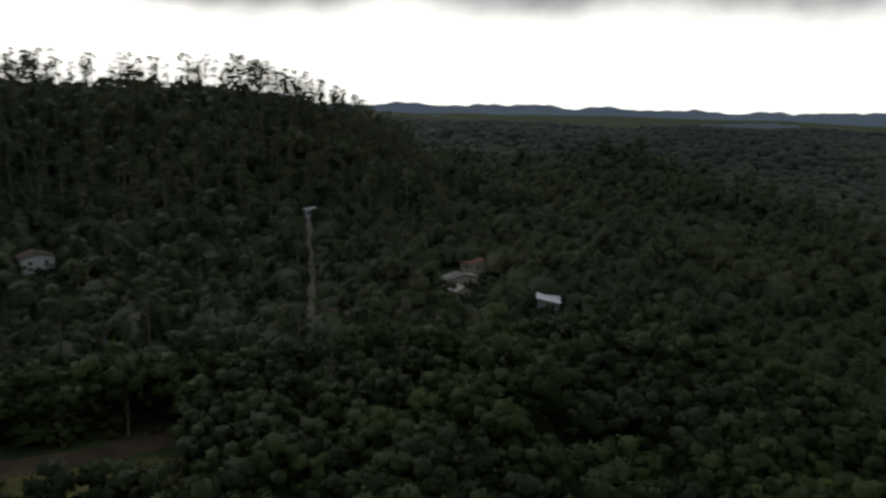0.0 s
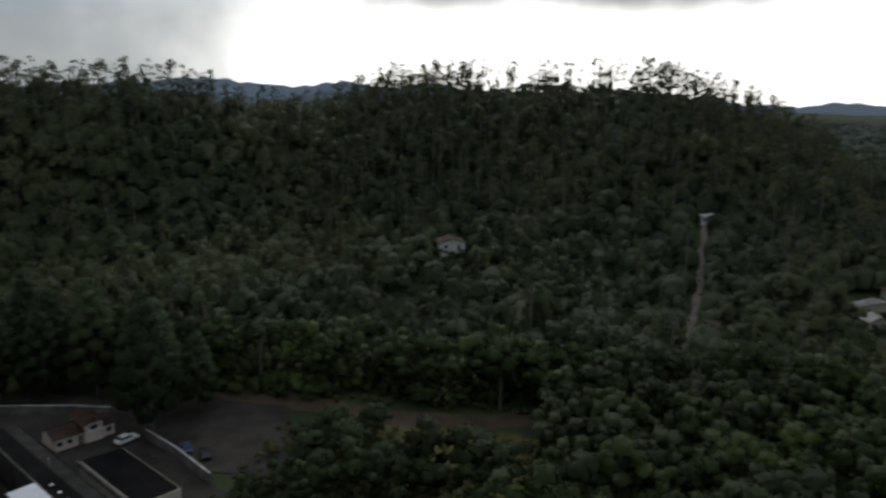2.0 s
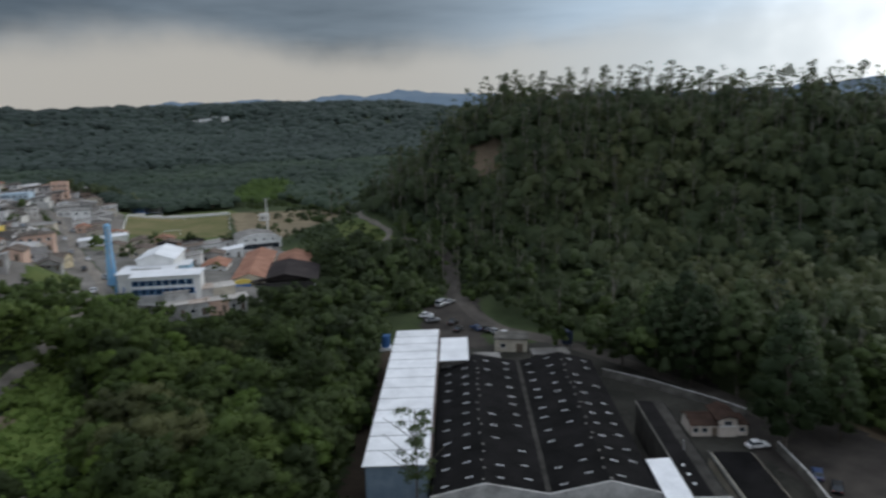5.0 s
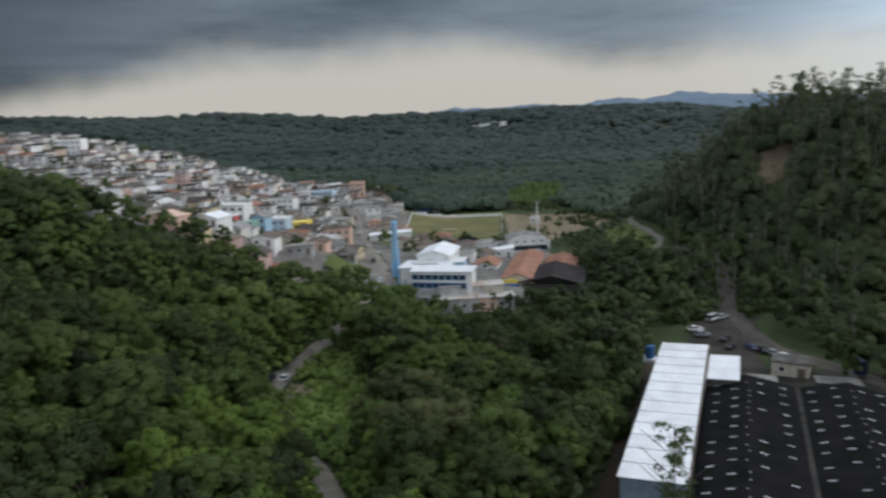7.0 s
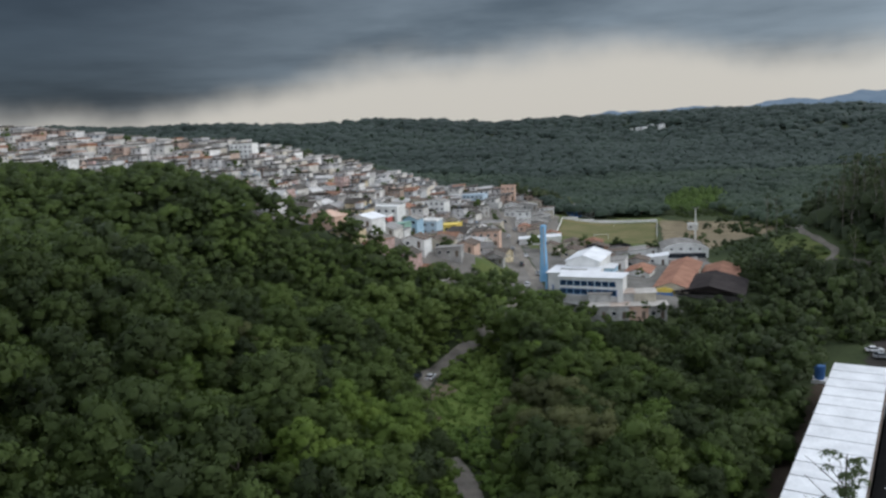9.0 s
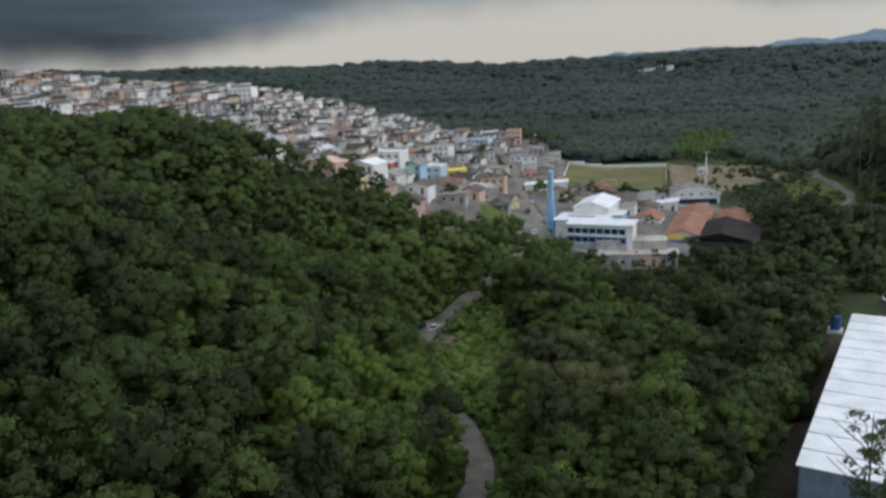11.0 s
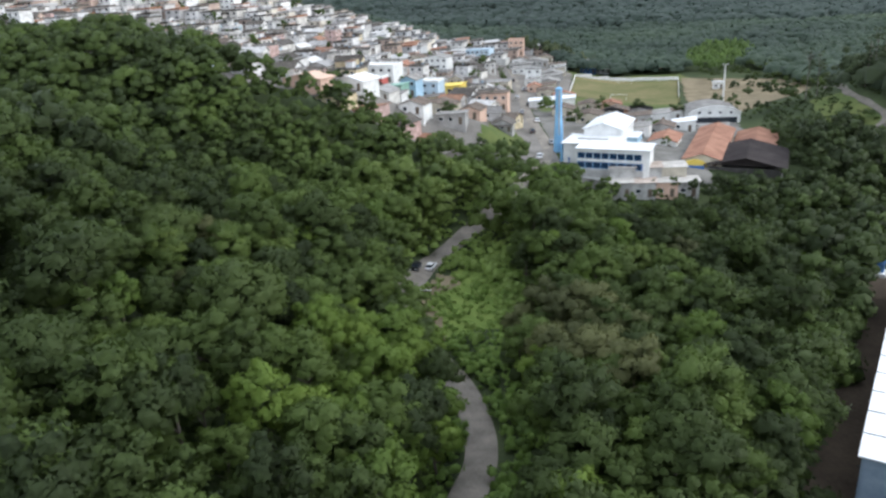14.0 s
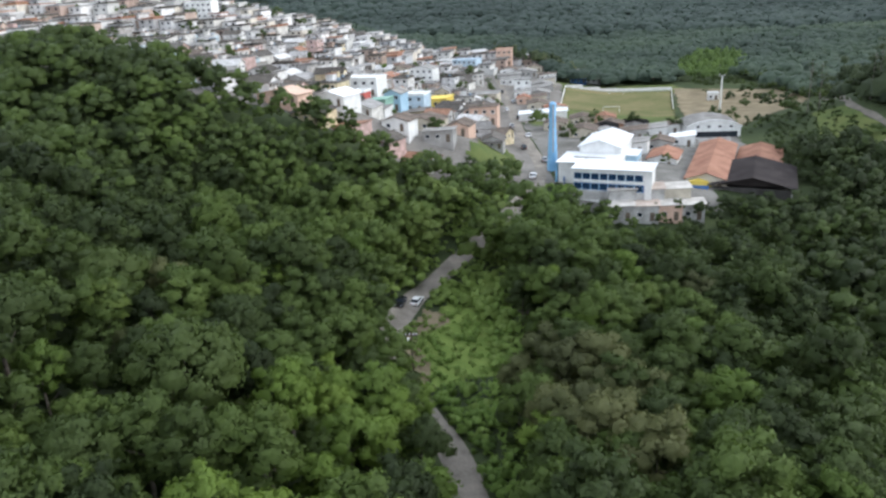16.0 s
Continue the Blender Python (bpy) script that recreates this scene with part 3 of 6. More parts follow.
def build_trees():
    # single trees of the near valley
    crowns, trunks = [], []
    for k, (v, n) in enumerate(templates(round_crown, 13, 11, 33, 88, 0.155)):
        crowns.append(with_normals(mesh_from("crown", v, np.arange(len(v)).reshape(-1, 3), leaf_near if k < 8 else leaf_lime if k < 11 else leaf_pale, True), n))
    rng = np.random.default_rng(12)
    for k in range(4):
        trunks.append(trunk_mesh(rng, 7.5, 0.22, 4, bark, "trunk"))
    # a few great domes stand over the rest
    great = []
    for k, (v, n) in enumerate(templates(round_crown, 2, 111, 60, 95, 0.15, rx=3.5, rz=2.6, z0=7.2, lump=1.15, rough=0.3)):
        great.append(with_normals(mesh_from("crown", v, np.arange(len(v)).reshape(-1, 3), leaf_dome, True), n))
    domes = ((-28, 112, 1.7), (-29, 133, 1.25), (-18.6, 82, 0.95), (-41, 89, 1.5), (-33, 97, 1.2), (-47, 112, 1.45), (-44, 132, 1.3), (18, 104, 1.0))
    for dx, dy, ds in domes:
        t = thing("tree", stand(dx, dy, rng.uniform(0, 360), -1.2 * ds) @ Matrix.Diagonal((ds, ds, ds, 1)), "great domed broadleaf tree standing above the forest", "tree", "valley forest trees")
        c, w = new("crown", great[int(rng.integers(2))]), new("trunk", trunks[0])
        c.parent = w.parent = t
    in_dome = lambda x, y: np.any([np.hypot(x - dx, y - dy) < 3.9 * ds for dx, dy, ds in domes], axis=0)
    x, y = forest_points(-44, 46, 82, 178, 4.7, 13, lambda x, y: in_near(x, y) & ~open_land(x, y) & ~in_dome(x, y))
    order = rng.permutation(len(x))
    chosen, rest = order[:290], order[290:]
    s = broad_size(x, y, rng) * 0.95
    for j in chosen:
        p = pose(x[j], y[j], ground(x[j], y[j]), 0, 0, rng.uniform(0, 360)) @ Matrix.Diagonal((s[j] * rng.uniform(0.88, 1.2), s[j] * rng.uniform(0.88, 1.2), s[j], 1))
        light = 0.5 if -20 < x[j] < 0 and y[j] < 125 else 0.08
        olive = 0.7 if math.hypot(x[j] - 14, (y[j] - 126) * 0.7) < 10 else 0.04
        u = rng.uniform()
        pick = int(rng.integers(11, 13)) if u < olive else int(rng.integers(8, 11)) if u < olive + light else int(rng.integers(8))
        lab = ("leafy green", "bright yellowish-green", "greyish olive")[0 if pick < 8 else 1 if pick < 11 else 2]
        t = thing("tree", p, lab + " broadleaf tree in dense valley forest", "tree", "valley forest trees")
        c = new("crown", crowns[pick])
        w = new("trunk", trunks[rng.integers(len(trunks))])
        c.parent = w.parent = t
    # light trees that lean over the road below the clearing
    for k, (x0, y0, s0) in enumerate(((-5.2, 133.5, 0.92), (-7.2, 139.5, 0.88))):
        t = thing("tree", stand(x0, y0, 70 * k, -0.4) @ Matrix.Diagonal((s0, s0, s0, 1)), "bright yellowish-green broadleaf tree beside the valley road", "tree", "valley forest trees")
        c, w = new("crown", crowns[8 + k]), new("trunk", trunks[k])
        c.parent = w.parent = t
    mid = templates(round_crown, 8, 21, 14, 22, 0.27, body=5, lump=0.95, inner=0.9)
    if len(rest):
        forest("valley_forest", x[rest], y[rest], templates(round_crown, 6, 123, 20, 60, 0.22), lambda x, y, r: broad_size(x, y, r) * 0.95, "dense green broadleaf forest of the valley", 22)
    # slopes round the valley
    ok = lambda x, y: ~in_dome(x, y) & ~in_near(x, y) & ~open_land(x, y) & (x < 150)
    x, y = forest_points(-160, 150, -110, 330, 5.7, 23, lambda x, y: ok(x, y) & ((x > -100) | (y > 120)) & ((x > 40) | (y > 30)) & ~((y > 225) & (x > 0) & (x < 100)) & ((y > -60) | (np.arctan2(y, x) > -1.0)))
    nearer = (x > -80) & (x < 62) & (y > 50) & (y < 200)
    fine = templates(round_crown, 9, 121, 20, 46, 0.215, body=4, inner=0.74)
    forest("slope_forest", x[nearer], y[nearer], fine, broad_size, "dense green forest on the valley's lower slopes", 240)
    coarse = templates(round_crown, 8, 122, 10, 15, 0.32, body=4, inner=0.84)
    forest("slope_forest", x[~nearer], y[~nearer], coarse, broad_size, "dense dark green forest on the hill slopes", 24)

    x, y = forest_points(-160, 12, 180, 320, 4.2, 230, lambda x, y: ok(x, y) & (y > 182))
    forest("crest_forest", x, y, mid, lambda x, y, r: by_town(x, y) * r.uniform(0.55, 0.98, len(x)) * (1 - 0.5 * np.exp(-((x + 43) / 17) ** 2 - ((y - 228) / 14) ** 2)) * (1 + 0.22 * ss(-52, -75, x) * (1 - ss(-92, -115, x))), "dense young trees along the crest below the town", 231, 0.16)
    # shrubs on verges, in the clearing and at the edges of built land
    shrub = templates(round_crown, 6, 25, 5, 16, 0.36, rx=2.6, rz=1.9, z0=1.6)
    verge = lambda x, y: near_line(x, y, VALLEY_ROAD, 12) & ~near_line(x, y, VALLEY_ROAD, 2.9) & (y < 232) | (x > -10) & (x < 16) & (y > 137) & (y < 195) & ~near_line(x, y, VALLEY_ROAD, 4.2)
    x, y = forest_points(-30, 40, 70, 232, 2.3, 26, verge)
    forest("undergrowth", x, y, shrub, lambda x, y, r: r.uniform(0.25, 0.6, len(x)) * np.where((x > -8) & (x < 8) & (y > 148) & (y < 181), 0.55, 1), "bright green shrubs and grass along the road", 27, 0.22, 0.3, leaf_bright)
    x, y = forest_points(-10, 16, 138, 195, 4.2, 260, lambda x, y: verge(x, y) & (np.hypot(x + 6.0, y - 150) > 5) & ((x > 6) | (y > 181) | (y < 146)))
    forest("thicket", x, y, shrub, lambda x, y, r: r.uniform(0.3, 0.55, len(x)) * np.where((y > 172) & (x < 9), 1.6, 1.2), "bright green thicket in the clearing at the bend", 261, 0.4, 0.3, leaf_bright)
    x, y = forest_points(100, 142, 0, 54, 3.0, 262, lambda x, y: (x > 102) & ((x < 128) | (x > 138)))
    forest("thicket", x, y, shrub, lambda x, y, r: r.uniform(0.16, 0.42, len(x)), "yellowish grass and shrubs beside the parking ground", 263, 0.1, 0.3, leaf_olive)
    scrub = templates(round_crown, 6, 268, 4, 10, 0.45, rx=2.4, rz=1.7, z0=1.7)
    x, y = forest_points(-98, 72, 50, 192, 4.3, 269, lambda x, y: ~open_land(x, y) & ~near_line(x, y, VALLEY_ROAD, 6))
    forest("undergrowth", x, y, scrub, lambda x, y, r: r.uniform(0.7, 1.25, len(x)), "green understorey below the valley trees", 270, -0.05)
    fill = lambda x, y: (x > 20 + 0.3 * (y - 190)) & (x < 150) & (y > 186) & (y < 222) & ~near_line(x, y, EAST_ROAD, 3.4) | (x > 94 + 0.16 * (y - 219) + 9 * ss(250, 290, y)) & (x < 150) & (y >= 222) & (y < 350) & ~near_line(x, y, EAST_ROAD, 4) & ~near_line(x, y, EAST_TRACK, 4) & ~((x > 100) & (y > 322) & (x < 146))
    x, y = forest_points(20, 150, 186, 350, 3.7, 264, fill)
    forest("undergrowth", x, y, shrub, lambda x, y, r: r.uniform(0.5, 1.15, len(x)) * np.where((x > 36) & (x < 66) & (y > 203), 0.42, 1) * (1 - 0.68 * ss(262, 285, y)), "dense green bushes round the school quarter", 265, 0.06)
    x, y = forest_points(126, 172, -30, 112, 3.4, 266, lambda x, y: (x > 141 + 3 * np.sin(y * 0.2)))
    forest("undergrowth", x, y, shrub, lambda x, y, r: r.uniform(0.5, 1.2, len(x)), "dark bushes at the foot of the eastern hill", 267, 0.0)
    edge = lambda x, y: (lambda b, a: ((a > -46) & (a < np.where(b < 12, -3, -9)) & (b > -12) & (b < 78) | (b > 72) & (b < 100) & (a > -30) & (a < 40)))((x - 44.3) * 0.8414 - (y - 97.6) * 0.5405, (x - 44.3) * 0.5405 + (y - 97.6) * 0.8414) & ~((x > 103) & (x < 137) & (y > 47) & (y < 90)) & (x > 30)
    x, y = forest_points(20, 160, 0, 140, 3.6, 28, edge)
    forest("undergrowth", x, y, shrub, lambda x, y, r: r.uniform(0.4, 0.9, len(x)), "mixed shrubs round the factory and parking ground", 29, 0.08)


build_trees()


def build_far_trees():
    rng = np.random.default_rng(30)

    def lane(x, y, spots):
        """Cut clearings running downhill from the houses in the forest."""
        out = np.zeros(np.shape(x), bool)
        for hx, hy, reach, half in spots:
            l = math.hypot(hx, hy)
            ux, uy = hx / l, hy / l
            along, across = (x - hx) * ux + (y - hy) * uy, (y - hy) * ux - (x - hx) * uy
            out |= (along > -reach) & (along < 5) & (np.abs(across) < half)
        return out
    # eucalypts and mixed wood on the eastern hills
    def soft(ts, n_part=0.62, up=0.8):
        """Crowns of a closed canopy, lit mostly from above."""
        out = []
        for v, n in ts:
            q = n * n_part + np.array([0, 0, up], np.float32)
            out.append((v, q / np.linalg.norm(q, axis=1, keepdims=True)))
        return out

    tall = soft(templates(open_crown, 12, 31, 12, 18, 0.38), 0.7, 0.45)
    mixed = soft(templates(round_crown, 10, 32, 6, 15, 0.36, rx=1.9, rz=3.6, z0=6.6, body=5, lump=0.95, squash=1.15, rough=0.7, inner=0.82), 0.6, 0.5)
    east = lambda x, y: ~open_land(x, y) & (x > 100) & (x < 420) & (np.hypot(x, y) < 520) & (y > -300) & (y < 395) & ~near_line(x, y, EAST_TRACK, 3.4) & ~near_line(x, y, HILL_TRACK, 4.0)
    lanes = ((186, 267, 20, 6), (190, -101, 46, 8), (250, 41, 52, 8), (222, -87, 40, 10))
    clear = lambda x, y: lane(x, y, lanes) | (((x - 184) / 9) ** 2 + ((y - 266) / 14) ** 2 < 0.6 + 0.9 * waves(x, y, 3.5, 3.0)) | (np.hypot(x - 250, y - 41) < 8) | (np.hypot(x - 183, y + 98) < 9) | (np.hypot(x - 224, y + 88) < 17) | (np.hypot(x - 194, y + 39) < 6)
    x, y = forest_points(100, 420, -305, 400, 7.3, 33, lambda x, y: east(x, y) & ~clear(x, y) & ((x > 150) | (y < 330)), 0.5)
    u, v = forest_points(140, 420, -300, 400, 5.4, 333, lambda x, y: east(x, y) & ~clear(x, y) & ((x > 165) | (ground(x, y) > 15)), 0.6)
    forest("hill_undergrowth", u, v, soft(templates(far_crown, 10, 334, 1, 3.2, 0.5, 3.0), 0.6, 0.6), lambda x, y, r: r.uniform(0.7, 1.5, len(x)), "closed green understorey of the hill forest", 335, -0.02, 0.15, leaf_hill, 1.6, 1.4)
    foot = (ground(x, y) < 15) & (x < 165)
    forest("foot_forest", x[foot], y[foot], mixed, lambda x, y, r: r.uniform(0.6, 1.1, len(x)) * (1 - 0.6 * ss(252, 272, y) * (1 - ss(138, 148, x))), "dense dark green trees at the foot of the eastern hills", 340, -0.1, 0.3, leaf_far)
    x, y = x[~foot], y[~foot]
    forest("hill_forest", x, y, mixed, lambda x, y, r: (0.5 + 0.8 * r.uniform(0, 1, len(x)) ** 1.5) * (1.05 + 0.25 * waves(x, y, 19, 2.0)) * (1 - 0.10 * ss(355, 375, x)), "dense mixed forest on the eastern hills", 34, 0.04, 0.15, leaf_hill, 1.6, 1.5)
    x, y = forest_points(140, 260, -120, 60, 4.0, 330, lambda x, y: lane(x, y, lanes) & (np.hypot(x, y) > 135) & (y < 60))
    forest("thicket", x, y, templates(round_crown, 5, 331, 5, 8, 0.5, rx=2.6, rz=1.9, z0=1.6), lambda x, y, r: r.uniform(0.4, 0.8, len(x)), "low scrub in clearings among the hill forest", 332, -0.05, 0.3, leaf_hill)
    x, y = forest_points(125, 420, -120, 330, 6.2, 35, lambda x, y: east(x, y) & ~clear(x, y))
    keep = rng.uniform(0, 1, len(x)) < np.clip(0.12 + (ground(x, y) - 3) / 28, 0.10, 0.85) * (0.72 + 0.6 * waves(x, y, 31, 9.0))
    x, y = x[keep], y[keep]
    size = lambda x, y, r: r.uniform(0.62, 1.05, len(x)) * (1 + 0.16 * ss(355, 375, x))
    forest("eucalyptus_crowns", x, y, tall, size, "tall thin eucalyptus crowns above the hill forest", 36, 0.10, 0.3, leaf_hill)
    # their pale stems and rising limbs
    r = np.random.default_rng(36)
    h = size(x, y, r) * 20.3
    z = ground(x, y)
    k = np.array([(1, 0), (-0.5, 0.87), (-0.5, -0.87)])
    q = np.array([(0, 1, 4, 3), (1, 2, 5, 4), (2, 0, 3, 5)])
    V = []

    def rod(p0, z0, r0, p1, z1, r1):
        low = np.concatenate([p0[:, None] + k[None] * r0, np.repeat(z0[:, None, None], 3, 1)], -1)
        top = np.concatenate([p1[:, None] + k[None] * r1, np.repeat(z1[:, None, None], 3, 1)], -1)
        V.append(np.concatenate([low, top], 1).reshape(-1, 3))
    p = np.stack([x, y], -1)
    lean = r.uniform(-0.5, 0.5, (len(x), 2))
    rod(p, z - 0.5, 0.26, p + lean, z + h, 0.08)
    for j in range(4):
        f = r.uniform(0.45, 0.75, len(x))
        a = r.uniform(0, 6.28, len(x))
        reach = np.stack([np.cos(a), np.sin(a)], -1) * (h * 0.1)[:, None]
        rod(p + lean * f[:, None], z + h * f, 0.11, p + lean * f[:, None] + reach, z + h * np.minimum(f + 0.22, 0.98), 0.05)
    v = np.concatenate(V)
    f = (np.arange(len(v) // 6)[:, None, None] * 6 + q[None]).reshape(-1, 4)
    tagged(new("eucalyptus_stems", mesh_from("eucalyptus_stems", v, f, bark_grey)), "pale straight eucalyptus stems on the eastern hills", "stems", kind="stuff")
    # far woods, down to small clumps
    behind = lambda x, y: (np.arctan2(y, x) > 0.05) & (np.arctan2(y, x) < 0.62) & (np.hypot(x, y) > 500)
    grove = lambda x, y: ((x - 172 - 0.4 * (y - 525)) / 22) ** 2 + ((y - 525) / 62) ** 2 < 1
    far = lambda x, y: (np.hypot(x, y) > 330) & (np.arctan2(y, x) > -1.0) & (np.arctan2(y, x) < 2.2) & ~open_land(x, y) & ~east(x, y) & ~grove(x, y) & ((y > 466) | (x > 168) | (y < 250)) & ~behind(x, y) & ~near_line(x, y, EAST_TRACK, 3.6)
    x, y = forest_points(-520, 640, -560, 760, 6.2, 37, lambda x, y: far(x, y) & (np.hypot(x, y) < 760), 0.6)
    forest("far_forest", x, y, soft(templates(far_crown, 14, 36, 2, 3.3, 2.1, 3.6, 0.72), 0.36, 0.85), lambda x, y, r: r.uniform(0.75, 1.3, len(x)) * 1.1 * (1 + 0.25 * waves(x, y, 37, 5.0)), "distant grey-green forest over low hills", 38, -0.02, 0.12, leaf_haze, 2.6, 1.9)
    x, y = forest_points(-900, 1100, -900, 1150, 9.6, 370, lambda x, y: far(x, y) & (np.hypot(x, y) >= 760) & (np.hypot(x, y) < 1120), 0.6)
    forest("far_forest", x, y, soft(templates(far_crown, 10, 360, 2, 3.6, 2.4, 3.0, 0.62), 0.3, 0.85), lambda x, y, r: r.uniform(0.6, 1.35, len(x)) * 1.6 * (1 + 0.25 * waves(x, y, 60, 5.0)), "distant blue-green forest over low hills", 380, 0.10, 0.14, leaf_blue_haze, 4.0, 1.4)
    x, y = forest_points(-1500, 1500, -1500, 1900, 19, 39, lambda x, y: far(x, y) & (np.hypot(x, y) >= 1120) & (np.hypot(x, y) < 1900), 0.6)
    forest("distant_forest", x, y, soft(templates(far_crown, 8, 40, 2, 5.0, 2.6, 2.8, 0.6), 0.35, 0.8), lambda x, y, r: r.uniform(0.6, 1.5, len(x)) * 1.7, "very distant blue-green forest on the skyline hills", 41, -0.02, 0.14, leaf_blue_haze, 6.0)
    x, y = forest_points(110, 230, 460, 590, 4.4, 42, grove)
    forest("thicket", x, y, mixed, lambda x, y, r: r.uniform(0.4, 0.7, len(x)), "bright green young wood beyond the pitch", 43, -0.26, 0.2, leaf_bright)
    x, y = forest_points(34, 76, 496, 566, 6.5, 44, lambda x, y: x > 34)
    forest("field_wood", x, y, mixed, lambda x, y, r: r.uniform(0.45, 1.0, len(x)), "trees along the edge of the pitch and town", 45, 0.0, 0.3, leaf_hill)


build_far_trees()


def build_mountains():
    """The hills of the horizon, one ridge behind the other."""
    for r, base, amp, seed in ((2700, 55, 34, 1.0), (3500, 85, 60, 2.0), (4300, 110, 85, 3.0)):
        az = np.radians(np.linspace(-75, 150, 900))
        hump = np.exp(-((np.degrees(az) - 24) / 16) ** 2) + 0.95 * np.exp(-((np.degrees(az) - 62) / 13) ** 2)
        d = np.degrees(az)
        crest = base * 0.72 + amp * (0.75 * hump + 0.42 * waves(d, d * 0, 2.6, seed) + 0.26 * waves(d, d * 0, 0.8, seed + 4) + 0.10 * waves(d, d * 0, 0.23, seed + 6)) - 34 * ss(12, -10, d)
        rows = []
        for k, (dr, f) in enumerate(((-420, -0.3), (-250, 0.35), (-110, 0.8), (0, 1.0), (150, 0.7))):
            rr = r + dr + 40 * waves(d * 3, d * 0 + k * 9, 2.0, seed)
            rows.append(np.stack([rr * np.cos(az), rr * np.sin(az), crest * f], -1))
        v = np.stack(rows, 0).reshape(-1, 3)
        m, n = 5, len(az)
        i = (np.arange(m - 1)[:, None] * n + np.arange(n - 1)[None]).ravel()
        ob = new("distant_hills", mesh_from("distant_hills", v, np.stack([i, i + 1, i + n + 1, i + n], -1), hill_haze if r < 3000 else hill_haze_pale, True))
        tagged(ob, "hazy blue-grey wooded hills on the horizon", "hills", kind="structure")


build_mountains()


# ---- building materials ----
def corrugated(name, colours, period, axis=0, rough=0.7, metal=0.0, stain=0.25):
    """Ribbed roofing sheet with dirt streaks; the ribs repeat along one local axis."""
    m = material(name, colours, stain, rough, 0, 2.2, metal, "object", 0.1)
    nt = m.node_tree
    N, L = nt.nodes.new, nt.links.new
    tc = next(n for n in nt.nodes if n.type == "TEX_COORD")
    w = N("ShaderNodeTexWave")
    w.bands_direction = "XYZ"[axis]
    w.inputs["Scale"].default_value = 0.314 / period
    L(tc.outputs["Object"], w.inputs["Vector"])
    b = N("ShaderNodeBump")
    b.inputs["Strength"].default_value, b.inputs["Distance"].default_value = 0.6, 0.06
    L(w.outputs["Fac"], b.inputs["Height"])
    L(b.outputs[0], nt.nodes["Principled BSDF"].inputs["Normal"])
    nt.nodes["Principled BSDF"].inputs["Specular IOR Level"].default_value = 0.04
    return m


def painted_walls(name, stops):
    """Plaster whose paint is chosen per building by Object Info, with weathering."""
    m = material(name, ((0.46, 0.45, 0.43), (1.0, 1.0, 1.0)), 0.5, 0.85, 0.15, 3.0)
    nt = m.node_tree
    N, L = nt.nodes.new, nt.links.new
    ramp0 = next(n for n in nt.nodes if n.type == "VALTORGB")
    info = N("ShaderNodeObjectInfo")
    r = N("ShaderNodeValToRGB")
    r.color_ramp.interpolation = "CONSTANT"
    r.color_ramp.elements[0].position, r.color_ramp.elements[0].color = 0, (*stops[0], 1)
    r.color_ramp.elements[1].position, r.color_ramp.elements[1].color = 1 / len(stops), (*stops[1], 1)
    for i, c in enumerate(stops[2:], 2):
        r.color_ramp.elements.new(i / len(stops)).color = (*c, 1)
    L(info.outputs["Random"], r.inputs[0])
    mx = N("ShaderNodeMix")
    mx.data_type, mx.blend_type = "RGBA", "MULTIPLY"
    mx.inputs[0].default_value = 1
    L(r.outputs[0], mx.inputs[6])
    L(ramp0.outputs[0], mx.inputs[7])
    L(mx.outputs[2], nt.nodes["Principled BSDF"].inputs["Base Color"])
    return m


white_paint = material("white_paint", ((0.58, 0.58, 0.56), (0.82, 0.82, 0.80)), 0.4, 0.7, 0.1)
white_sheet = material("white_sheet", ((0.62, 0.63, 0.64), (0.84, 0.85, 0.86)), 0.25, 0.45, 0.05, 2.0, vary="object", spread=0.04)
concrete = material("concrete", ((0.20, 0.195, 0.185), (0.42, 0.41, 0.39)), 0.3, 0.9, 0.2)
# Moss and grime, plus colour darkened for vignetted dimness over the factory.
old_concrete = material("dim_mossy_concrete", ((0.050, 0.048, 0.042), (0.165, 0.157, 0.14)), 0.35, 0.92, 0.3)
dim_grimy_white = material("dim_grimy_white", ((0.24, 0.235, 0.22), (0.58, 0.57, 0.55)), 0.35, 0.85, 0.2)
dark_concrete = material("very_dark_concrete", ((0.018, 0.017, 0.015), (0.055, 0.052, 0.046)), 0.35, 0.92, 0.3)
cream_paint = material("cream_paint", ((0.38, 0.34, 0.27), (0.60, 0.55, 0.45)), 0.4, 0.85, 0.15)
blue_paint = material("blue_paint", ((0.030, 0.10, 0.27), (0.06, 0.17, 0.40)), 0.5, 0.6, 0.1)
soft_blue = material("soft_blue_paint", ((0.34, 0.44, 0.52), (0.50, 0.60, 0.67)), 0.5, 0.8, 0.1)
pale_blue = material("pale_blue_paint", ((0.16, 0.36, 0.58), (0.26, 0.50, 0.72)), 0.5, 0.7, 0.1)
sky_paint = material("light_blue_plaster", ((0.28, 0.43, 0.54), (0.40, 0.56, 0.68)), 0.5, 0.8, 0.1)
grey_blue = material("faded_blue", ((0.16, 0.22, 0.28), (0.26, 0.33, 0.40)), 0.5, 0.7, 0.1)
yellow_paint = material("yellow_paint", ((0.58, 0.42, 0.07), (0.78, 0.60, 0.12)), 0.5, 0.7, 0.1)
peach_paint = material("peach_paint", ((0.50, 0.34, 0.26), (0.66, 0.47, 0.37)), 0.5, 0.85, 0.1)
red_paint = material("red_paint", ((0.34, 0.07, 0.06), (0.48, 0.11, 0.09)), 0.5, 0.7, 0.1)
green_paint = material("green_paint", ((0.16, 0.31, 0.25), (0.25, 0.41, 0.33)), 0.5, 0.7, 0.1)
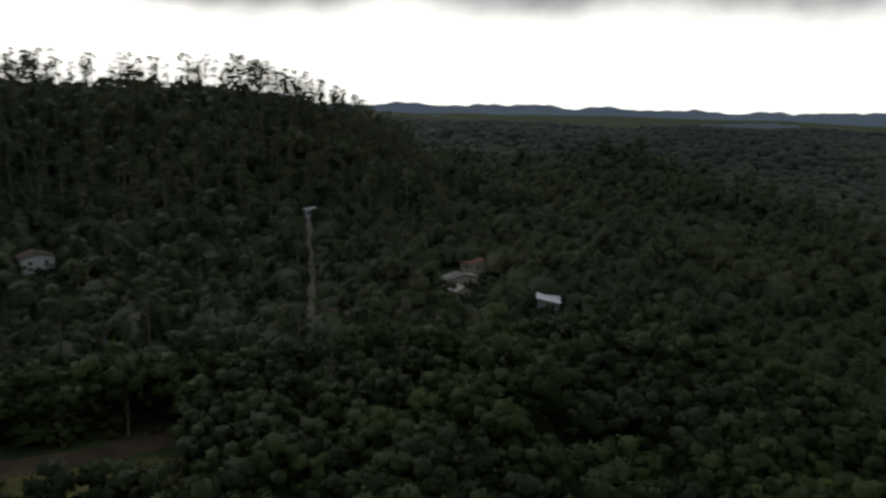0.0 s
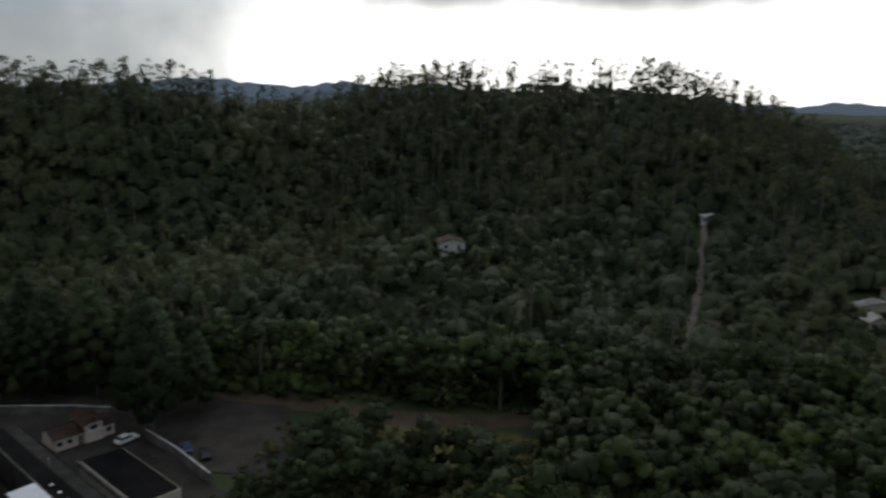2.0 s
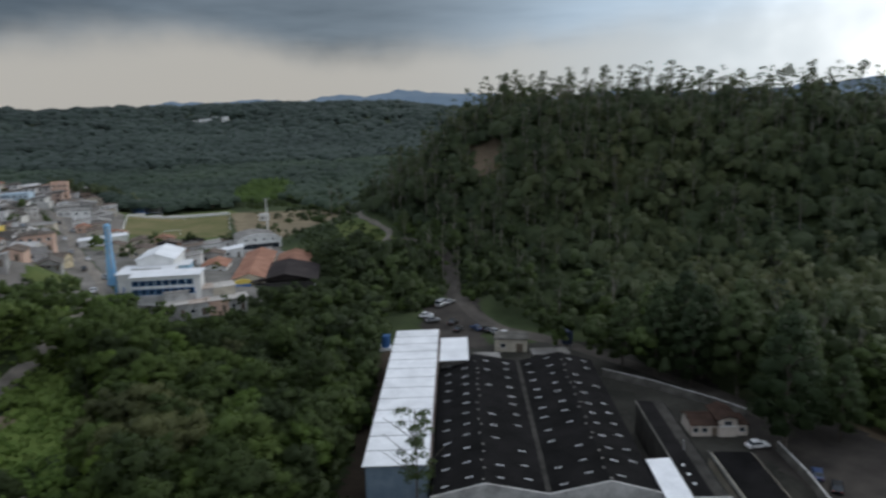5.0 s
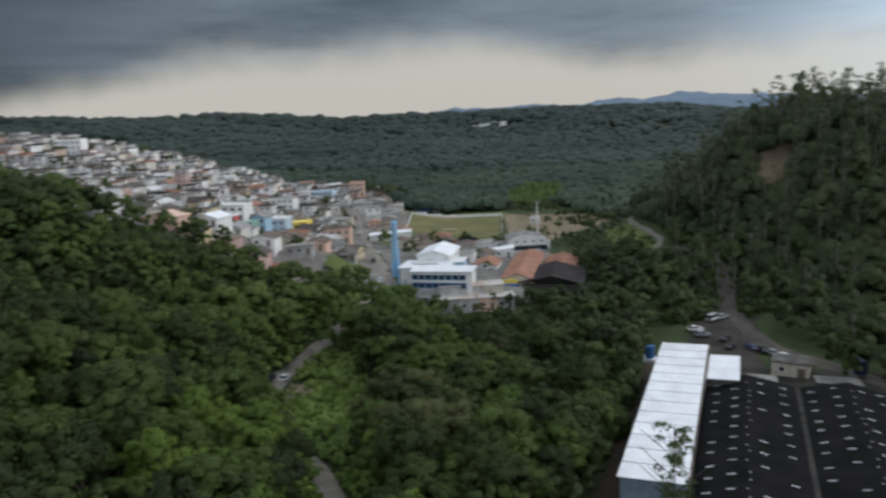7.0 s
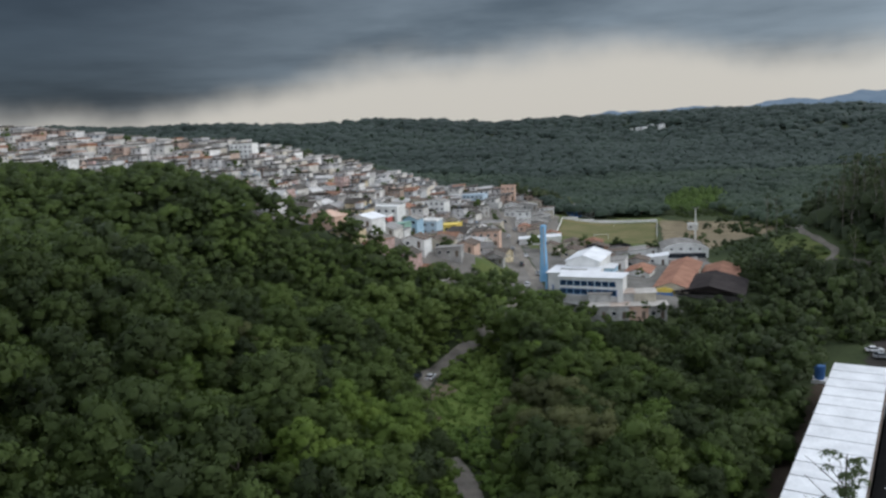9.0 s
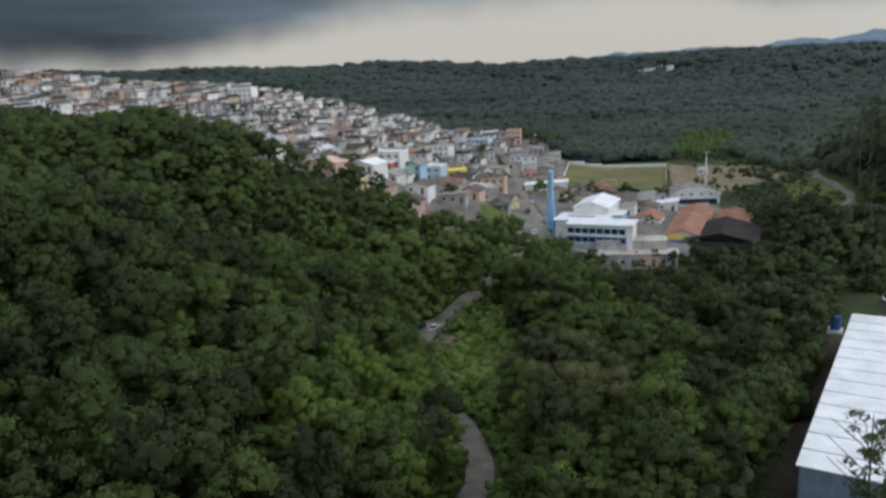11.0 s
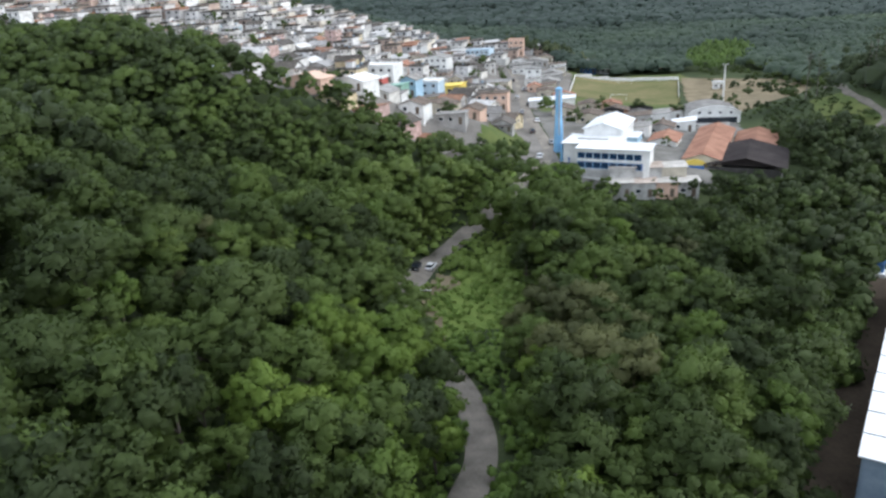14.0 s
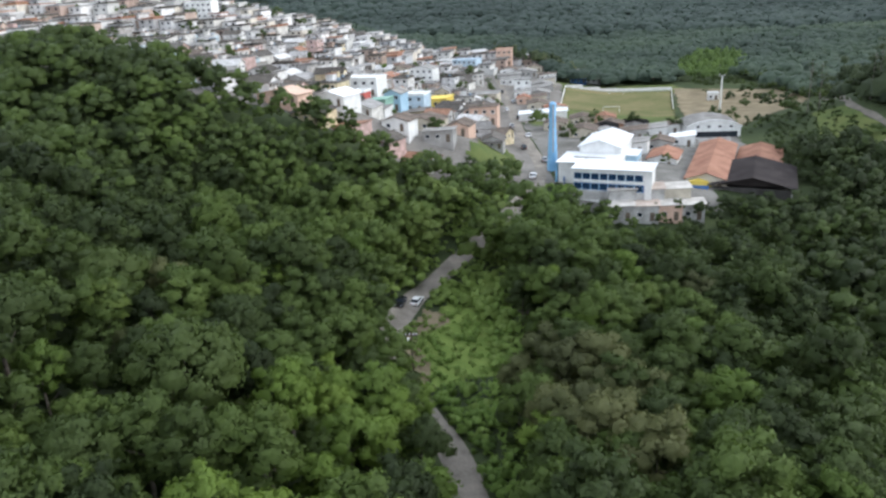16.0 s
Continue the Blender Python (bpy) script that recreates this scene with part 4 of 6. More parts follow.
brick = material("bare_brick", ((0.24, 0.125, 0.08), (0.38, 0.22, 0.14)), 0.6, 0.9, 0.4, 5.0)
tile = corrugated("clay_tile", ((0.20, 0.10, 0.07), (0.36, 0.20, 0.14)), 0.30, 0, 0.85)
dark_tile = corrugated("dark_clay_tile", ((0.026, 0.018, 0.015), (0.070, 0.044, 0.034)), 0.30, 0, 0.85)
fibre_dark = corrugated("dark_fibre_cement", ((0.005, 0.005, 0.005), (0.015, 0.014, 0.014)), 0.55, 1, 0.85)
fibre_grey = corrugated("grey_fibre_cement", ((0.13, 0.12, 0.11), (0.34, 0.33, 0.31)), 0.35, 0, 0.85)
pale_sheet = corrugated("pale_fibre_cement", ((0.30, 0.28, 0.25), (0.56, 0.53, 0.49)), 0.35, 0, 0.85)
pink_sheet = corrugated("pinkish_old_sheet", ((0.30, 0.24, 0.20), (0.54, 0.46, 0.40)), 0.35, 0, 0.85)
fibre_brown = corrugated("stained_fibre_cement", ((0.075, 0.06, 0.05), (0.19, 0.155, 0.13)), 0.35, 0, 0.85)
skylight_sheet = material("skylight_sheet", ((0.50, 0.52, 0.52), (0.80, 0.81, 0.80)), 0.5, 0.4, 0.1, vary="object", spread=0.3)
glass = material("dark_glass", ((0.012, 0.016, 0.022), (0.03, 0.04, 0.05)), 0.6, 0.12, 0)
blue_glass = material("blue_glass", ((0.008, 0.022, 0.050), (0.022, 0.052, 0.105)), 0.6, 0.15, 0)
rubber = material("rubber", ((0.012, 0.012, 0.012), (0.03, 0.03, 0.03)), 1, 0.8, 0.1)
steel = material("steel", ((0.30, 0.30, 0.30), (0.45, 0.45, 0.44)), 1, 0.5, 0.05, metal=0.6)
wood = material("weathered_wood", ((0.09, 0.07, 0.05), (0.20, 0.165, 0.13)), 1.2, 0.9, 0.4)
town_walls = painted_walls("town_plaster", [(0.82, 0.81, 0.79), (0.78, 0.76, 0.72), (0.46, 0.45, 0.43), (0.84, 0.84, 0.83), (0.76, 0.74, 0.70), (0.46, 0.36, 0.30), (0.80, 0.78, 0.75), (0.84, 0.84, 0.84), (0.68, 0.53, 0.45), (0.74, 0.74, 0.74), (0.52, 0.62, 0.68), (0.82, 0.81, 0.80), (0.48, 0.46, 0.44), (0.72, 0.62, 0.42), (0.78, 0.77, 0.76), (0.64, 0.46, 0.42)])
town_roofs = painted_walls("town_roofing", [(0.20, 0.185, 0.17), (0.36, 0.35, 0.34), (0.12, 0.11, 0.10), (0.66, 0.65, 0.64), (0.10, 0.09, 0.08), (0.16, 0.145, 0.13), (0.44, 0.43, 0.42), (0.09, 0.08, 0.07), (0.34, 0.19, 0.13), (0.19, 0.155, 0.13), (0.26, 0.25, 0.24), (0.14, 0.125, 0.11), (0.11, 0.10, 0.09)])


# ---- patches of open ground, on the ground's own grid ----
def patch(name, inside, x0, x1, y0, y1, mat, label, category, lift=0.1, step=1.4):
    xs, ys = np.arange(x0, x1, step), np.arange(y0, y1, step)
    gx, gy = np.meshgrid(xs, ys)
    cx, cy = gx[:-1, :-1] + step / 2, gy[:-1, :-1] + step / 2
    keep = inside(cx + 0.8 * waves(cx, cy, 1.9, 3.0), cy + 0.8 * waves(cy, cx, 2.1, 5.0)).ravel()
    i = (np.arange(len(ys) - 1)[:, None] * len(xs) + np.arange(len(xs) - 1)[None]).ravel()[keep]
    f = np.stack([i, i + 1, i + len(xs) + 1, i + len(xs)], -1)
    used, back = np.unique(f, return_inverse=True)
    v = np.stack([gx, gy, ground(gx, gy) + lift], -1).reshape(-1, 3)[used]
    ob = new(name, mesh_from(name, v, back.reshape(-1, 4), mat, True))
    return tagged(ob, label, category, kind="structure")


def in_poly(x, y, pts):
    c = np.zeros(np.shape(x), bool)
    for (ax, ay), (bx, by) in zip(pts, pts[1:] + pts[:1]):
        hit = ((ay > y) != (by > y)) & (x < (bx - ax) * (y - ay) / (by - ay + 1e-9) + ax)
        c ^= hit
    return c


def factory_local(x, y):
    return (x - 44.3) * 0.8414 - (y - 97.6) * 0.5405, (x - 44.3) * 0.5405 + (y - 97.6) * 0.8414


FIELD = [(52, 374), (67.5, 454), (123, 446), (101, 366)]
patch("town_ground", lambda x, y: (x < 30) & (y > town_front(x) + 3) & (y < town_back(x)), -340, 34, 226, 560, material("town_paving", ((0.10, 0.092, 0.082), (0.23, 0.212, 0.19)), 0.08, 0.95, 0.3, 1.0), "worn concrete and earth between town houses", "paving", 0.12, 2.8)
patch("street_side", lambda x, y: in_poly(x, y, [(31, 330), (48, 350), (52, 374), (66, 456), (62, 505), (33, 520)]), 28, 70, 326, 524, material("side_paving", ((0.115, 0.105, 0.092), (0.25, 0.23, 0.205)), 0.1, 0.95, 0.3, 1.2), "worn concrete and earth beside the village street", "paving", 0.19, 2.0)
patch("school_yard", lambda x, y: (x > 31) & (x < 90 + 0.16 * (y - 219)) & (y > np.where(x > 70, 231, 219)) & (y < 330), 28, 112, 214, 332, material("yard_paving", ((0.10, 0.095, 0.085), (0.22, 0.21, 0.19)), 0.15, 0.92, 0.3, 1.5), "grey concrete yard of the school quarter", "paving", 0.12)
patch("sports_field", lambda x, y: in_poly(x, y, FIELD), 40, 140, 350, 470, material("pitch_grass", ((0.085, 0.100, 0.034), (0.185, 0.155, 0.078)), 0.05, 0.95, 0.4, 0.5), "worn green and ochre grass football pitch", "field", 0.22)
patch("dirt_yard", lambda x, y: in_poly(x, y, [(100, 345), (126, 452), (178, 425), (172, 395), (146, 352), (112, 318)]) & ~in_poly(x, y, FIELD), 92, 190, 310, 470, dirt, "bare reddish earth yard beside the pitch", "ground", 0.14)
patch("verge", lambda x, y: (x > 34) & (x < 100) & (y > 326) & (y < 372) | (x > 40) & (x < 130) & (y > 440) & (y < 468), 30, 140, 320, 510, grass, "rough grass and earth around the pitch", "grass", 0.12)
patch("factory_yard", lambda x, y: (lambda b, a: (b > -2) & (b < 72) & (a > -12) & (a < 84))(*factory_local(x, y)), 20, 160, 40, 180, material("yard_concrete", ((0.020, 0.020, 0.016), (0.058, 0.055, 0.046)), 0.12, 0.92, 0.3, 1.5), "stained dark concrete yard of the factory", "paving", 0.14)
patch("parking_ground", lambda x, y: in_poly(x, y, [(104, 50), (112, 46), (134, 56), (137, 84), (122, 92), (112, 78)]), 94, 142, 42, 96, old_asphalt, "grey gravel and asphalt parking ground", "paving", 0.16)
patch("dirt_bank", lambda x, y: in_poly(x, y, [(134, 92), (142, 60), (136, 30), (140, 4), (134, 2), (129, 30), (134, 60), (127, 88)]), 120, 150, 0, 96, material("damp_earth", ((0.05, 0.038, 0.026), (0.11, 0.085, 0.055)), 0.15, 0.95, 0.4, 1.8), "earth bank along the forest edge", "ground", 0.14)
patch("rough_meadow", lambda x, y: in_poly(x, y, [(104, 6), (129, 4), (130, 30), (131, 48), (112, 46), (104, 40)]), 98, 136, 0, 56, material("dry_grass", ((0.075, 0.075, 0.025), (0.15, 0.135, 0.05)), 0.12, 0.95, 0.5, 2.5), "rough yellowish meadow beside the parking ground", "grass", 0.12)
patch("meadow", lambda x, y: ((x - 200) / 25) ** 2 + ((y - 600) / 58) ** 2 < 1, 170, 230, 538, 664, grass, "bright green meadow among far trees", "grass", 0.3, 2.8)
patch("trackside_grass", lambda x, y: in_poly(x, y, [(124, 250), (137, 258), (139, 283), (142, 306), (134, 312), (122, 280)]), 118, 146, 246, 314, grass, "rough grass beside the eastern track", "grass", 0.13)
patch("side_path", lambda x, y: (lambda b, a: (b > -4.6) & (b < 0.6) & (a > -6) & (a < 82))(*factory_local(x, y)), 30, 110, 80, 180, material("damp_path", ((0.035, 0.027, 0.020), (0.085, 0.066, 0.048)), 0.15, 0.95, 0.4, 1.8), "damp earth path along the white-roofed hall", "path", 0.17)
patch("lay_by", lambda x, y: (lambda b, a: (b > 5) & (b < 22) & (a > 80) & (a < 118))(*factory_local(x, y)), 84, 134, 150, 206, old_asphalt, "dark gravel lay-by behind the factory", "paving", 0.15)
patch("earth_bank", lambda x, y: in_poly(x, y, [(-7.2, 150), (-3.5, 148), (-3.8, 156), (-6.4, 166), (-7.6, 172), (-5.2, 181), (0, 177), (-1, 173), (-5, 170), (-8.2, 168)]), -12, 4, 144, 186, dirt, "pale bare earth bank beside the road", "ground", 0.16, 0.9)
patch("clearing", lambda x, y: in_poly(x, y, [(-3, 150), (-6, 158), (-7, 170), (-3, 180), (0, 190), (10, 192), (13, 180), (12, 165), (8, 152)]), -12, 18, 144, 196, material("lush_grass", ((0.090, 0.140, 0.030), (0.165, 0.215, 0.055)), 0.3, 0.95, 0.5, 3.0), "bright green grass clearing beside the road", "grass", 0.12)
patch("verge", lambda x, y: in_poly(x, y, [(6, 247), (9.5, 257), (12, 272), (15, 284), (20, 276), (22.5, 258), (21, 246), (14, 242)]), 2, 26, 240, 288, grass, "rough green grass plot beside the street", "grass", 0.32)
ribbon("road", EAST_ROAD, 6.0, material("grey_asphalt", ((0.055, 0.049, 0.042), (0.115, 0.102, 0.088)), 0.25, 0.95, 0.3, 3.0), "grey road along the foot of the wooded hill", "road", 0.2, ragged=0.4)
ribbon("dirt_track", HILL_TRACK, 1.8, material("pale_track", ((0.12, 0.105, 0.085), (0.23, 0.205, 0.17)), 0.2, 0.95, 0.3, 2.0), "pale dirt track straight up the wooded hill", "track", 0.25, ragged=0.6)
ribbon("dirt_track", EAST_TRACK, 2.2, material("grey_track", ((0.10, 0.09, 0.075), (0.20, 0.18, 0.155)), 0.2, 0.95, 0.3, 2.0), "pale dirt track along the forest edge", "track", 0.25, ragged=0.5)
patch("earth_scar", lambda x, y: ((x - 187) / 9) ** 2 + ((y - 268) / 17) ** 2 < 0.7 + 0.8 * waves(x, y, 3.2, 2.0), 170, 210, 246, 292, material("red_earth", ((0.070, 0.054, 0.036), (0.165, 0.128, 0.088)), 0.12, 0.95, 0.5, 1.2), "bare orange earth scar on the wooded hill", "ground", 0.3)


# ---- building kit ----
KIT = {}


def kit(key, make, *mats):
    """A mesh made once and shared by all alike parts."""
    if key not in KIT:
        bm = bmesh.new()
        make(bm)
        me = bpy.data.meshes.new(str(key[0]))
        bm.to_mesh(me)
        bm.free()
        for m in mats:
            me.materials.append(m)
        KIT[key] = me
    return KIT[key]


def add(name, me, parent, m=None, label=""):
    ob = new(name, me)
    ob.parent = parent
    if m is not None:
        ob.matrix_local = m
    if label:
        ob["label"] = label
    return ob


def window_mesh(w, h, frame_mat, pane_mat):
    """Frame, sill and recessed pane, facing -y, its back on y = 0."""
    def make(bm):
        box(bm, -w / 2, -0.08, -h / 2, w / 2, 0.05, h / 2)
        front = next(f for f in bm.faces if f.normal.y < -0.9)
        bmesh.ops.inset_individual(bm, faces=[front], thickness=0.1)
        for v in front.verts:
            v.co.y += 0.06
        front.material_index = 1
    return kit(("window", w, h, frame_mat.name, pane_mat.name), make, frame_mat, pane_mat)


def door_mesh(w, h, mat):
    def make(bm):
        box(bm, -w / 2, -0.05, 0, w / 2, 0.05, h)
        box(bm, -w / 2 - 0.08, -0.08, 0, -w / 2, 0.05, h + 0.08)
        box(bm, w / 2, -0.08, 0, w / 2 + 0.08, 0.05, h + 0.08)
        box(bm, -w / 2, -0.08, h, w / 2, 0.05, h + 0.08)
    return kit(("door", w, h, mat.name), make, mat)


def gable_roof(w, d, rise, mat, over=0.5, thick=0.14):
    """Two sloping slabs with the ridge along y, standing on z = 0."""
    def make(bm):
        k = rise / (w / 2)
        for s in (-1, 1):
            e = s * (w / 2 + over)
            prism(bm, [(0, rise), (e, -over * k), (e, -over * k + thick), (0, rise + thick)], -d / 2 - over, d / 2 + over)
        box(bm, -0.18, -d / 2 - over, rise + thick - 0.02, 0.18, d / 2 + over, rise + thick + 0.1)
    return kit(("roof", w, d, rise, over, mat.name), make, mat)


def shed_roof(w, d, rise, mat, over=0.4, thick=0.12):
    def make(bm):
        k = rise / w
        prism(bm, [(-w / 2 - over, -over * k + 0.02), (w / 2 + over, rise + over * k), (w / 2 + over, rise + over * k + thick), (-w / 2 - over, -over * k + thick)], -d / 2 - over, d / 2 + over)
    return kit(("roof", "shed", w, d, rise, mat.name), make, mat)


def flat_roof(w, d, mat):
    def make(bm):
        box(bm, -w / 2 - 0.15, -d / 2 - 0.15, 0, w / 2 + 0.15, d / 2 + 0.15, 0.16)
        for x0, y0, x1, y1 in ((-w / 2 - 0.15, -d / 2 - 0.15, w / 2 + 0.15, -d / 2 + 0.03), (-w / 2 - 0.15, d / 2 - 0.03, w / 2 + 0.15, d / 2 + 0.15), (-w / 2 - 0.15, -d / 2 + 0.03, -w / 2 + 0.03, d / 2 - 0.03), (w / 2 - 0.03, -d / 2 + 0.03, w / 2 + 0.15, d / 2 - 0.03)):
            box(bm, x0, y0, 0.16, x1, y1, 0.75)
    return kit(("roof", "flat", w, d, mat.name), make, mat)


def wall_mesh(w, d, h, mat, gable=0.0, shed=0.0, foot=4.0):
    def make(bm):
        if gable:
            pts = [(-w / 2, -foot), (w / 2, -foot), (w / 2, h), (0, h + gable), (-w / 2, h)]
        else:
            pts = [(-w / 2, -foot), (w / 2, -foot), (w / 2, h + shed), (-w / 2, h)]
        prism(bm, pts, -d / 2, d / 2)
    return kit(("wall", w, d, h, gable, shed, mat.name), make, mat)


def tank_mesh(mat):
    def make(bm):
        tube(bm, (0, 0, 0), (0, 0, 0.9), 0.62, 0.75, 12)
        tube(bm, (0, 0, 0.9), (0, 0, 1.05), 0.8, 0.45, 12)
    return kit(("water_tank", mat.name), make, mat)


def house(name, m, w, d, storeys, roof, wall_mat, roof_mat, label, category="house", group="", rise=1.3, windows=2, frame=None, pane=None, side=True, tank=False, storey=2.9, extra=""):
    """A building with its front to -y: walls, roof, a window for each opening and a door, and what was added to it later."""
    t = thing(name, m, label, category, group)
    h = storeys * storey
    frame, pane = frame or white_paint, pane or glass
    add("wall", wall_mesh(w, d, h, wall_mat, rise if roof == "gable" else 0, rise if roof == "shed" else 0), t)
    if roof == "gable":
        add("roof", gable_roof(w, d, rise, roof_mat), t, pose(0, 0, h))
    elif roof == "shed":
        add("roof", shed_roof(w, d, rise, roof_mat), t, pose(0, 0, h))
    else:
        add("roof", flat_roof(w, d, roof_mat), t, pose(0, 0, h))
        if tank:
            add("water_tank", tank_mesh(grey_blue), t, pose(w * 0.2, d * 0.15, h + 0.16), "faded blue plastic water tank")
    if extra == "annex":
        add("annex_wall", wall_mesh(3.2, d * 0.7, 2.3, wall_mat, shed=0.5), t, pose(-w / 2 - 1.62, d * 0.1, 0))
        add("annex_roof", shed_roof(3.2, d * 0.7, 0.5, roof_mat, 0.25), t, pose(-w / 2 - 1.62, d * 0.1, 2.34))
    elif extra == "terrace":
        add("stair_hut", wall_mesh(2.8, 3.2, 2.2, wall_mat, foot=0.0), t, pose(-w * 0.26, d * 0.24, h + 0.17))
        add("hut_roof", shed_roof(2.8, 3.2, 0.1, roof_mat, 0.25), t, pose(-w * 0.26, d * 0.24, h + 2.4))
    elif extra == "shelter":
        for x in (-w * 0.4, w * 0.4):
            for y in (-d * 0.36, d * 0.36):
                add("shelter_post", kit(("shelter_post",), lambda bm: box(bm, -0.09, -0.09, 0, 0.09, 0.09, 2.3), concrete), t, pose(x, y, h + 0.17))
        add("shelter_roof", shed_roof(round(w * 0.86, 1), round(d * 0.8, 1), 0.6, roof_mat, 0.3), t, pose(0, 0, h + 2.3))
    elif extra == "porch":
        add("porch_roof", kit(("porch_roof", w), lambda bm: box(bm, -w / 2, -2.1, -0.06, w / 2, 0, 0.06), roof_mat), t, pose(0, -d / 2, 2.5, 9))
        for x in (-w / 2 + 0.2, w / 2 - 0.2):
            add("porch_post", kit(("porch_post",), lambda bm: box(bm, -0.08, -0.08, -2, 0.08, 0.08, 2.15), concrete), t, pose(x, -d / 2 - 1.85, 0))
    wm = window_mesh(1.3, 1.15, frame, pane)
    for s in range(storeys):
        for k in range(windows):
            x = (k + 0.5) / windows * w - w / 2
            if s == 0 and k == windows - 1:
                add("door", door_mesh(0.9, 2.1, wood), t, pose(x, -d / 2 - 0.02, 0.05))
            else:
                add("window", wm, t, pose(x, -d / 2 - 0.01, s * storey + 1.6))
        if side:
            add("window", wm, t, pose(-w / 2 - 0.01, 0, s * storey + 1.6, 0, 0, -90))
    return t


# ---- factory ----
FACTORY = pose(44.3, 97.6, 1.6, 0, 0, -32.72)      # local x across the halls, y along them


def roof_slab(name, parent, x0, z0, x1, z1, y0, y1, mat, thick=0.14, label=""):
    bm = prism(bmesh.new(), [(x0, z0), (x1, z1), (x1, z1 + thick), (x0, z0 + thick)], y0, y1)
    return part(name, bm, mat, parent, label)


gate_cream = material("pale_cream_plaster", ((0.48, 0.42, 0.36), (0.70, 0.63, 0.55)), 0.5, 0.85, 0.15)


def build_factory():
    # hall with the white sheet roof
    t = thing("factory_hall", FACTORY, "long factory hall with white metal roof panels", "factory")
    part("wall", prism(bmesh.new(), [(0.3, -2), (9.9, -2), (9.9, 8.0), (0.3, 8.0)], 0.6, 69.4), grey_blue, t)
    for k in range(6):
        part("pilaster", boxed(0.6 + k * 1.75, 0.45, -1, 0.85 + k * 1.75, 0.6, 7.9), grey_blue, t)
    n = 13
    for k in range(n):
        a0, a1 = k * 70 / n, (k + 1) * 70 / n - 0.34
        roof_slab("roof_panel", t, -0.1, 8.1, 10.2, 8.35, a0, a1, white_sheet, 0.16)
        roof_slab("seam", t, 0.1, 8.02, 10.1, 8.27, a1, a1 + 0.34, dark_concrete, 0.1)
    part("gutter", boxed(10.2, 0, 7.9, 10.55, 70, 8.3), fibre_brown, t, "rusty gutter")
    # white annex
    t = thing("factory_annex", FACTORY, "small annex with a flat white metal roof", "annex")
    part("wall", boxed(11.0, 49, -1, 16.8, 63.2, 7.7), old_concrete, t)
    roof_slab("roof_panel", t, 10.8, 7.9, 17.1, 8.1, 48, 56, white_sheet)
    roof_slab("roof_panel", t, 10.8, 7.9, 17.1, 8.1, 56.03, 64, white_sheet)
    # twin-gabled dark hall with skylights
    t = thing("factory_hall", FACTORY, "twin-gabled factory hall with dark stained roof and pale skylights", "factory")
    prof = [(10.7, 5.6), (18.6, 7.7), (28.0, 5.9), (37.0, 7.9), (44.4, 5.9)]
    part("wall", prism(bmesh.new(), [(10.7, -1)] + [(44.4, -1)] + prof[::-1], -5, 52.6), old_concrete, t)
    part("gable_wall", prism(bmesh.new(), [(10.5, -1.5), (44.6, -1.5), (44.6, 6.3), (37.0, 8.3), (28.0, 6.3), (18.6, 8.1), (10.5, 6.0)], -5.35, -5.02), dim_grimy_white, t, "grimy white parapet gable")
    rng = np.random.default_rng(51)
    sky = kit(("skylight",), lambda bm: box(bm, -0.62, -0.09, 0, 0.62, 0.09, 0.05), skylight_sheet)
    for (x0, z0), (x1, z1) in zip(prof, prof[1:]):
        roof_slab("roof_slope", t, x0, z0 + 0.02, x1, z1 + 0.02, -5, 53, fibre_dark)
        tilt = math.degrees(math.atan2(z1 - z0, x1 - x0))
        for f in (0.26, 0.70):
            for k in range(12):
                if rng.uniform() < 0.1:
                    continue
                x = x0 + (x1 - x0) * (f + rng.uniform(-0.02, 0.02))
                z = z0 + (z1 - z0) * (x - x0) / (x1 - x0)
                add("skylight", sky, t, pose(x, -2.6 + k * 4.7 + (1.2 if f > 0.5 else 0) + rng.uniform(-0.5, 0.5), z + 0.17, 0, -tilt, rng.uniform(-3, 3)))
    vent = kit(("ridge_vent",), lambda bm: box(bm, -0.2, -0.14, 0, 0.2, 0.14, 0.1), fibre_grey)
    for rx, rz in (prof[1], prof[3]):
        for k in range(17):
            add("ridge_vent", vent, t, pose(rx + rng.uniform(-0.35, 0.35), -4 + k * 3.2 + rng.uniform(-0.8, 0.8), rz + 0.17))
    part("valley_gutter", prism(bmesh.new(), [(27.6, 6.1), (28.4, 6.1), (28.4, 6.22), (27.6, 6.22)], -5, 53), dark_concrete, t)
    # white lean-to and office range
    t = thing("lean_to", FACTORY, "lean-to with bright white metal roof over a dark opening", "shed")
    roof_slab("roof_panel", t, 44.5, 6.3, 48.3, 6.5, -8, 5, white_sheet)
    for a in (-7.8, -1.6, 4.6):
        part("post", boxed(44.6, a, -0.5, 44.8, a + 0.2, 6.35), steel, t)
    part("back_wall", boxed(44.6, 4.9, -0.5, 48.2, 5.1, 6.2), old_concrete, t)
    t = thing("office_range", FACTORY, "long two-storey office range with dark roof and white front", "office")
    part("wall", boxed(48.5, -7.2, -1, 53.6, 28.5, 6.3), dark_concrete, t)
    part("front_wall", boxed(48.6, -7.24, -0.8, 53.6, -7.2, 5.6), dim_grimy_white, t)
    roof_slab("roof_slope", t, 48.55, 6.37, 53.9, 6.0, -6.9, 28.6, fibre_dark)
    part("parapet", boxed(48.3, -7.4, 6.3, 48.52, 28.6, 6.6), old_concrete, t, "weathered concrete parapet")
    part("fascia", boxed(48.4, -7.5, 5.6, 53.8, -7.25, 6.75), dim_grimy_white, t)
    wm = window_mesh(1.8, 1.2, white_paint, glass)
    for z in (1.4, 4.3):
        for x in (49.9, 52.3):
            add("window", wm, t, pose(x, -7.26, z))
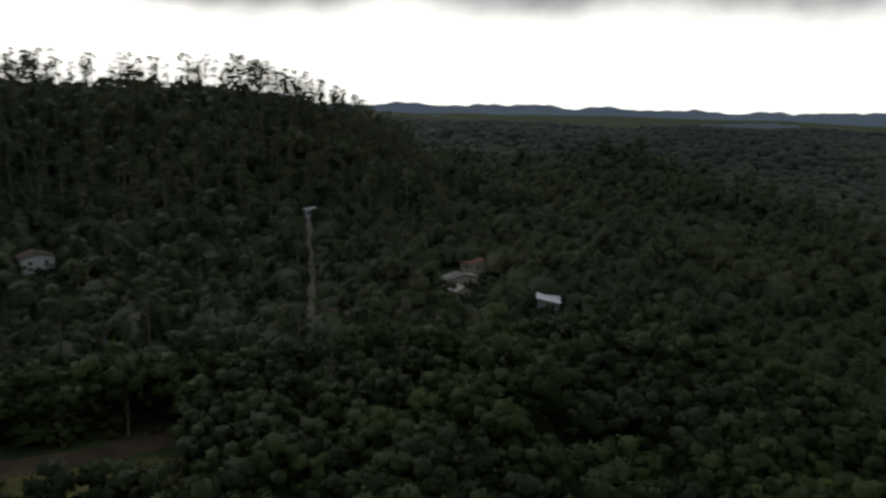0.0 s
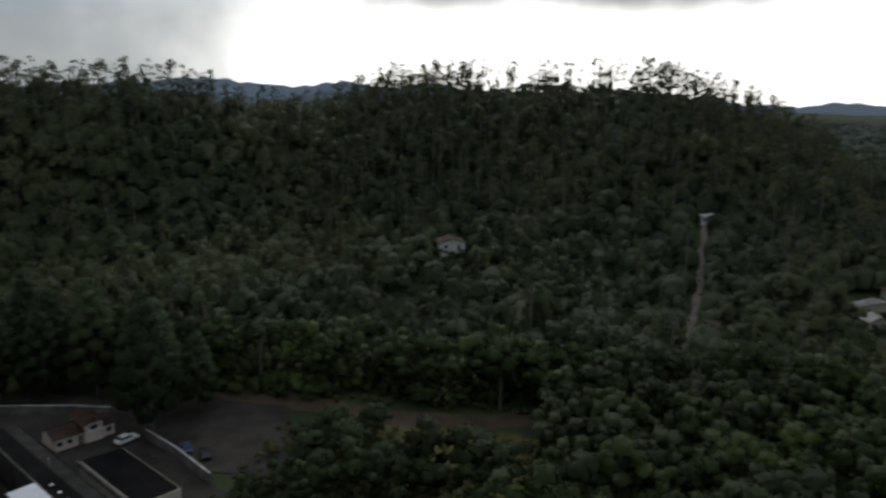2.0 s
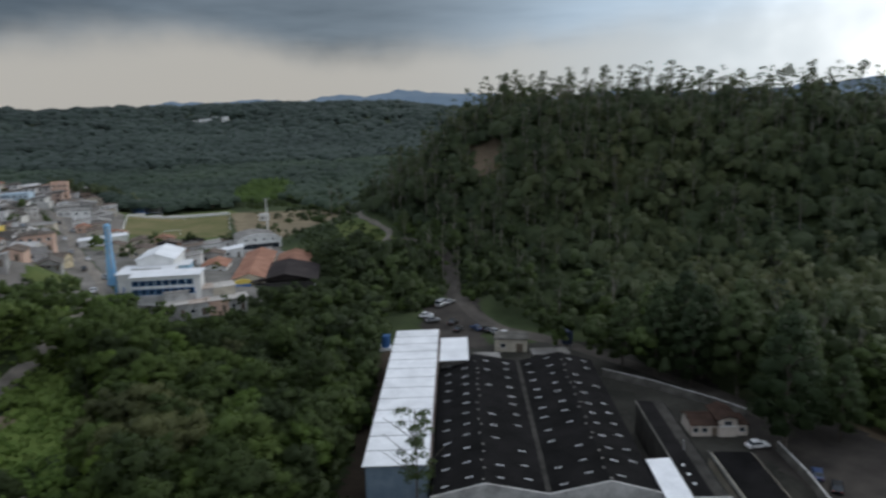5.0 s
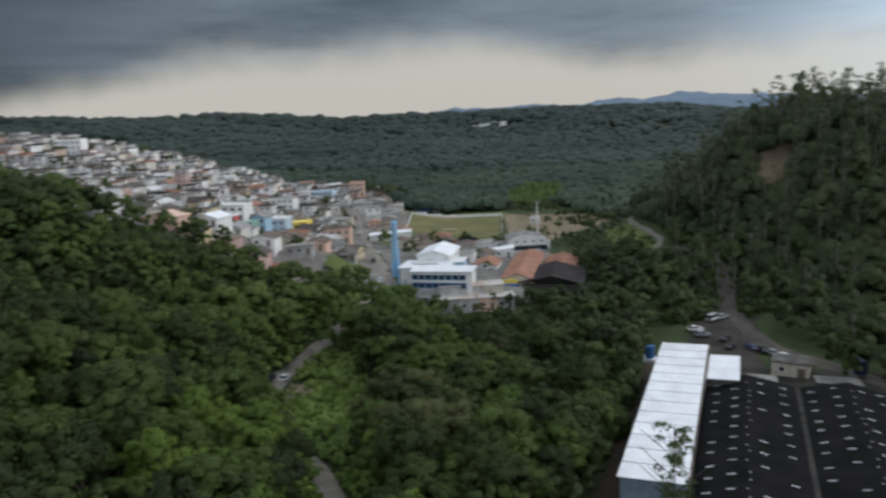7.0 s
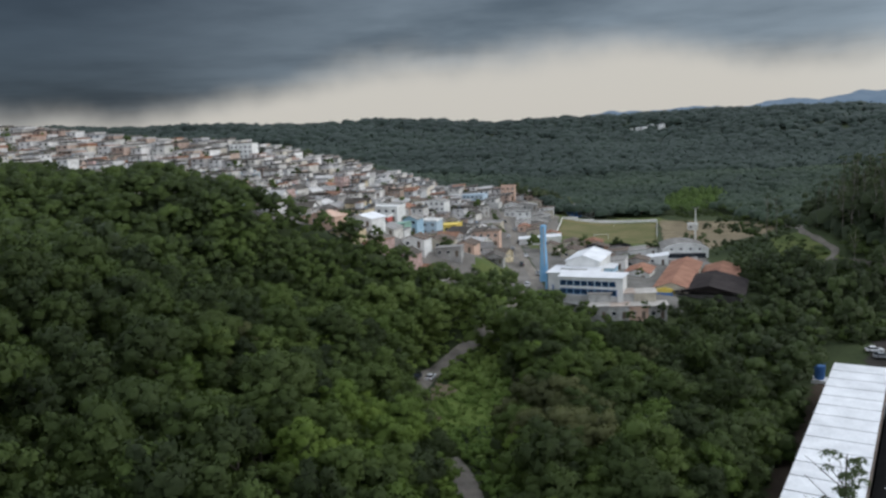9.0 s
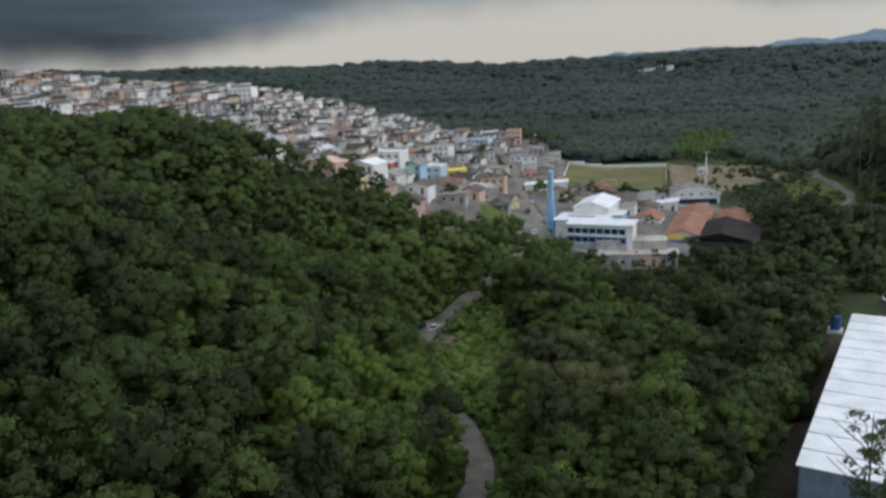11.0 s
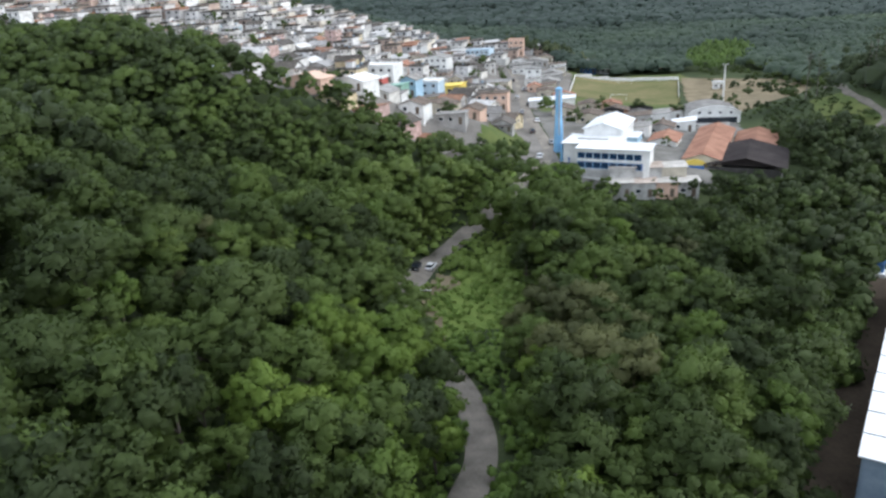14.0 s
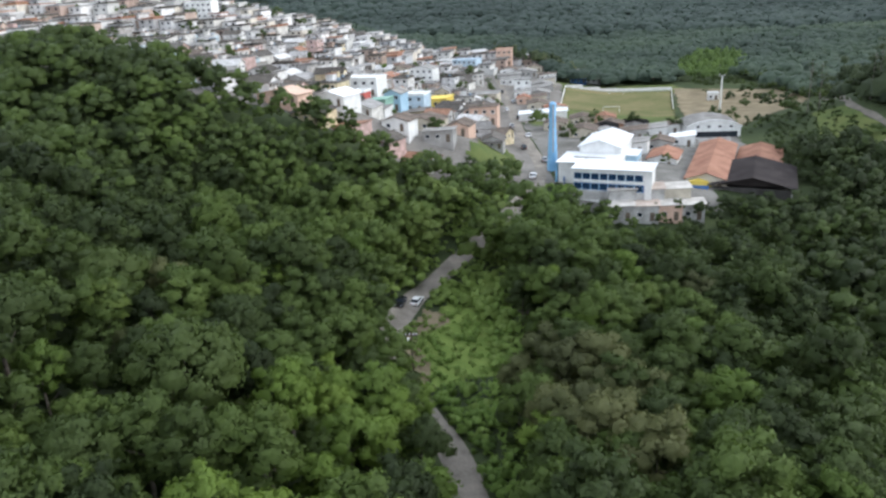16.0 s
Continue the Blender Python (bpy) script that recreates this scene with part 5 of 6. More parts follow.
    for k in range(8):
        add("window", wm, t, pose(53.62, -4 + k * 4.0, 4.3, 0, 0, 90))
    part("vent_pipe", tube(bmesh.new(), (51.6, 8.5, 6.2), (51.6, 8.5, 7.9), 0.14, 0.14), steel, t)
    for k, a in enumerate((2.5, -0.5, -3.4)):
        part("roof_patch", boxed(49.5, a, 6.5, 50.0, a + 0.5, 6.6), skylight_sheet, t)
    # small flat building
    t = thing("store_building", FACTORY, "low store with dark roof, cream walls and pale parapet", "store")
    part("wall", boxed(57.4, -6.4, -1, 64.6, 13.2, 3.4), cream_paint, t)
    roof_slab("roof_slope", t, 57.9, 3.45, 64.5, 3.3, -6.2, 13.1, fibre_dark)
    part("parapet", boxed(57.1, -6.6, 3.0, 57.5, 13.4, 3.7), old_concrete, t, "mossy concrete parapet")
    for k in range(4):
        add("window", window_mesh(1.0, 0.9, white_paint, glass), t, pose(58.6 + k * 1.6, -6.42, 1.9))
    # gatehouse with tiled roof
    g = FACTORY @ pose(62.6, 29.4, 0, 0, 0, 0) @ Matrix.Diagonal((0.8, 0.75, 0.82, 1))
    t = thing("gatehouse", g, "cream gatehouse with brown tile roof and raised middle", "house")
    part("wall", boxed(-5, -4, -1, 1.2, 4, 2.9), gate_cream, t)
    add("roof", gable_roof(8.0, 6.2, 1.2, dark_tile), t, pose(-1.9, 0, 2.95, 0, 0, 90))
    part("tower_wall", boxed(1.3, -4.5, -1, 5.4, 3.5, 4.4), gate_cream, t)
    add("tower_roof", gable_roof(4.6, 8.6, 0.9, dark_tile), t, pose(3.35, -0.5, 4.45))
    part("wing_wall", boxed(5.5, -3.8, -1, 8.2, 3.0, 2.7), gate_cream, t)
    part("wing_roof", boxed(5.45, -4.1, 2.7, 8.6, 3.3, 2.95, 0.04), dark_tile, t)
    for x in (-4, -1.9):
        add("window", window_mesh(1.3, 1.15, white_paint, glass), t, pose(x, -4.02, 1.6))
    add("door", door_mesh(0.95, 2.1, wood), t, pose(0.4, -4.02, 0.05))
    part("lintel", boxed(1.2, -4.6, 2.5, 5.5, -4.5, 2.8), white_paint, t)
    add("window", window_mesh(1.8, 1.2, white_paint, glass), t, pose(3.3, -4.52, 3.4))
    add("window", window_mesh(1.3, 1.15, white_paint, glass), t, pose(6.9, -3.82, 1.6))
    # perimeter walls
    for pts, lab in (([(48, 58.5), (57.5, 50.7), (67.8, 40), (72, 34.4)], "weathered concrete perimeter wall with pale coping"), ([(72, 20), (72.2, 9), (71.4, -3)], "mossy concrete perimeter wall beside parked cars")):
        w = thing("perimeter_wall", FACTORY, lab, "wall")
        for (ax, ay), (bx, by) in zip(pts, pts[1:]):
            l, ang = math.hypot(bx - ax, by - ay), math.degrees(math.atan2(by - ay, bx - ax))
            for nm, bm, mt in (("wall_run", boxed(0, -0.12, -1, l, 0.12, 1.9), old_concrete), ("coping", boxed(-0.02, -0.16, 1.9, l + 0.02, 0.16, 2.0), dim_grimy_white)):
                o = part(nm, bm, mt, w)
                o.matrix_local = pose(ax, ay, 0, 0, 0, ang)
    # buildings at the far end
    t = thing("workshop", FACTORY @ pose(29, 79, 0, 0, 0, -8), "small beige workshop with flat roof", "workshop")
    part("wall", boxed(-4.5, -2.5, -1, 3.5, 3.5, 3.3), cream_paint, t)
    part("roof", boxed(-4.8, -2.8, 3.3, 3.8, 3.8, 3.6), old_concrete, t)
    add("door", door_mesh(1.6, 2.2, wood), t, pose(1.8, -2.52, 0.02))
    add("window", window_mesh(1.3, 1.15, white_paint, glass), t, pose(-2.4, -2.52, 1.7))
    t = thing("shed", FACTORY @ pose(22, 66, 0, 0, 0, 0), "open shed with grey concrete apron and white roof", "shed")
    part("wall", boxed(-3, -2, -0.5, 2.5, 2, 2.7), white_paint, t)
    part("roof", boxed(-3.4, -2.5, 2.7, 3, 2.5, 2.85), fibre_grey, t)
    t = thing("shed", FACTORY @ pose(39, 70, 0, 0, 0, 4), "low shed with pale roof sheets", "shed")
    part("wall", boxed(-6, -2, -0.5, 3, 2, 2.4), old_concrete, t)
    for k in range(3):
        part("roof_panel", boxed(-6.3 + 3.1 * k, -2.4, 2.4, -3.25 + 3.1 * k, 2.4, 2.52), fibre_grey, t)
    t = thing("water_tank", FACTORY @ pose(43, 80, 0), "dark blue steel water tanks on legs", "tank")
    part("tank", tube(bmesh.new(), (0, 0, 1.2), (0, 0, 4.6), 1.5, 1.5, 14), material("navy_steel", ((0.010, 0.020, 0.045), (0.022, 0.040, 0.085)), 0.6, 0.5, 0.1), t)
    for k in range(4):
        a = k * 1.571 + 0.7
        part("leg", tube(bmesh.new(), (math.cos(a) * 1.2, math.sin(a) * 1.2, -0.4), (math.cos(a) * 1.2, math.sin(a) * 1.2, 1.25), 0.1, 0.1), steel, t)
    t = thing("water_tank", FACTORY @ pose(-4.0, 80, 0), "bright blue plastic water tank on a white base", "tank")
    part("tank", tube(bmesh.new(), (0, 0, 0.8), (0, 0, 4.0), 1.1, 1.2, 14), blue_paint, t)
    part("base", boxed(-1.5, -1.5, -2, 1.5, 1.5, 0.8), white_paint, t)


build_factory()


# ---- vehicles ----
def car(m, paint, label, category="car", length=4.1, width=1.7, height=1.45, van=False):
    t = thing("car" if not van else "van", m, label, category)
    bm = bmesh.new()
    l, w = length / 2, width / 2
    prof = [(-l, 0.35), (l, 0.35), (l, 0.72), (l * 0.92, 0.88), (l * 0.45, 0.95), (-l * 0.85, 0.97), (-l, 0.8)]
    if van:
        prof = [(-l, 0.35), (l, 0.35), (l, 0.95), (l * 0.7, 1.2), (-l, 1.2)]
    prism(bm, prof, -w, w)
    bmesh.ops.bevel(bm, geom=list(bm.edges), offset=0.05, segments=1, affect="EDGES")
    part("body", bm, paint, t)
    top = height if not van else 2.1
    c = prism(bmesh.new(), [(l * 0.47, 0.95), (l * 0.15, top - 0.06), (-l * 0.55, top - 0.06), (-l * 0.85, 0.96)] if not van else [(l * 0.7, 1.2), (l * 0.5, top - 0.05), (-l * 0.97, top - 0.05), (-l * 0.98, 1.2)], -w * 0.86, w * 0.86)
    part("cabin_glass", c, glass, t)
    part("roof", boxed(-l * 0.57 if not van else -l * 0.98, -w * 0.84, top - 0.07, l * 0.17 if not van else l * 0.52, w * 0.84, top, 0.03), paint, t)
    for sx in (-0.62, 0.62):
        for sy in (-1, 1):
            wh = part("wheel", tube(bmesh.new(), (l * sx, sy * (w - 0.2), 0.32), (l * sx, sy * (w + 0.01), 0.32), 0.32, 0.32, 14), rubber, t)
            part("rim", tube(bmesh.new(), (l * sx, sy * (w - 0.1), 0.32), (l * sx, sy * (w + 0.03), 0.32), 0.19, 0.17, 10), steel, wh)
    for sy in (-0.68, 0.68):
        part("headlight", boxed(l - 0.04, sy * w - 0.16, 0.62, l + 0.015, sy * w + 0.16, 0.78), white_sheet, t)
        part("tail_light", boxed(-l - 0.015, sy * w - 0.14, 0.66, -l + 0.04, sy * w + 0.14, 0.8), red_paint, t)
    return t


paint_white = material("car_white", ((0.70, 0.70, 0.70), (0.82, 0.82, 0.82)), 0.8, 0.25, 0)
paint_black = material("car_black", ((0.012, 0.013, 0.015), (0.025, 0.026, 0.03)), 0.8, 0.22, 0)
paint_silver = material("car_silver", ((0.32, 0.33, 0.34), (0.45, 0.46, 0.47)), 0.8, 0.3, 0, metal=0.5)
paint_blue = material("car_blue", ((0.03, 0.05, 0.11), (0.05, 0.08, 0.16)), 0.8, 0.28, 0)


def on_road(line, i, side, turn=0.0):
    d = line[i + 1] - line[i - 1]
    d = d / np.hypot(*d)
    p = line[i] + np.array([-d[1], d[0]]) * side
    return pose(p[0], p[1], float(ground(p[0], p[1])) + 0.16, 0, 0, math.degrees(math.atan2(d[1], d[0])) + turn)


def nearest(line, x, y):
    return int(np.clip(np.argmin((line[:, 0] - x) ** 2 + (line[:, 1] - y) ** 2), 1, len(line) - 2))


def build_vehicles():
    car(on_road(VALLEY_ROAD, nearest(VALLEY_ROAD, -9.4, 180), 1.2, 180), paint_black, "black car driving on the valley road")
    car(on_road(VALLEY_ROAD, nearest(VALLEY_ROAD, -7.8, 184.5), -1.2), paint_white, "white car driving on the valley road")
    for b, a, r, p, lab in ((74.6, 10.5, 70, paint_blue, "dark blue car parked on gravel"), (75.8, 6.2, 65, paint_black, "black car parked on gravel"), (69, 21.5, 10, paint_white, "white car parked in the factory yard")):
        car(FACTORY @ pose(b, a, 0.05, 0, 0, r), p, lab)
    for b, a, r, p, lab, van in ((10.0, 111, 62, paint_silver, "silver delivery van parked in the lay-by", True), (12.4, 113.5, 62, paint_silver, "silver car parked in the lay-by", False), (5.7, 101.5, 20, paint_white, "white car parked under the trees", False), (7.6, 99.0, 20, paint_silver, "silver car parked under the trees", False), (13.5, 99, 66, paint_black, "black car parked beside the road", False), (15.0, 94.5, 66, paint_black, "black car parked beside the road", False), (20.0, 95.6, 120, paint_blue, "dark blue car parked behind the factory", False), (22.4, 94.3, 120, paint_black, "black car parked behind the factory", False), (24.6, 92.6, 120, paint_silver, "silver car parked behind the factory", False), (27.2, 90.4, 120, paint_white, "white car parked behind the factory", False)):
        x, y = (FACTORY @ pose(b, a, 0)).translation[:2]
        car(stand(x, y, r - 32.7, 0.17), p, lab, "van" if van else "car", 5.2 if van else 4.1, 1.95 if van else 1.7, 2.1 if van else 1.45, van)
    rng = np.random.default_rng(61)
    for k in range(9):
        i = nearest(VALLEY_ROAD, 27, 240 + k * 21)
        p = (paint_white, paint_silver, paint_black)[k % 3]
        car(on_road(VALLEY_ROAD, i, (1.9, -1.9)[k % 2], 0), p, ("white", "silver", "black")[k % 3] + " car parked along the village street")


build_vehicles()


# ---- school quarter ----
fibre_dark_hall = corrugated("slate_grey_sheet", ((0.026, 0.022, 0.022), (0.056, 0.048, 0.046)), 0.5, 1, 0.85)


def build_school():
    m = pose(41.5, 224.6, 9.6, 0, 0, -23.5)
    t = thing("school", m, "white and blue two-storey school with long window bands", "school")
    part("wall", boxed(-8.3, -3.6, -3, 10.6, 4.8, 7.5), white_paint, t)
    roof_slab("roof_panel", t, -8.9, 7.6, 11.2, 7.75, -4.4, 5.2, white_sheet)
    part("lower_band", boxed(-8.32, -3.72, -0.2, 10.3, -3.6, 2.1), dim_grimy_white, t)
    part("middle_band", boxed(-8.32, -3.75, 4.15, 10.3, -3.6, 4.75), white_paint, t)
    for z in (3.15, 5.75):
        part("window_band", boxed(-8.2, -3.70, z - 0.95, 9.2, -3.61, z + 0.95), blue_paint if z < 4 else white_paint, t)
        for k in range(8):
            add("window", window_mesh(2.0, 1.7, sky_paint, blue_glass), t, pose(-7.15 + k * 2.15, -3.72, z))
    part("end_wall", boxed(9.4, -3.9, -3, 11.0, -3.55, 7.6), white_paint, t)
    # lower hall behind
    t = thing("school_hall", pose(40, 239, 9.6, 0, 0, -23.5), "white school hall with stepped flat white roofs", "school")
    part("wall", boxed(-7.5, -7, -2, 8, 5, 6.6), white_paint, t)
    roof_slab("roof_panel", t, -8.2, 6.7, 8.4, 6.9, -7.6, 5.4, white_sheet)
    part("canopy", prism(bmesh.new(), [(-8.6, 0), (-8.0, 0), (-8.0, 6.6), (-8.4, 6.2)], -6.5, 4.5), pale_blue, t)
    part("roof_light", boxed(-4.5, -2.2, 6.95, 4, -1.5, 7.2), concrete, t)
    t = thing("school_hall", pose(46.2, 250, 9.6, 0, 0, -23.5), "tall white school hall with a pitched white roof", "school")
    part("wall", prism(bmesh.new(), [(-5.6, -2), (5.6, -2), (5.6, 8.8), (0, 10.6), (-5.6, 8.8)], -9, 8), white_paint, t)
    add("roof", gable_roof(11.2, 17.2, 1.8, white_sheet), t, pose(0, -0.5, 8.9))
    part("side_block", boxed(5.65, -6, -2, 9.4, 2, 6.0), sky_paint, t)
    part("side_roof", boxed(5.6, -6.2, 6.0, 9.7, 2.2, 6.2), white_sheet, t)
    for k in range(4):
        add("window", window_mesh(1.3, 1.15, white_paint, glass), t, pose(9.42, -4.6 + k * 2.0, 3.6, 0, 0, 90))
    t = thing("water_tower", pose(30.8, 249.6, 9.8), "tall blue tapered steel water tower", "water tower")
    part("column", tube(bmesh.new(), (0, 0, -1), (0, 0, 13), 1.65, 1.0, 16), pale_blue, t)
    part("tank", tube(bmesh.new(), (0, 0, 13), (0, 0, 19.7), 0.98, 0.98, 16), pale_blue, t)
    part("cap", tube(bmesh.new(), (0, 0, 19.7), (0, 0, 20.2), 1.1, 0.4, 16), pale_blue, t)
    part("ladder", boxed(-0.2, -1.3, 0, 0.2, -1.15, 19.5), steel, t)
    t = thing("street_wall", pose(0, 0, 0), "low blue-grey wall along the village street", "wall")
    for y0, y1 in ((234, 246), (246, 258)):
        z = float(ground(32, y0))
        part("wall_run", boxed(31.6, y0, z - 1, 31.85, y1 - 0.01, z + 1.8), blue_paint, t)
    # classroom blocks with clay roofs
    house("classroom_block", pose(78.5, 255, 6.6, 0, 0, -23.5), 10.5, 46, 1, "gable", cream_paint, tile, "long classroom block with orange clay tile roof", "school", rise=1.7, windows=3, storey=3.4)
    house("classroom_block", pose(96, 264, 4.8, 0, 0, -23.5), 12, 25, 1, "gable", cream_paint, tile, "short classroom block with orange clay tile roof", "school", rise=1.7, windows=3, storey=3.2)
    house("house", pose(67, 264, 7.2, 0, 0, -23.5), 8.5, 13, 1, "gable", white_paint, tile, "white house with orange clay tile roof", rise=1.3, storey=3.0)
    t = thing("gate_porch", pose(67.2, 233.4, 7.6, 0, 0, -10), "yellow arched gate porch on the school wall", "porch")
    part("arch", prism(bmesh.new(), [(-3.2, 0)] + [(3.2 * math.cos(a), 1.2 + 1.6 * math.sin(a)) for a in np.linspace(0, math.pi, 9)][:0] + [(3.2, 0), (3.2, 1.2), (2.2, 2.1), (0, 2.6), (-2.2, 2.1), (-3.2, 1.2)], 0, 1.2), yellow_paint, t)
    t = thing("school_wall", pose(63.5, 231.6, 7.2, 0, 0, -10), "blue painted boundary wall with pale base", "wall")
    part("base", boxed(-5.5, -0.15, -2.5, 5.5, 0.15, 0.5), white_paint, t)
    part("band", boxed(-5.5, -0.18, 0.5, 5.5, 0.18, 1.9), blue_paint, t)
    # big dark shed
    dark_hall = fibre_dark_hall
    t = thing("sports_hall", pose(84, 239, 4.9, 0, 0, -23.5), "large open hall with dark grey pitched roof", "hall")
    add("roof", gable_roof(20, 24, 2.4, dark_hall, 0.9), t, pose(0, 0, 4.2))
    for k in range(4):
        for s in (-1, 1):
            part("post", boxed(s * 9.6 - 0.2, -11 + k * 7.2, -1.5, s * 9.6 + 0.2, -10.6 + k * 7.2, 4.3), concrete, t)
    part("wall", boxed(-9.4, -11.2, -1.5, 9.4, -10.9, 3.5), material("dark_render", ((0.040, 0.038, 0.036), (0.10, 0.095, 0.09)), 0.4, 0.9, 0.2), t)
    part("gable_panel", prism(bmesh.new(), [(-9.4, 4.15), (9.4, 4.15), (0, 6.45)], -11.2, -10.95), dark_hall, t)
    part("back_wall", boxed(-9.4, 10.9, -1.5, 9.4, 11.2, 4.2), concrete, t)
    # gymnasium with a shallow curved roof
    t = thing("gymnasium", pose(96, 309, 5.0, 0, 0, -8), "gymnasium with grey curved roof, white rim and dark windows", "hall")
    arc = [(9 * math.sin(a), 4.4 + 11.0 * (math.cos(a) - 0.6)) for a in np.linspace(-0.92, 0.92, 9)]
    s = 9 / arc[-1][0]
    arc = [(x * s, 5.0 + (z - arc[0][1]) * 0.55) for x, z in arc]
    part("wall", prism(bmesh.new(), [(-9, -2), (9, -2)] + arc[::-1], -8, 8), white_paint, t)
    part("roof", prism(bmesh.new(), [(x * 1.03, z + 0.05) for x, z in arc] + [(x * 1.03, z + 0.2) for x, z in arc[::-1]], -8.1, 8.4), fibre_grey, t)
    part("roof_edge", prism(bmesh.new(), [(x * 1.03, z + 0.02) for x, z in arc] + [(x * 1.03, z + 0.45) for x, z in arc[::-1]], -8.5, -8.12), white_paint, t)
    part("window_band", boxed(-8, -8.1, 1.6, 8, -8.01, 3.6), glass, t)
    for k in range(4):
        part("vent", boxed(-6 + k * 3.7, -8.12, 5.0, -5 + k * 3.7, -8.02, 5.7), glass, t)
    # old yard walls in front of the school
    rng = np.random.default_rng(71)
    for k, (x, y, w, d, mt, lab) in enumerate((
            (44, 221, 6.6, 6, dim_grimy_white, "grimy white shack with pale roof sheets"), (50.8, 221, 6.6, 6, dim_grimy_white, "whitewashed shack with faded pinkish roof"),
            (57.5, 221.5, 6.4, 6, cream_paint, "cream shack with stained roof sheets"), (42.5, 215.2, 5.6, 5, concrete, "bare concrete shed below the school"),
            (48.4, 215, 5.8, 5, dim_grimy_white, "whitewashed shack with stained roof at the forest edge"), (54.3, 215.2, 5.6, 5, peach_paint, "low faded peach lean-to at the forest edge"),
            (59.9, 215.6, 5.2, 5.4, dim_grimy_white, "grimy shack with pale sheet roof at the forest edge"))):
        house("shack", stand(x, y, -10 + rng.uniform(-3, 3)), w, d, 1, "shed", mt, (pale_sheet, pink_sheet, pale_sheet)[k % 3], lab, rise=0.3, storey=4.5 if k < 3 else 3.7)
    for k, (x, y, w, d, st, rf, wm, rm, r, lab) in enumerate((
            (40.5, 343, 19, 8, 1, "shed", white_paint, white_sheet, -8, "long low building with white roof by the street"),
            (57, 283, 9, 9, 1, "gable", white_paint, fibre_brown, -20, "white house with brown roof near the school"),
            (49, 300, 9, 10, 1, "gable", cream_paint, fibre_brown, -15, "cream house with brown roof near the pitch"),
            (66, 300, 10, 8, 1, "shed", concrete, fibre_brown, -15, "grey workshop with dark patched roof"),
            (76, 310, 9, 9, 1, "shed", white_paint, fibre_grey, -12, "white workshop with grey roof"),
            (81, 292, 8, 7, 1, "shed", white_paint, white_sheet, -15, "small white annex beside the gymnasium"),
            (62, 316, 9, 7, 1, "gable", brick, fibre_brown, -12, "brick house with dark roof near the pitch"),
            (48, 360, 9, 6, 1, "gable", white_paint, tile, 0, "white house with red tile roof by the pitch"),
            (42, 318, 8, 8, 1, "gable", cream_paint, fibre_brown, -15, "cream house with dark roof by the street"),
            (52, 266, 8, 7, 1, "gable", cream_paint, fibre_brown, -20, "cream house with dark roof behind the school"),
            (60, 274, 9, 8, 1, "shed", white_paint, fibre_grey, -20, "pale workshop behind the school"),
            (70, 281, 9, 8, 1, "gable", concrete, fibre_brown, -18, "grey house with dark patched roof"),
            (88, 281, 9, 7, 1, "shed", white_paint, fibre_grey, -18, "white shed beside the classroom block"),
            (58, 306, 8, 7, 1, "gable", white_paint, fibre_dark, -14, "white house with black roof near the pitch"),
            (72, 322, 10, 7, 1, "gable", concrete, fibre_dark, -12, "grey house with black roof by the pitch"),
            (84, 318, 8, 7, 1, "shed", white_paint, fibre_brown, -12, "white shed beside the gymnasium"),
            (54, 330, 9, 8, 1, "gable", cream_paint, fibre_brown, -10, "cream house with brown roof by the pitch"),
            (64, 336, 8, 7, 1, "gable", peach_paint, tile, -10, "peach house with clay tile roof by the pitch"),
            (42, 372, 9, 9, 1, "gable", cream_paint, fibre_brown, -6, "cream house with brown roof by the street"),
            (43, 388, 10, 9, 1, "shed", cream_paint, fibre_brown, -6, "cream workshop with stained roof by the street"),
            (46, 403, 11, 9, 1, "gable", concrete, fibre_grey, -6, "grey house with grey roof by the pitch"),
            (49, 419, 10, 9, 1, "shed", concrete, fibre_grey, -6, "grey workshop beside the pitch"),
            (52, 434, 11, 9, 1, "gable", concrete, fibre_grey, -6, "grey warehouse beside the pitch"),
            (38.5, 402, 8, 7, 1, "shed", white_paint, fibre_grey, -6, "white shop with sloping sheet roof by the street"),
            (40.5, 420, 8, 8, 2, "flat", white_paint, concrete, -6, "white two-storey house with flat roof by the street"),
            (37.5, 386, 6, 7, 1, "gable", peach_paint, tile, -6, "small peach house with clay tile roof by the street"),
            (38, 470, 9, 8, 1, "gable", white_paint, fibre_brown, -6, "white house with stained roof by the street"),
            (57, 452, 9, 7, 1, "shed", cream_paint, fibre_grey, -8, "cream workshop with grey roof behind the pitch"),
            (134, 414, 5, 4, 1, "flat", white_paint, white_paint, -10, "small white hut on the earth yard"))):
        house("house", stand(x, y, r), w, d, st, rf, wm, rm, lab, rise=1.1)
    # pitch walls and floodlight
    t = thing("pitch_wall", pose(0, 0, 0), "white boundary wall round the football pitch", "wall")
    for (ax, ay), (bx, by) in zip(FIELD, FIELD[1:]):
        n = 6
        for k in range(n):
            if (ax, ay) == FIELD[2] and k > 3:
                continue
            x0, y0, x1, y1 = ax + (bx - ax) * k / n, ay + (by - ay) * k / n, ax + (bx - ax) * (k + 1) / n, ay + (by - ay) * (k + 1) / n
            o = part("wall_run", boxed(0, -0.1, -1.5, math.hypot(x1 - x0, y1 - y0) - 0.02, 0.1, 1.9 if (ax, ay) == FIELD[1] else 1.2), white_paint, t)
            o.matrix_local = pose(x0, y0, float(ground((x0 + x1) / 2, (y0 + y1) / 2)), 0, 0, math.degrees(math.atan2(y1 - y0, x1 - x0)))
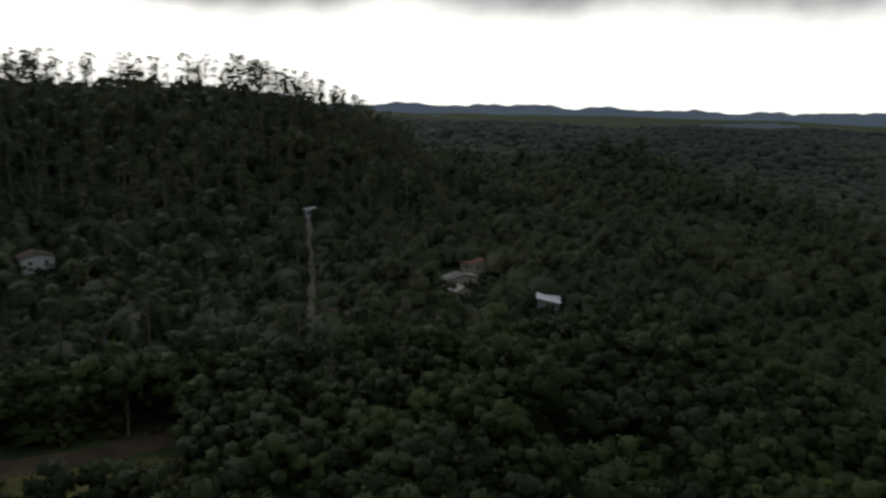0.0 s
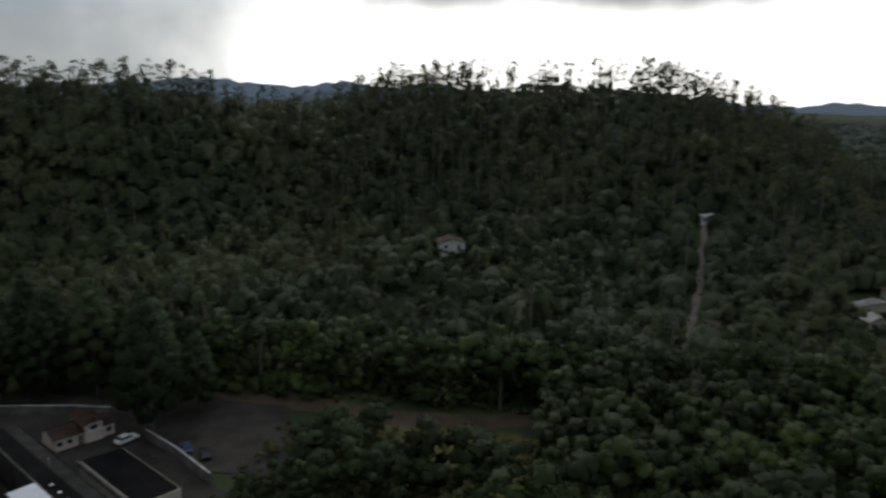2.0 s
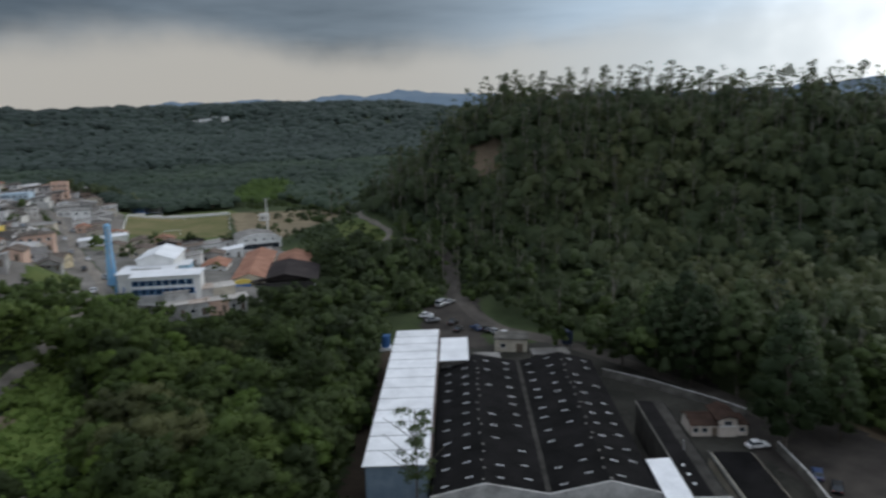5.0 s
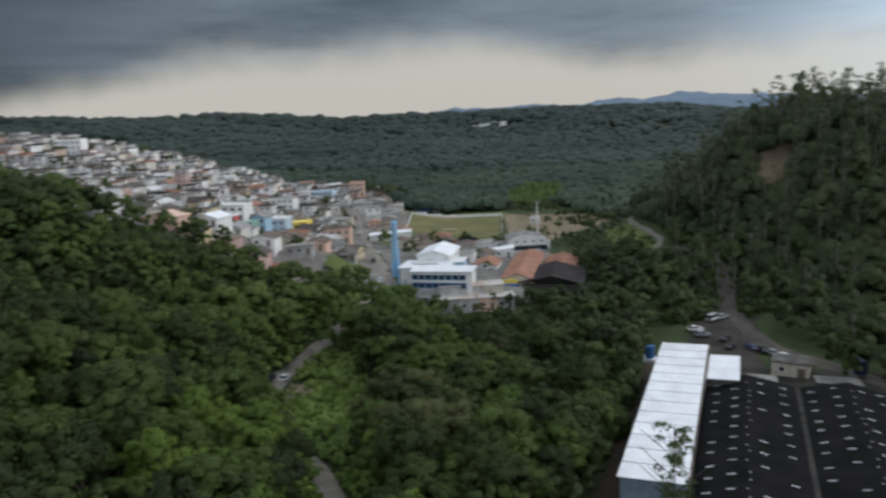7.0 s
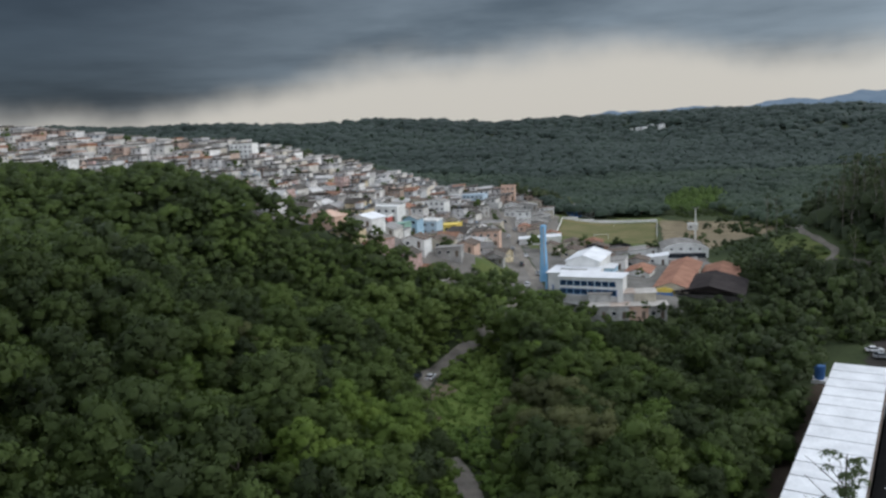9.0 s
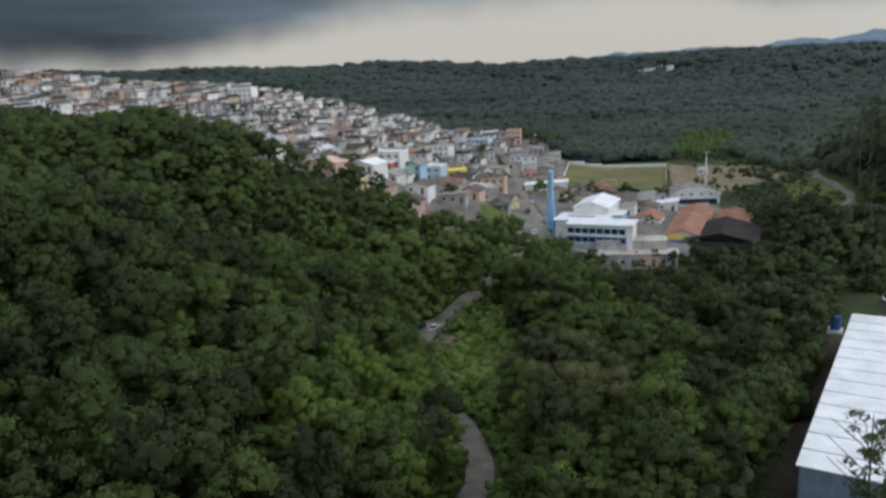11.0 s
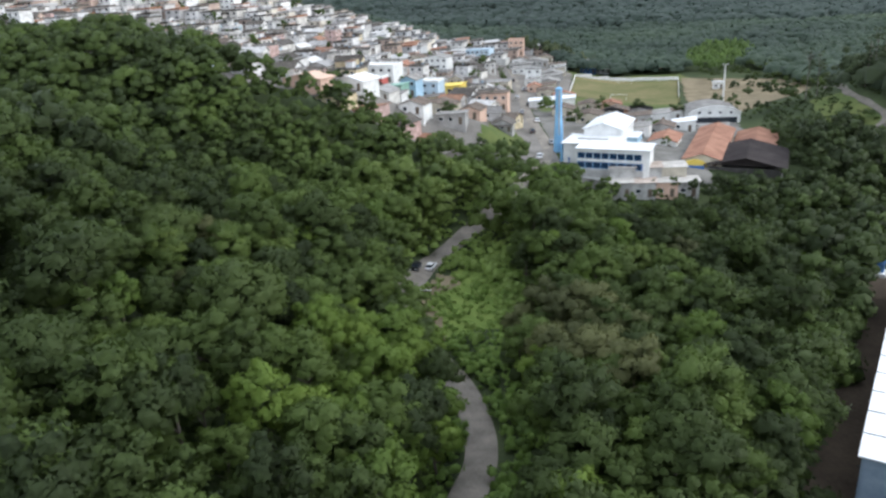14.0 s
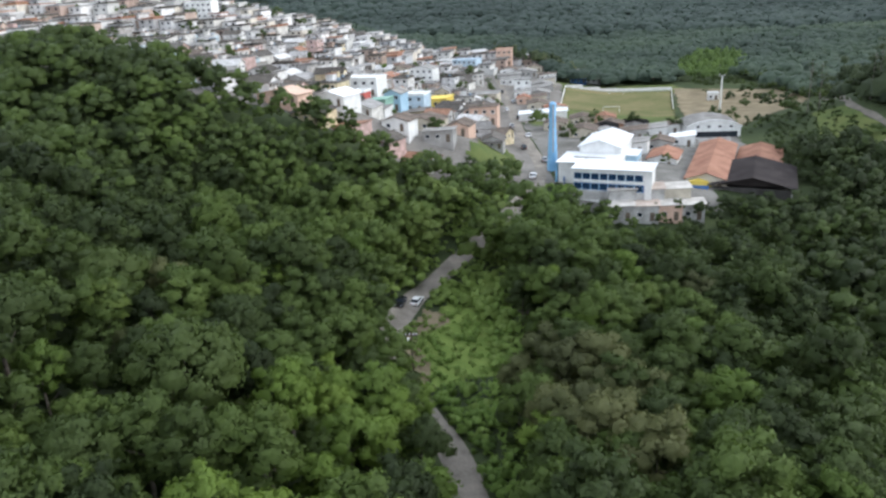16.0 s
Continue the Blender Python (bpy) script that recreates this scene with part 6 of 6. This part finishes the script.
    for gx, gy in ((92.5, 441), (76, 379)):
        t = thing("goal", stand(gx, gy, -8, 0.2), "white steel football goal", "goal")
        for s in (-3.6, 3.6):
            part("post", tube(bmesh.new(), (s, 0, 0), (s, 0, 2.4), 0.09, 0.09), white_paint, t)
        part("crossbar", tube(bmesh.new(), (-3.6, 0, 2.4), (3.6, 0, 2.4), 0.09, 0.09), white_paint, t)
    t = thing("light_mast", stand(117, 357), "tall pale concrete floodlight mast", "mast")
    part("mast", tube(bmesh.new(), (0, 0, -1), (0, 0, 16.5), 0.5, 0.26, 12), white_paint, t)
    part("bracket", boxed(-1.2, -0.1, 16.3, 1.2, 0.1, 16.5), steel, t)
    for s in (-1, 1):
        part("floodlight", boxed(s - 0.3, -0.3, 16.5, s + 0.3, 0.15, 17.0), steel, t)


build_school()


# ---- town on the slope ----
def build_town():
    rng = np.random.default_rng(81)
    kinds = []
    for kind in ((8.5, 10, 1, "gable", 0, "porch"), (7.5, 11, 2, "gable", 0, "annex"), (9.5, 10, 1, "shed", 0, "porch"), (7.5, 9, 2, "flat", 1, "terrace"), (8, 11, 1, "shed", 0, "annex"), (10, 10, 1, "gable", 0, ""), (7, 9, 2, "shed", 0, ""), (9, 9, 1, "flat", 1, "terrace"), (9, 10, 2, "flat", 0, "shelter"), (7, 10, 2, "gable", 0, "porch"), (6.5, 9, 1, "gable", 0, "annex"), (9, 12, 1, "gable", 0, "annex"), (7, 8, 3, "flat", 1, "shelter"), (8, 9, 2, "flat", 0, "annex")):
        kinds.append(kind)
    lots = []
    gy = 232.0
    row = 0
    while gy < 640:
        gx = 62.0
        while gx > -345:
            x, yy = gx + rng.uniform(-1.5, 1.5), gy + rng.uniform(-2, 2) + 0.22 * gx
            if town_front(x) + 4 < yy < town_back(x) - 3 and not bool(near_line(np.array(x), np.array(yy), VALLEY_ROAD, 8.5)) and not (x > -4 and yy < 264) and not (x > 20 and yy < 462):
                lots.append((x, yy))
            gx -= rng.uniform(8.2, 11.4)
        row += 1
        gy += 10.2 if row % 2 else 11.8
    notable = (
        (-42, 245, 13, 7, 1, "gable", peach_paint, peach_paint, -25, "long peach-coloured house with pitched roof on the crest"),
        (-57, 284, 9, 7, 1, "gable", peach_paint, tile, -25, "peach house with clay tile roof on the crest"),
        (-15.5, 299, 6, 7, 2, "gable", sky_paint, fibre_grey, -20, "bright light-blue two-storey house"),
        (-8.5, 313, 7, 8, 2, "flat", soft_blue, white_paint, -18, "pale blue two-storey house with flat roof"),
        (-2.5, 330, 12, 9, 1, "shed", yellow_paint, yellow_paint, -18, "yellow-roofed shop near the street"),
        (-5.5, 277, 12, 10, 1, "gable", cream_paint, fibre_brown, -18, "wide cream house with dark brown roof"),
        (5.5, 266, 7, 8, 1, "gable", peach_paint, fibre_brown, -18, "peach house with brown roof beside the street"),
        (14, 308, 12, 7, 2, "shed", peach_paint, fibre_brown, -12, "peach two-storey terrace along the street"),
        (-25, 279, 4, 5, 2, "flat", red_paint, white_paint, -20, "narrow red-painted house among plastered neighbours"),
        (-29, 253, 10, 8, 1, "gable", white_paint, white_sheet, -30, "white house with bright pitched roof"),
        (-27, 312, 13, 9, 2, "flat", white_paint, white_paint, -20, "large white two-storey building with flat roof"),
        (-8, 408, 12, 9, 3, "gable", white_paint, fibre_grey, -20, "tall white building with grey gable"),
        (15, 384, 22, 10, 1, "shed", cream_paint, fibre_grey, -14, "long grey-roofed market building with cream walls"),
        (-20.5, 291, 7, 7, 1, "shed", green_paint, green_paint, -20, "low sea-green house with painted roof"),
        (-23.5, 374, 9, 9, 2, "gable", peach_paint, tile, -16, "peach two-storey house with clay tile roof"),
        (15, 474, 15, 7, 2, "shed", soft_blue, soft_blue, -30, "long house with a light-blue sheet roof"),
        (-20, 420, 10, 8, 1, "gable", cream_paint, fibre_brown, -16, "cream house with a stained brown roof"),
        (-12, 252, 8, 7, 1, "gable", white_paint, fibre_brown, -20, "white house with a brown roof at the forest edge"),
        (-1, 251, 9, 4.5, 1, "shed", concrete, fibre_grey, -14, "low grey rendered house at the forest edge"),
        (38, 495, 9, 8, 3, "flat", peach_paint, peach_paint, -10, "orange three-storey house with roof terrace"),
        (-128, 468, 15, 9, 3, "flat", white_paint, white_paint, -10, "long white building high in the town"),
        (74, 498, 16, 10, 1, "shed", concrete, fibre_grey, -8, "grey shed behind the pitch"),
        (88, 480, 9, 5, 1, "shed", white_paint, white_sheet, -8, "small white changing room behind the pitch"),
        (78, 474, 9, 4, 1, "flat", blue_paint, white_paint, -8, "low blue kiosk behind the pitch"),
        (36, 438, 10, 9, 1, "shed", white_paint, fibre_grey, -6, "white shop with grey roof by the street"),
        (37, 454, 13, 9, 1, "shed", concrete, fibre_grey, -6, "wide grey workshop by the street"),
        (46, 468, 15, 10, 1, "gable", concrete, fibre_grey, -6, "long grey warehouse beyond the pitch"),
        (60, 470, 9, 7, 1, "shed", white_paint, fibre_brown, -6, "white house with stained roof beyond the pitch"),
        (54, 486, 10, 9, 1, "gable", cream_paint, fibre_brown, -10, "cream house with brown roof beyond the pitch"),
        (68, 488, 10, 8, 1, "shed", white_paint, white_sheet, -10, "white workshop with bright roof beyond the pitch"),
        (128, 492, 7, 5, 1, "gable", peach_paint, tile, -8, "orange-roofed hut beyond the pitch"))
    for x, y, w, d, st, rf, wm, rm, r, lab in notable:
        house("house", stand(x, y, r, 0.2), w, d, st, rf, wm, rm, lab, rise=1.3 if rf == "gable" else 0.7, windows=max(2, int(w / 3)))
    clear = lambda p: all(math.hypot(p[0] - n[0], p[1] - n[1]) > 5.8 + n[2] * 0.38 for n in notable)
    lots = [p for p in lots if clear(p)]
    lots.sort(key=lambda p: math.hypot(p[0], p[1]))
    near, far = lots[:295], lots[295:]
    models = {}
    for x, y in near:
        if rng.uniform() < 0.05:
            continue
        k = int(rng.integers(len(kinds)))
        if kinds[k][2] > 1 and y < 340 and rng.uniform() < 0.75:
            k = (0, 2, 4, 5, 10, 11)[k % 6]
        w, d, st, rf, tk, ex = kinds[k]
        m = stand(x, y, -18 + rng.uniform(-16, 16) + (90 if rng.uniform() < 0.35 else 0), 0.15 + rng.uniform(-0.5, 0.7)) @ Matrix.Diagonal((0.9, 0.9, 0.94, 1))
        lab = ("single-storey", "two-storey", "three-storey")[st - 1] + " plastered town house, " + {"gable": "pitched", "shed": "sloping sheet", "flat": "flat"}[rf] + " roof" + {"": "", "porch": " and porch", "annex": " and lean-to annex", "terrace": " with stair hut", "shelter": " under sheet shelter"}[ex]
        if k not in models:
            models[k] = house("house", m, w, d, st, rf, town_walls, town_roofs, lab, "house", "town houses", rise=1.7 if rf == "gable" else 0.9, windows=2 if w < 8 else 3, tank=bool(tk), storey=2.7, extra=ex)
        else:
            copy_thing(models[k], m)
    # the rest of the town, too far to tell apart
    V, F, C = [], [], []
    base = 0
    palette = np.array([(0.80, 0.78, 0.76), (0.70, 0.67, 0.62), (0.46, 0.45, 0.44), (0.82, 0.81, 0.80), (0.48, 0.36, 0.30), (0.74, 0.68, 0.58), (0.70, 0.69, 0.68), (0.54, 0.42, 0.35), (0.52, 0.53, 0.54), (0.62, 0.61, 0.58)])
    roofs = np.array([(0.22, 0.21, 0.20), (0.38, 0.37, 0.36), (0.14, 0.125, 0.11), (0.50, 0.49, 0.47), (0.34, 0.18, 0.12), (0.62, 0.61, 0.60), (0.12, 0.11, 0.10), (0.17, 0.155, 0.14)])

    def solid(corners, colour):
        nonlocal base
        V.append(corners)
        F.append(np.array([(0, 1, 5, 4), (1, 2, 6, 5), (2, 3, 7, 6), (3, 0, 4, 7), (4, 5, 6, 7)]) + base)
        C.append(np.tile(np.append(colour, 1.0), (8, 1)))
        base += 8

    def block(c, s, hx, hy, x0, y0, z0, x1, y1, z1, lift, colour):
        p = np.array([(x0, y0, z0), (x1, y0, z0), (x1, y1, z0), (x0, y1, z0), (x0, y0, z1), (x1, y0, z1 + lift), (x1, y1, z1 + lift), (x0, y1, z1)])
        q = np.column_stack([hx + p[:, 0] * c - p[:, 1] * s, hy + p[:, 0] * s + p[:, 1] * c, p[:, 2]])
        solid(q, colour)

    for x, y in far:
        w, d, st, rf, tk, ex = kinds[int(rng.integers(len(kinds)))]
        a = radians(-14 + rng.uniform(-9, 9))
        c, s, z = math.cos(a), math.sin(a), float(ground(x, y))
        st = min(st, 2)
        h = st * 2.6
        block(c, s, x, y, -w / 2, -d / 2, z - 4, w / 2, d / 2, z + h, 0, palette[rng.integers(len(palette))])
        block(c, s, x, y, -w / 2 - 0.4, -d / 2 - 0.4, z + h, w / 2 + 0.4, d / 2 + 0.4, z + h + 0.3, rng.uniform(0, 1.2), roofs[rng.integers(len(roofs))])
        if rng.uniform() < 0.5:
            u = rng.choice((-1, 1)) * w * 0.5
            block(c, s, x, y, u - 2.2, -d * 0.6, z - 4, u + 2.2, d * 0.2, z + 2.4, 0, palette[rng.integers(len(palette))])
            block(c, s, x, y, u - 2.4, -d * 0.62, z + 2.4, u + 2.4, d * 0.22, z + 2.55, 0.4, roofs[rng.integers(len(roofs))])
        for f in range(st):
            for k in (-0.25, 0.25):
                block(c, s, x, y, k * w - 0.6, -d / 2 - 0.06, z + f * 2.6 + 0.9, k * w + 0.6, -d / 2, z + f * 2.6 + 2.0, 0, np.array((0.03, 0.035, 0.04)))
    paint = material("far_house_paint", ((0.62, 0.62, 0.62), (1, 1, 1)), 0.35, 0.85, 0)
    nt = paint.node_tree
    at = nt.nodes.new("ShaderNodeAttribute")
    at.attribute_name = "paint"
    mx = nt.nodes.new("ShaderNodeMix")
    mx.data_type, mx.blend_type = "RGBA", "MULTIPLY"
    mx.inputs[0].default_value = 1
    nt.links.new(at.outputs["Color"], mx.inputs[6])
    nt.links.new(next(n for n in nt.nodes if n.type == "VALTORGB").outputs[0], mx.inputs[7])
    nt.links.new(mx.outputs[2], nt.nodes["Principled BSDF"].inputs["Base Color"])
    me = mesh_from("town_houses", np.concatenate(V), np.concatenate(F), paint)
    me.attributes.new("paint", "FLOAT_COLOR", "POINT").data.foreach_set("color", np.concatenate(C).astype(np.float32).ravel())
    tagged(new("town_houses", me), "crowded pale plastered houses high on the slope", "houses", kind="stuff")


build_town()


# ---- road lamp, far houses ----
def build_small():
    t = thing("utility_pole", pose(-6.7, 154.5, float(ground(-6.7, 154.5))), "tall wooden utility pole with white insulators and lamp", "pole")
    z = 7.6 - float(ground(-6.7, 154.5))
    part("pole", tube(bmesh.new(), (0, 0, -1), (0, 0, z + 0.5), 0.17, 0.12, 10), wood, t)
    part("crossarm", boxed(-1.0, -0.06, z - 0.2, 1.0, 0.06, z - 0.06), wood, t)
    for x in (-0.85, -0.3, 0.35, 0.85):
        part("insulator", tube(bmesh.new(), (x, 0, z - 0.06), (x, 0, z + 0.22), 0.13, 0.09, 8), white_paint, t)
    part("lamp_head", boxed(-0.9, -1.2, z - 0.6, -0.3, -0.2, z - 0.42, 0.04), white_paint, t)
    house("house", stand(252, 41.5, -70, 0.8), 9, 7, 1, "gable", white_paint, fibre_brown, "white house half hidden in hill forest", rise=1.4, storey=3.1)
    house("shed", stand(190, -101.5, 60, 0.5), 6.5, 8, 1, "shed", concrete, white_sheet, "shed with bright white sheet roof in the forest", "shed", rise=1.2, storey=2.8)
    house("hut", stand(285, -49, -80, 0.3), 4.5, 3.5, 1, "shed", white_paint, white_sheet, "tiny white hut at the top of the dirt track", "hut", rise=0.5)
    for x, y, w, d, r, rm, lab in ((220, -85, 12, 4, 10, fibre_grey, "low grey-roofed house in forest"), (237, -99, 11, 6, 20, tile, "tile-roofed house in forest"), (207, -80, 5, 4, 10, pale_sheet, "small pale-roofed hut in forest"), (199, -40, 7, 6, 30, fibre_brown, "brown-roofed house beside dirt track")):
        house("house", stand(x, y, r - 90, 0.5), w, d, 1, "gable", cream_paint, rm, lab, rise=1.3)


    rng = np.random.default_rng(72)
    for k in range(5):
        x, y = 300 + k * 15 + rng.uniform(-4, 4), 1290 + rng.uniform(-30, 15)
        house("house", stand(x, y, rng.uniform(-30, 10), 5.0), rng.choice((6, 8, 10)), 8, 2, "shed", white_paint, white_sheet, "distant white building on a wooded hill", rise=0.8, storey=3.6)


build_small()


# ---- single trees round the factory and in the town ----
def single_tree(m, crown, stem, label, mat, kind="tree"):
    t = thing("tree", m, label, "tree")
    add("crown", crown, t)
    add("trunk", stem, t)
    return t


def build_single_trees():
    rng = np.random.default_rng(91)
    v, n = leaf_sprays(rng, np.array([(rng.uniform(-2.4, 2.4), rng.uniform(-2.4, 2.4), 8.5 + k * 0.36) for k in range(36)]), rng.uniform(0.6, 1.05, 36), 62, 0.19, 0.7, 0)
    slim = with_normals(mesh_from("crown", v, np.arange(len(v)).reshape(-1, 3), leaf_dark, True), n)
    single_tree(FACTORY @ pose(8.5, -6.3, -0.5), slim, trunk_mesh(rng, 20.5, 0.2, 9, bark, "trunk"), "slim open-crowned tree before the white-roofed hall", bark)
    # dense conical trees beside the parking ground
    c, r = [], []
    for k in range(34):
        f = k / 34
        a = k * 2.4
        rad = 4.3 * (1 - f) ** 0.65 * min(1, 0.6 + 2 * f)
        c.append((math.cos(a) * rad, math.sin(a) * rad, 3.5 + 14.5 * f))
        r.append(2.0 - 1.0 * f)
    v, n = leaf_sprays(rng, np.array(c), np.array(r), 80, 0.24, 0.9)
    cone = with_normals(mesh_from("crown", v, np.arange(len(v)).reshape(-1, 3), leaf_dark, True), n)
    stem = trunk_mesh(rng, 15, 0.3, 5, bark, "trunk")
    for b, a, s in ((73.5, 20.5, 1.4), (80, 31, 1.25), (85, 24, 0.9), (83, 42, 1.2), (66, 51, 1.05), (74, 45, 1.25), (60, 58, 1.0), (79, 37, 1.1), (70, 56, 1.2), (63, 64, 1.15), (54, 64, 0.95), (77, 52, 1.3), (69, 66, 1.25)):
        q = (FACTORY @ pose(b, a, 0)).translation
        single_tree(stand(q.x, q.y, rng.uniform(0, 360)) @ Matrix.Diagonal((s, s, s, 1)), cone, stem, "tall dense dark green conical tree at the yard edge", bark)
    v, n = templates(round_crown, 1, 97, 26, 70, 0.2)[0]
    bushy = with_normals(mesh_from("crown", v, np.arange(len(v)).reshape(-1, 3), leaf_dark, True), n)
    low = trunk_mesh(rng, 6, 0.25, 4, bark, "trunk")
    for x, y, s in ((111, 36, 1.0), (109, 42, 0.85), (121, 34, 0.9), (116, 40, 1.0), (108, 29, 0.8), (123, 42, 0.75), (104, 38, 0.8)):
        single_tree(stand(x, y, rng.uniform(0, 360), -1.5) @ Matrix.Diagonal((s * 1.1, s * 1.1, s, 1)), bushy, low, "bushy green broadleaf tree beside the parking ground", bark)
    small = templates(round_crown, 5, 92, 6, 16, 0.4, rx=2.6, rz=1.9, z0=4.0)
    x, y = forest_points(-330, 60, 228, 560, 24, 93, lambda x, y: (y > town_front(x)) & (y < town_back(x)) & ~near_line(x, y, VALLEY_ROAD, 5) & ((x < 24) | (y < 290)))
    x2, y2 = forest_points(-6, 22, 226, 243, 5.0, 94, lambda x, y: ~near_line(x, y, VALLEY_ROAD, 5.5))
    x3, y3 = forest_points(34, 190, 318, 470, 13, 95, lambda x, y: ~in_poly(x, y - 8, FIELD) & ~in_poly(x, y + 14, FIELD) & ~in_poly(x, y, FIELD) & ((x > 130) | (y < 326)) & ~near_line(x, y, EAST_TRACK, 4) & ~((x > 98) & (x < 132) & (y > 350)))
    x, y = np.concatenate([x, x2, x3]), np.concatenate([y, y2, y3])
    forest("town_trees", x, y, small, lambda x, y, r: r.uniform(0.5, 1.05, len(x)), "small garden trees among the houses", 96, 0.1)


build_single_trees()
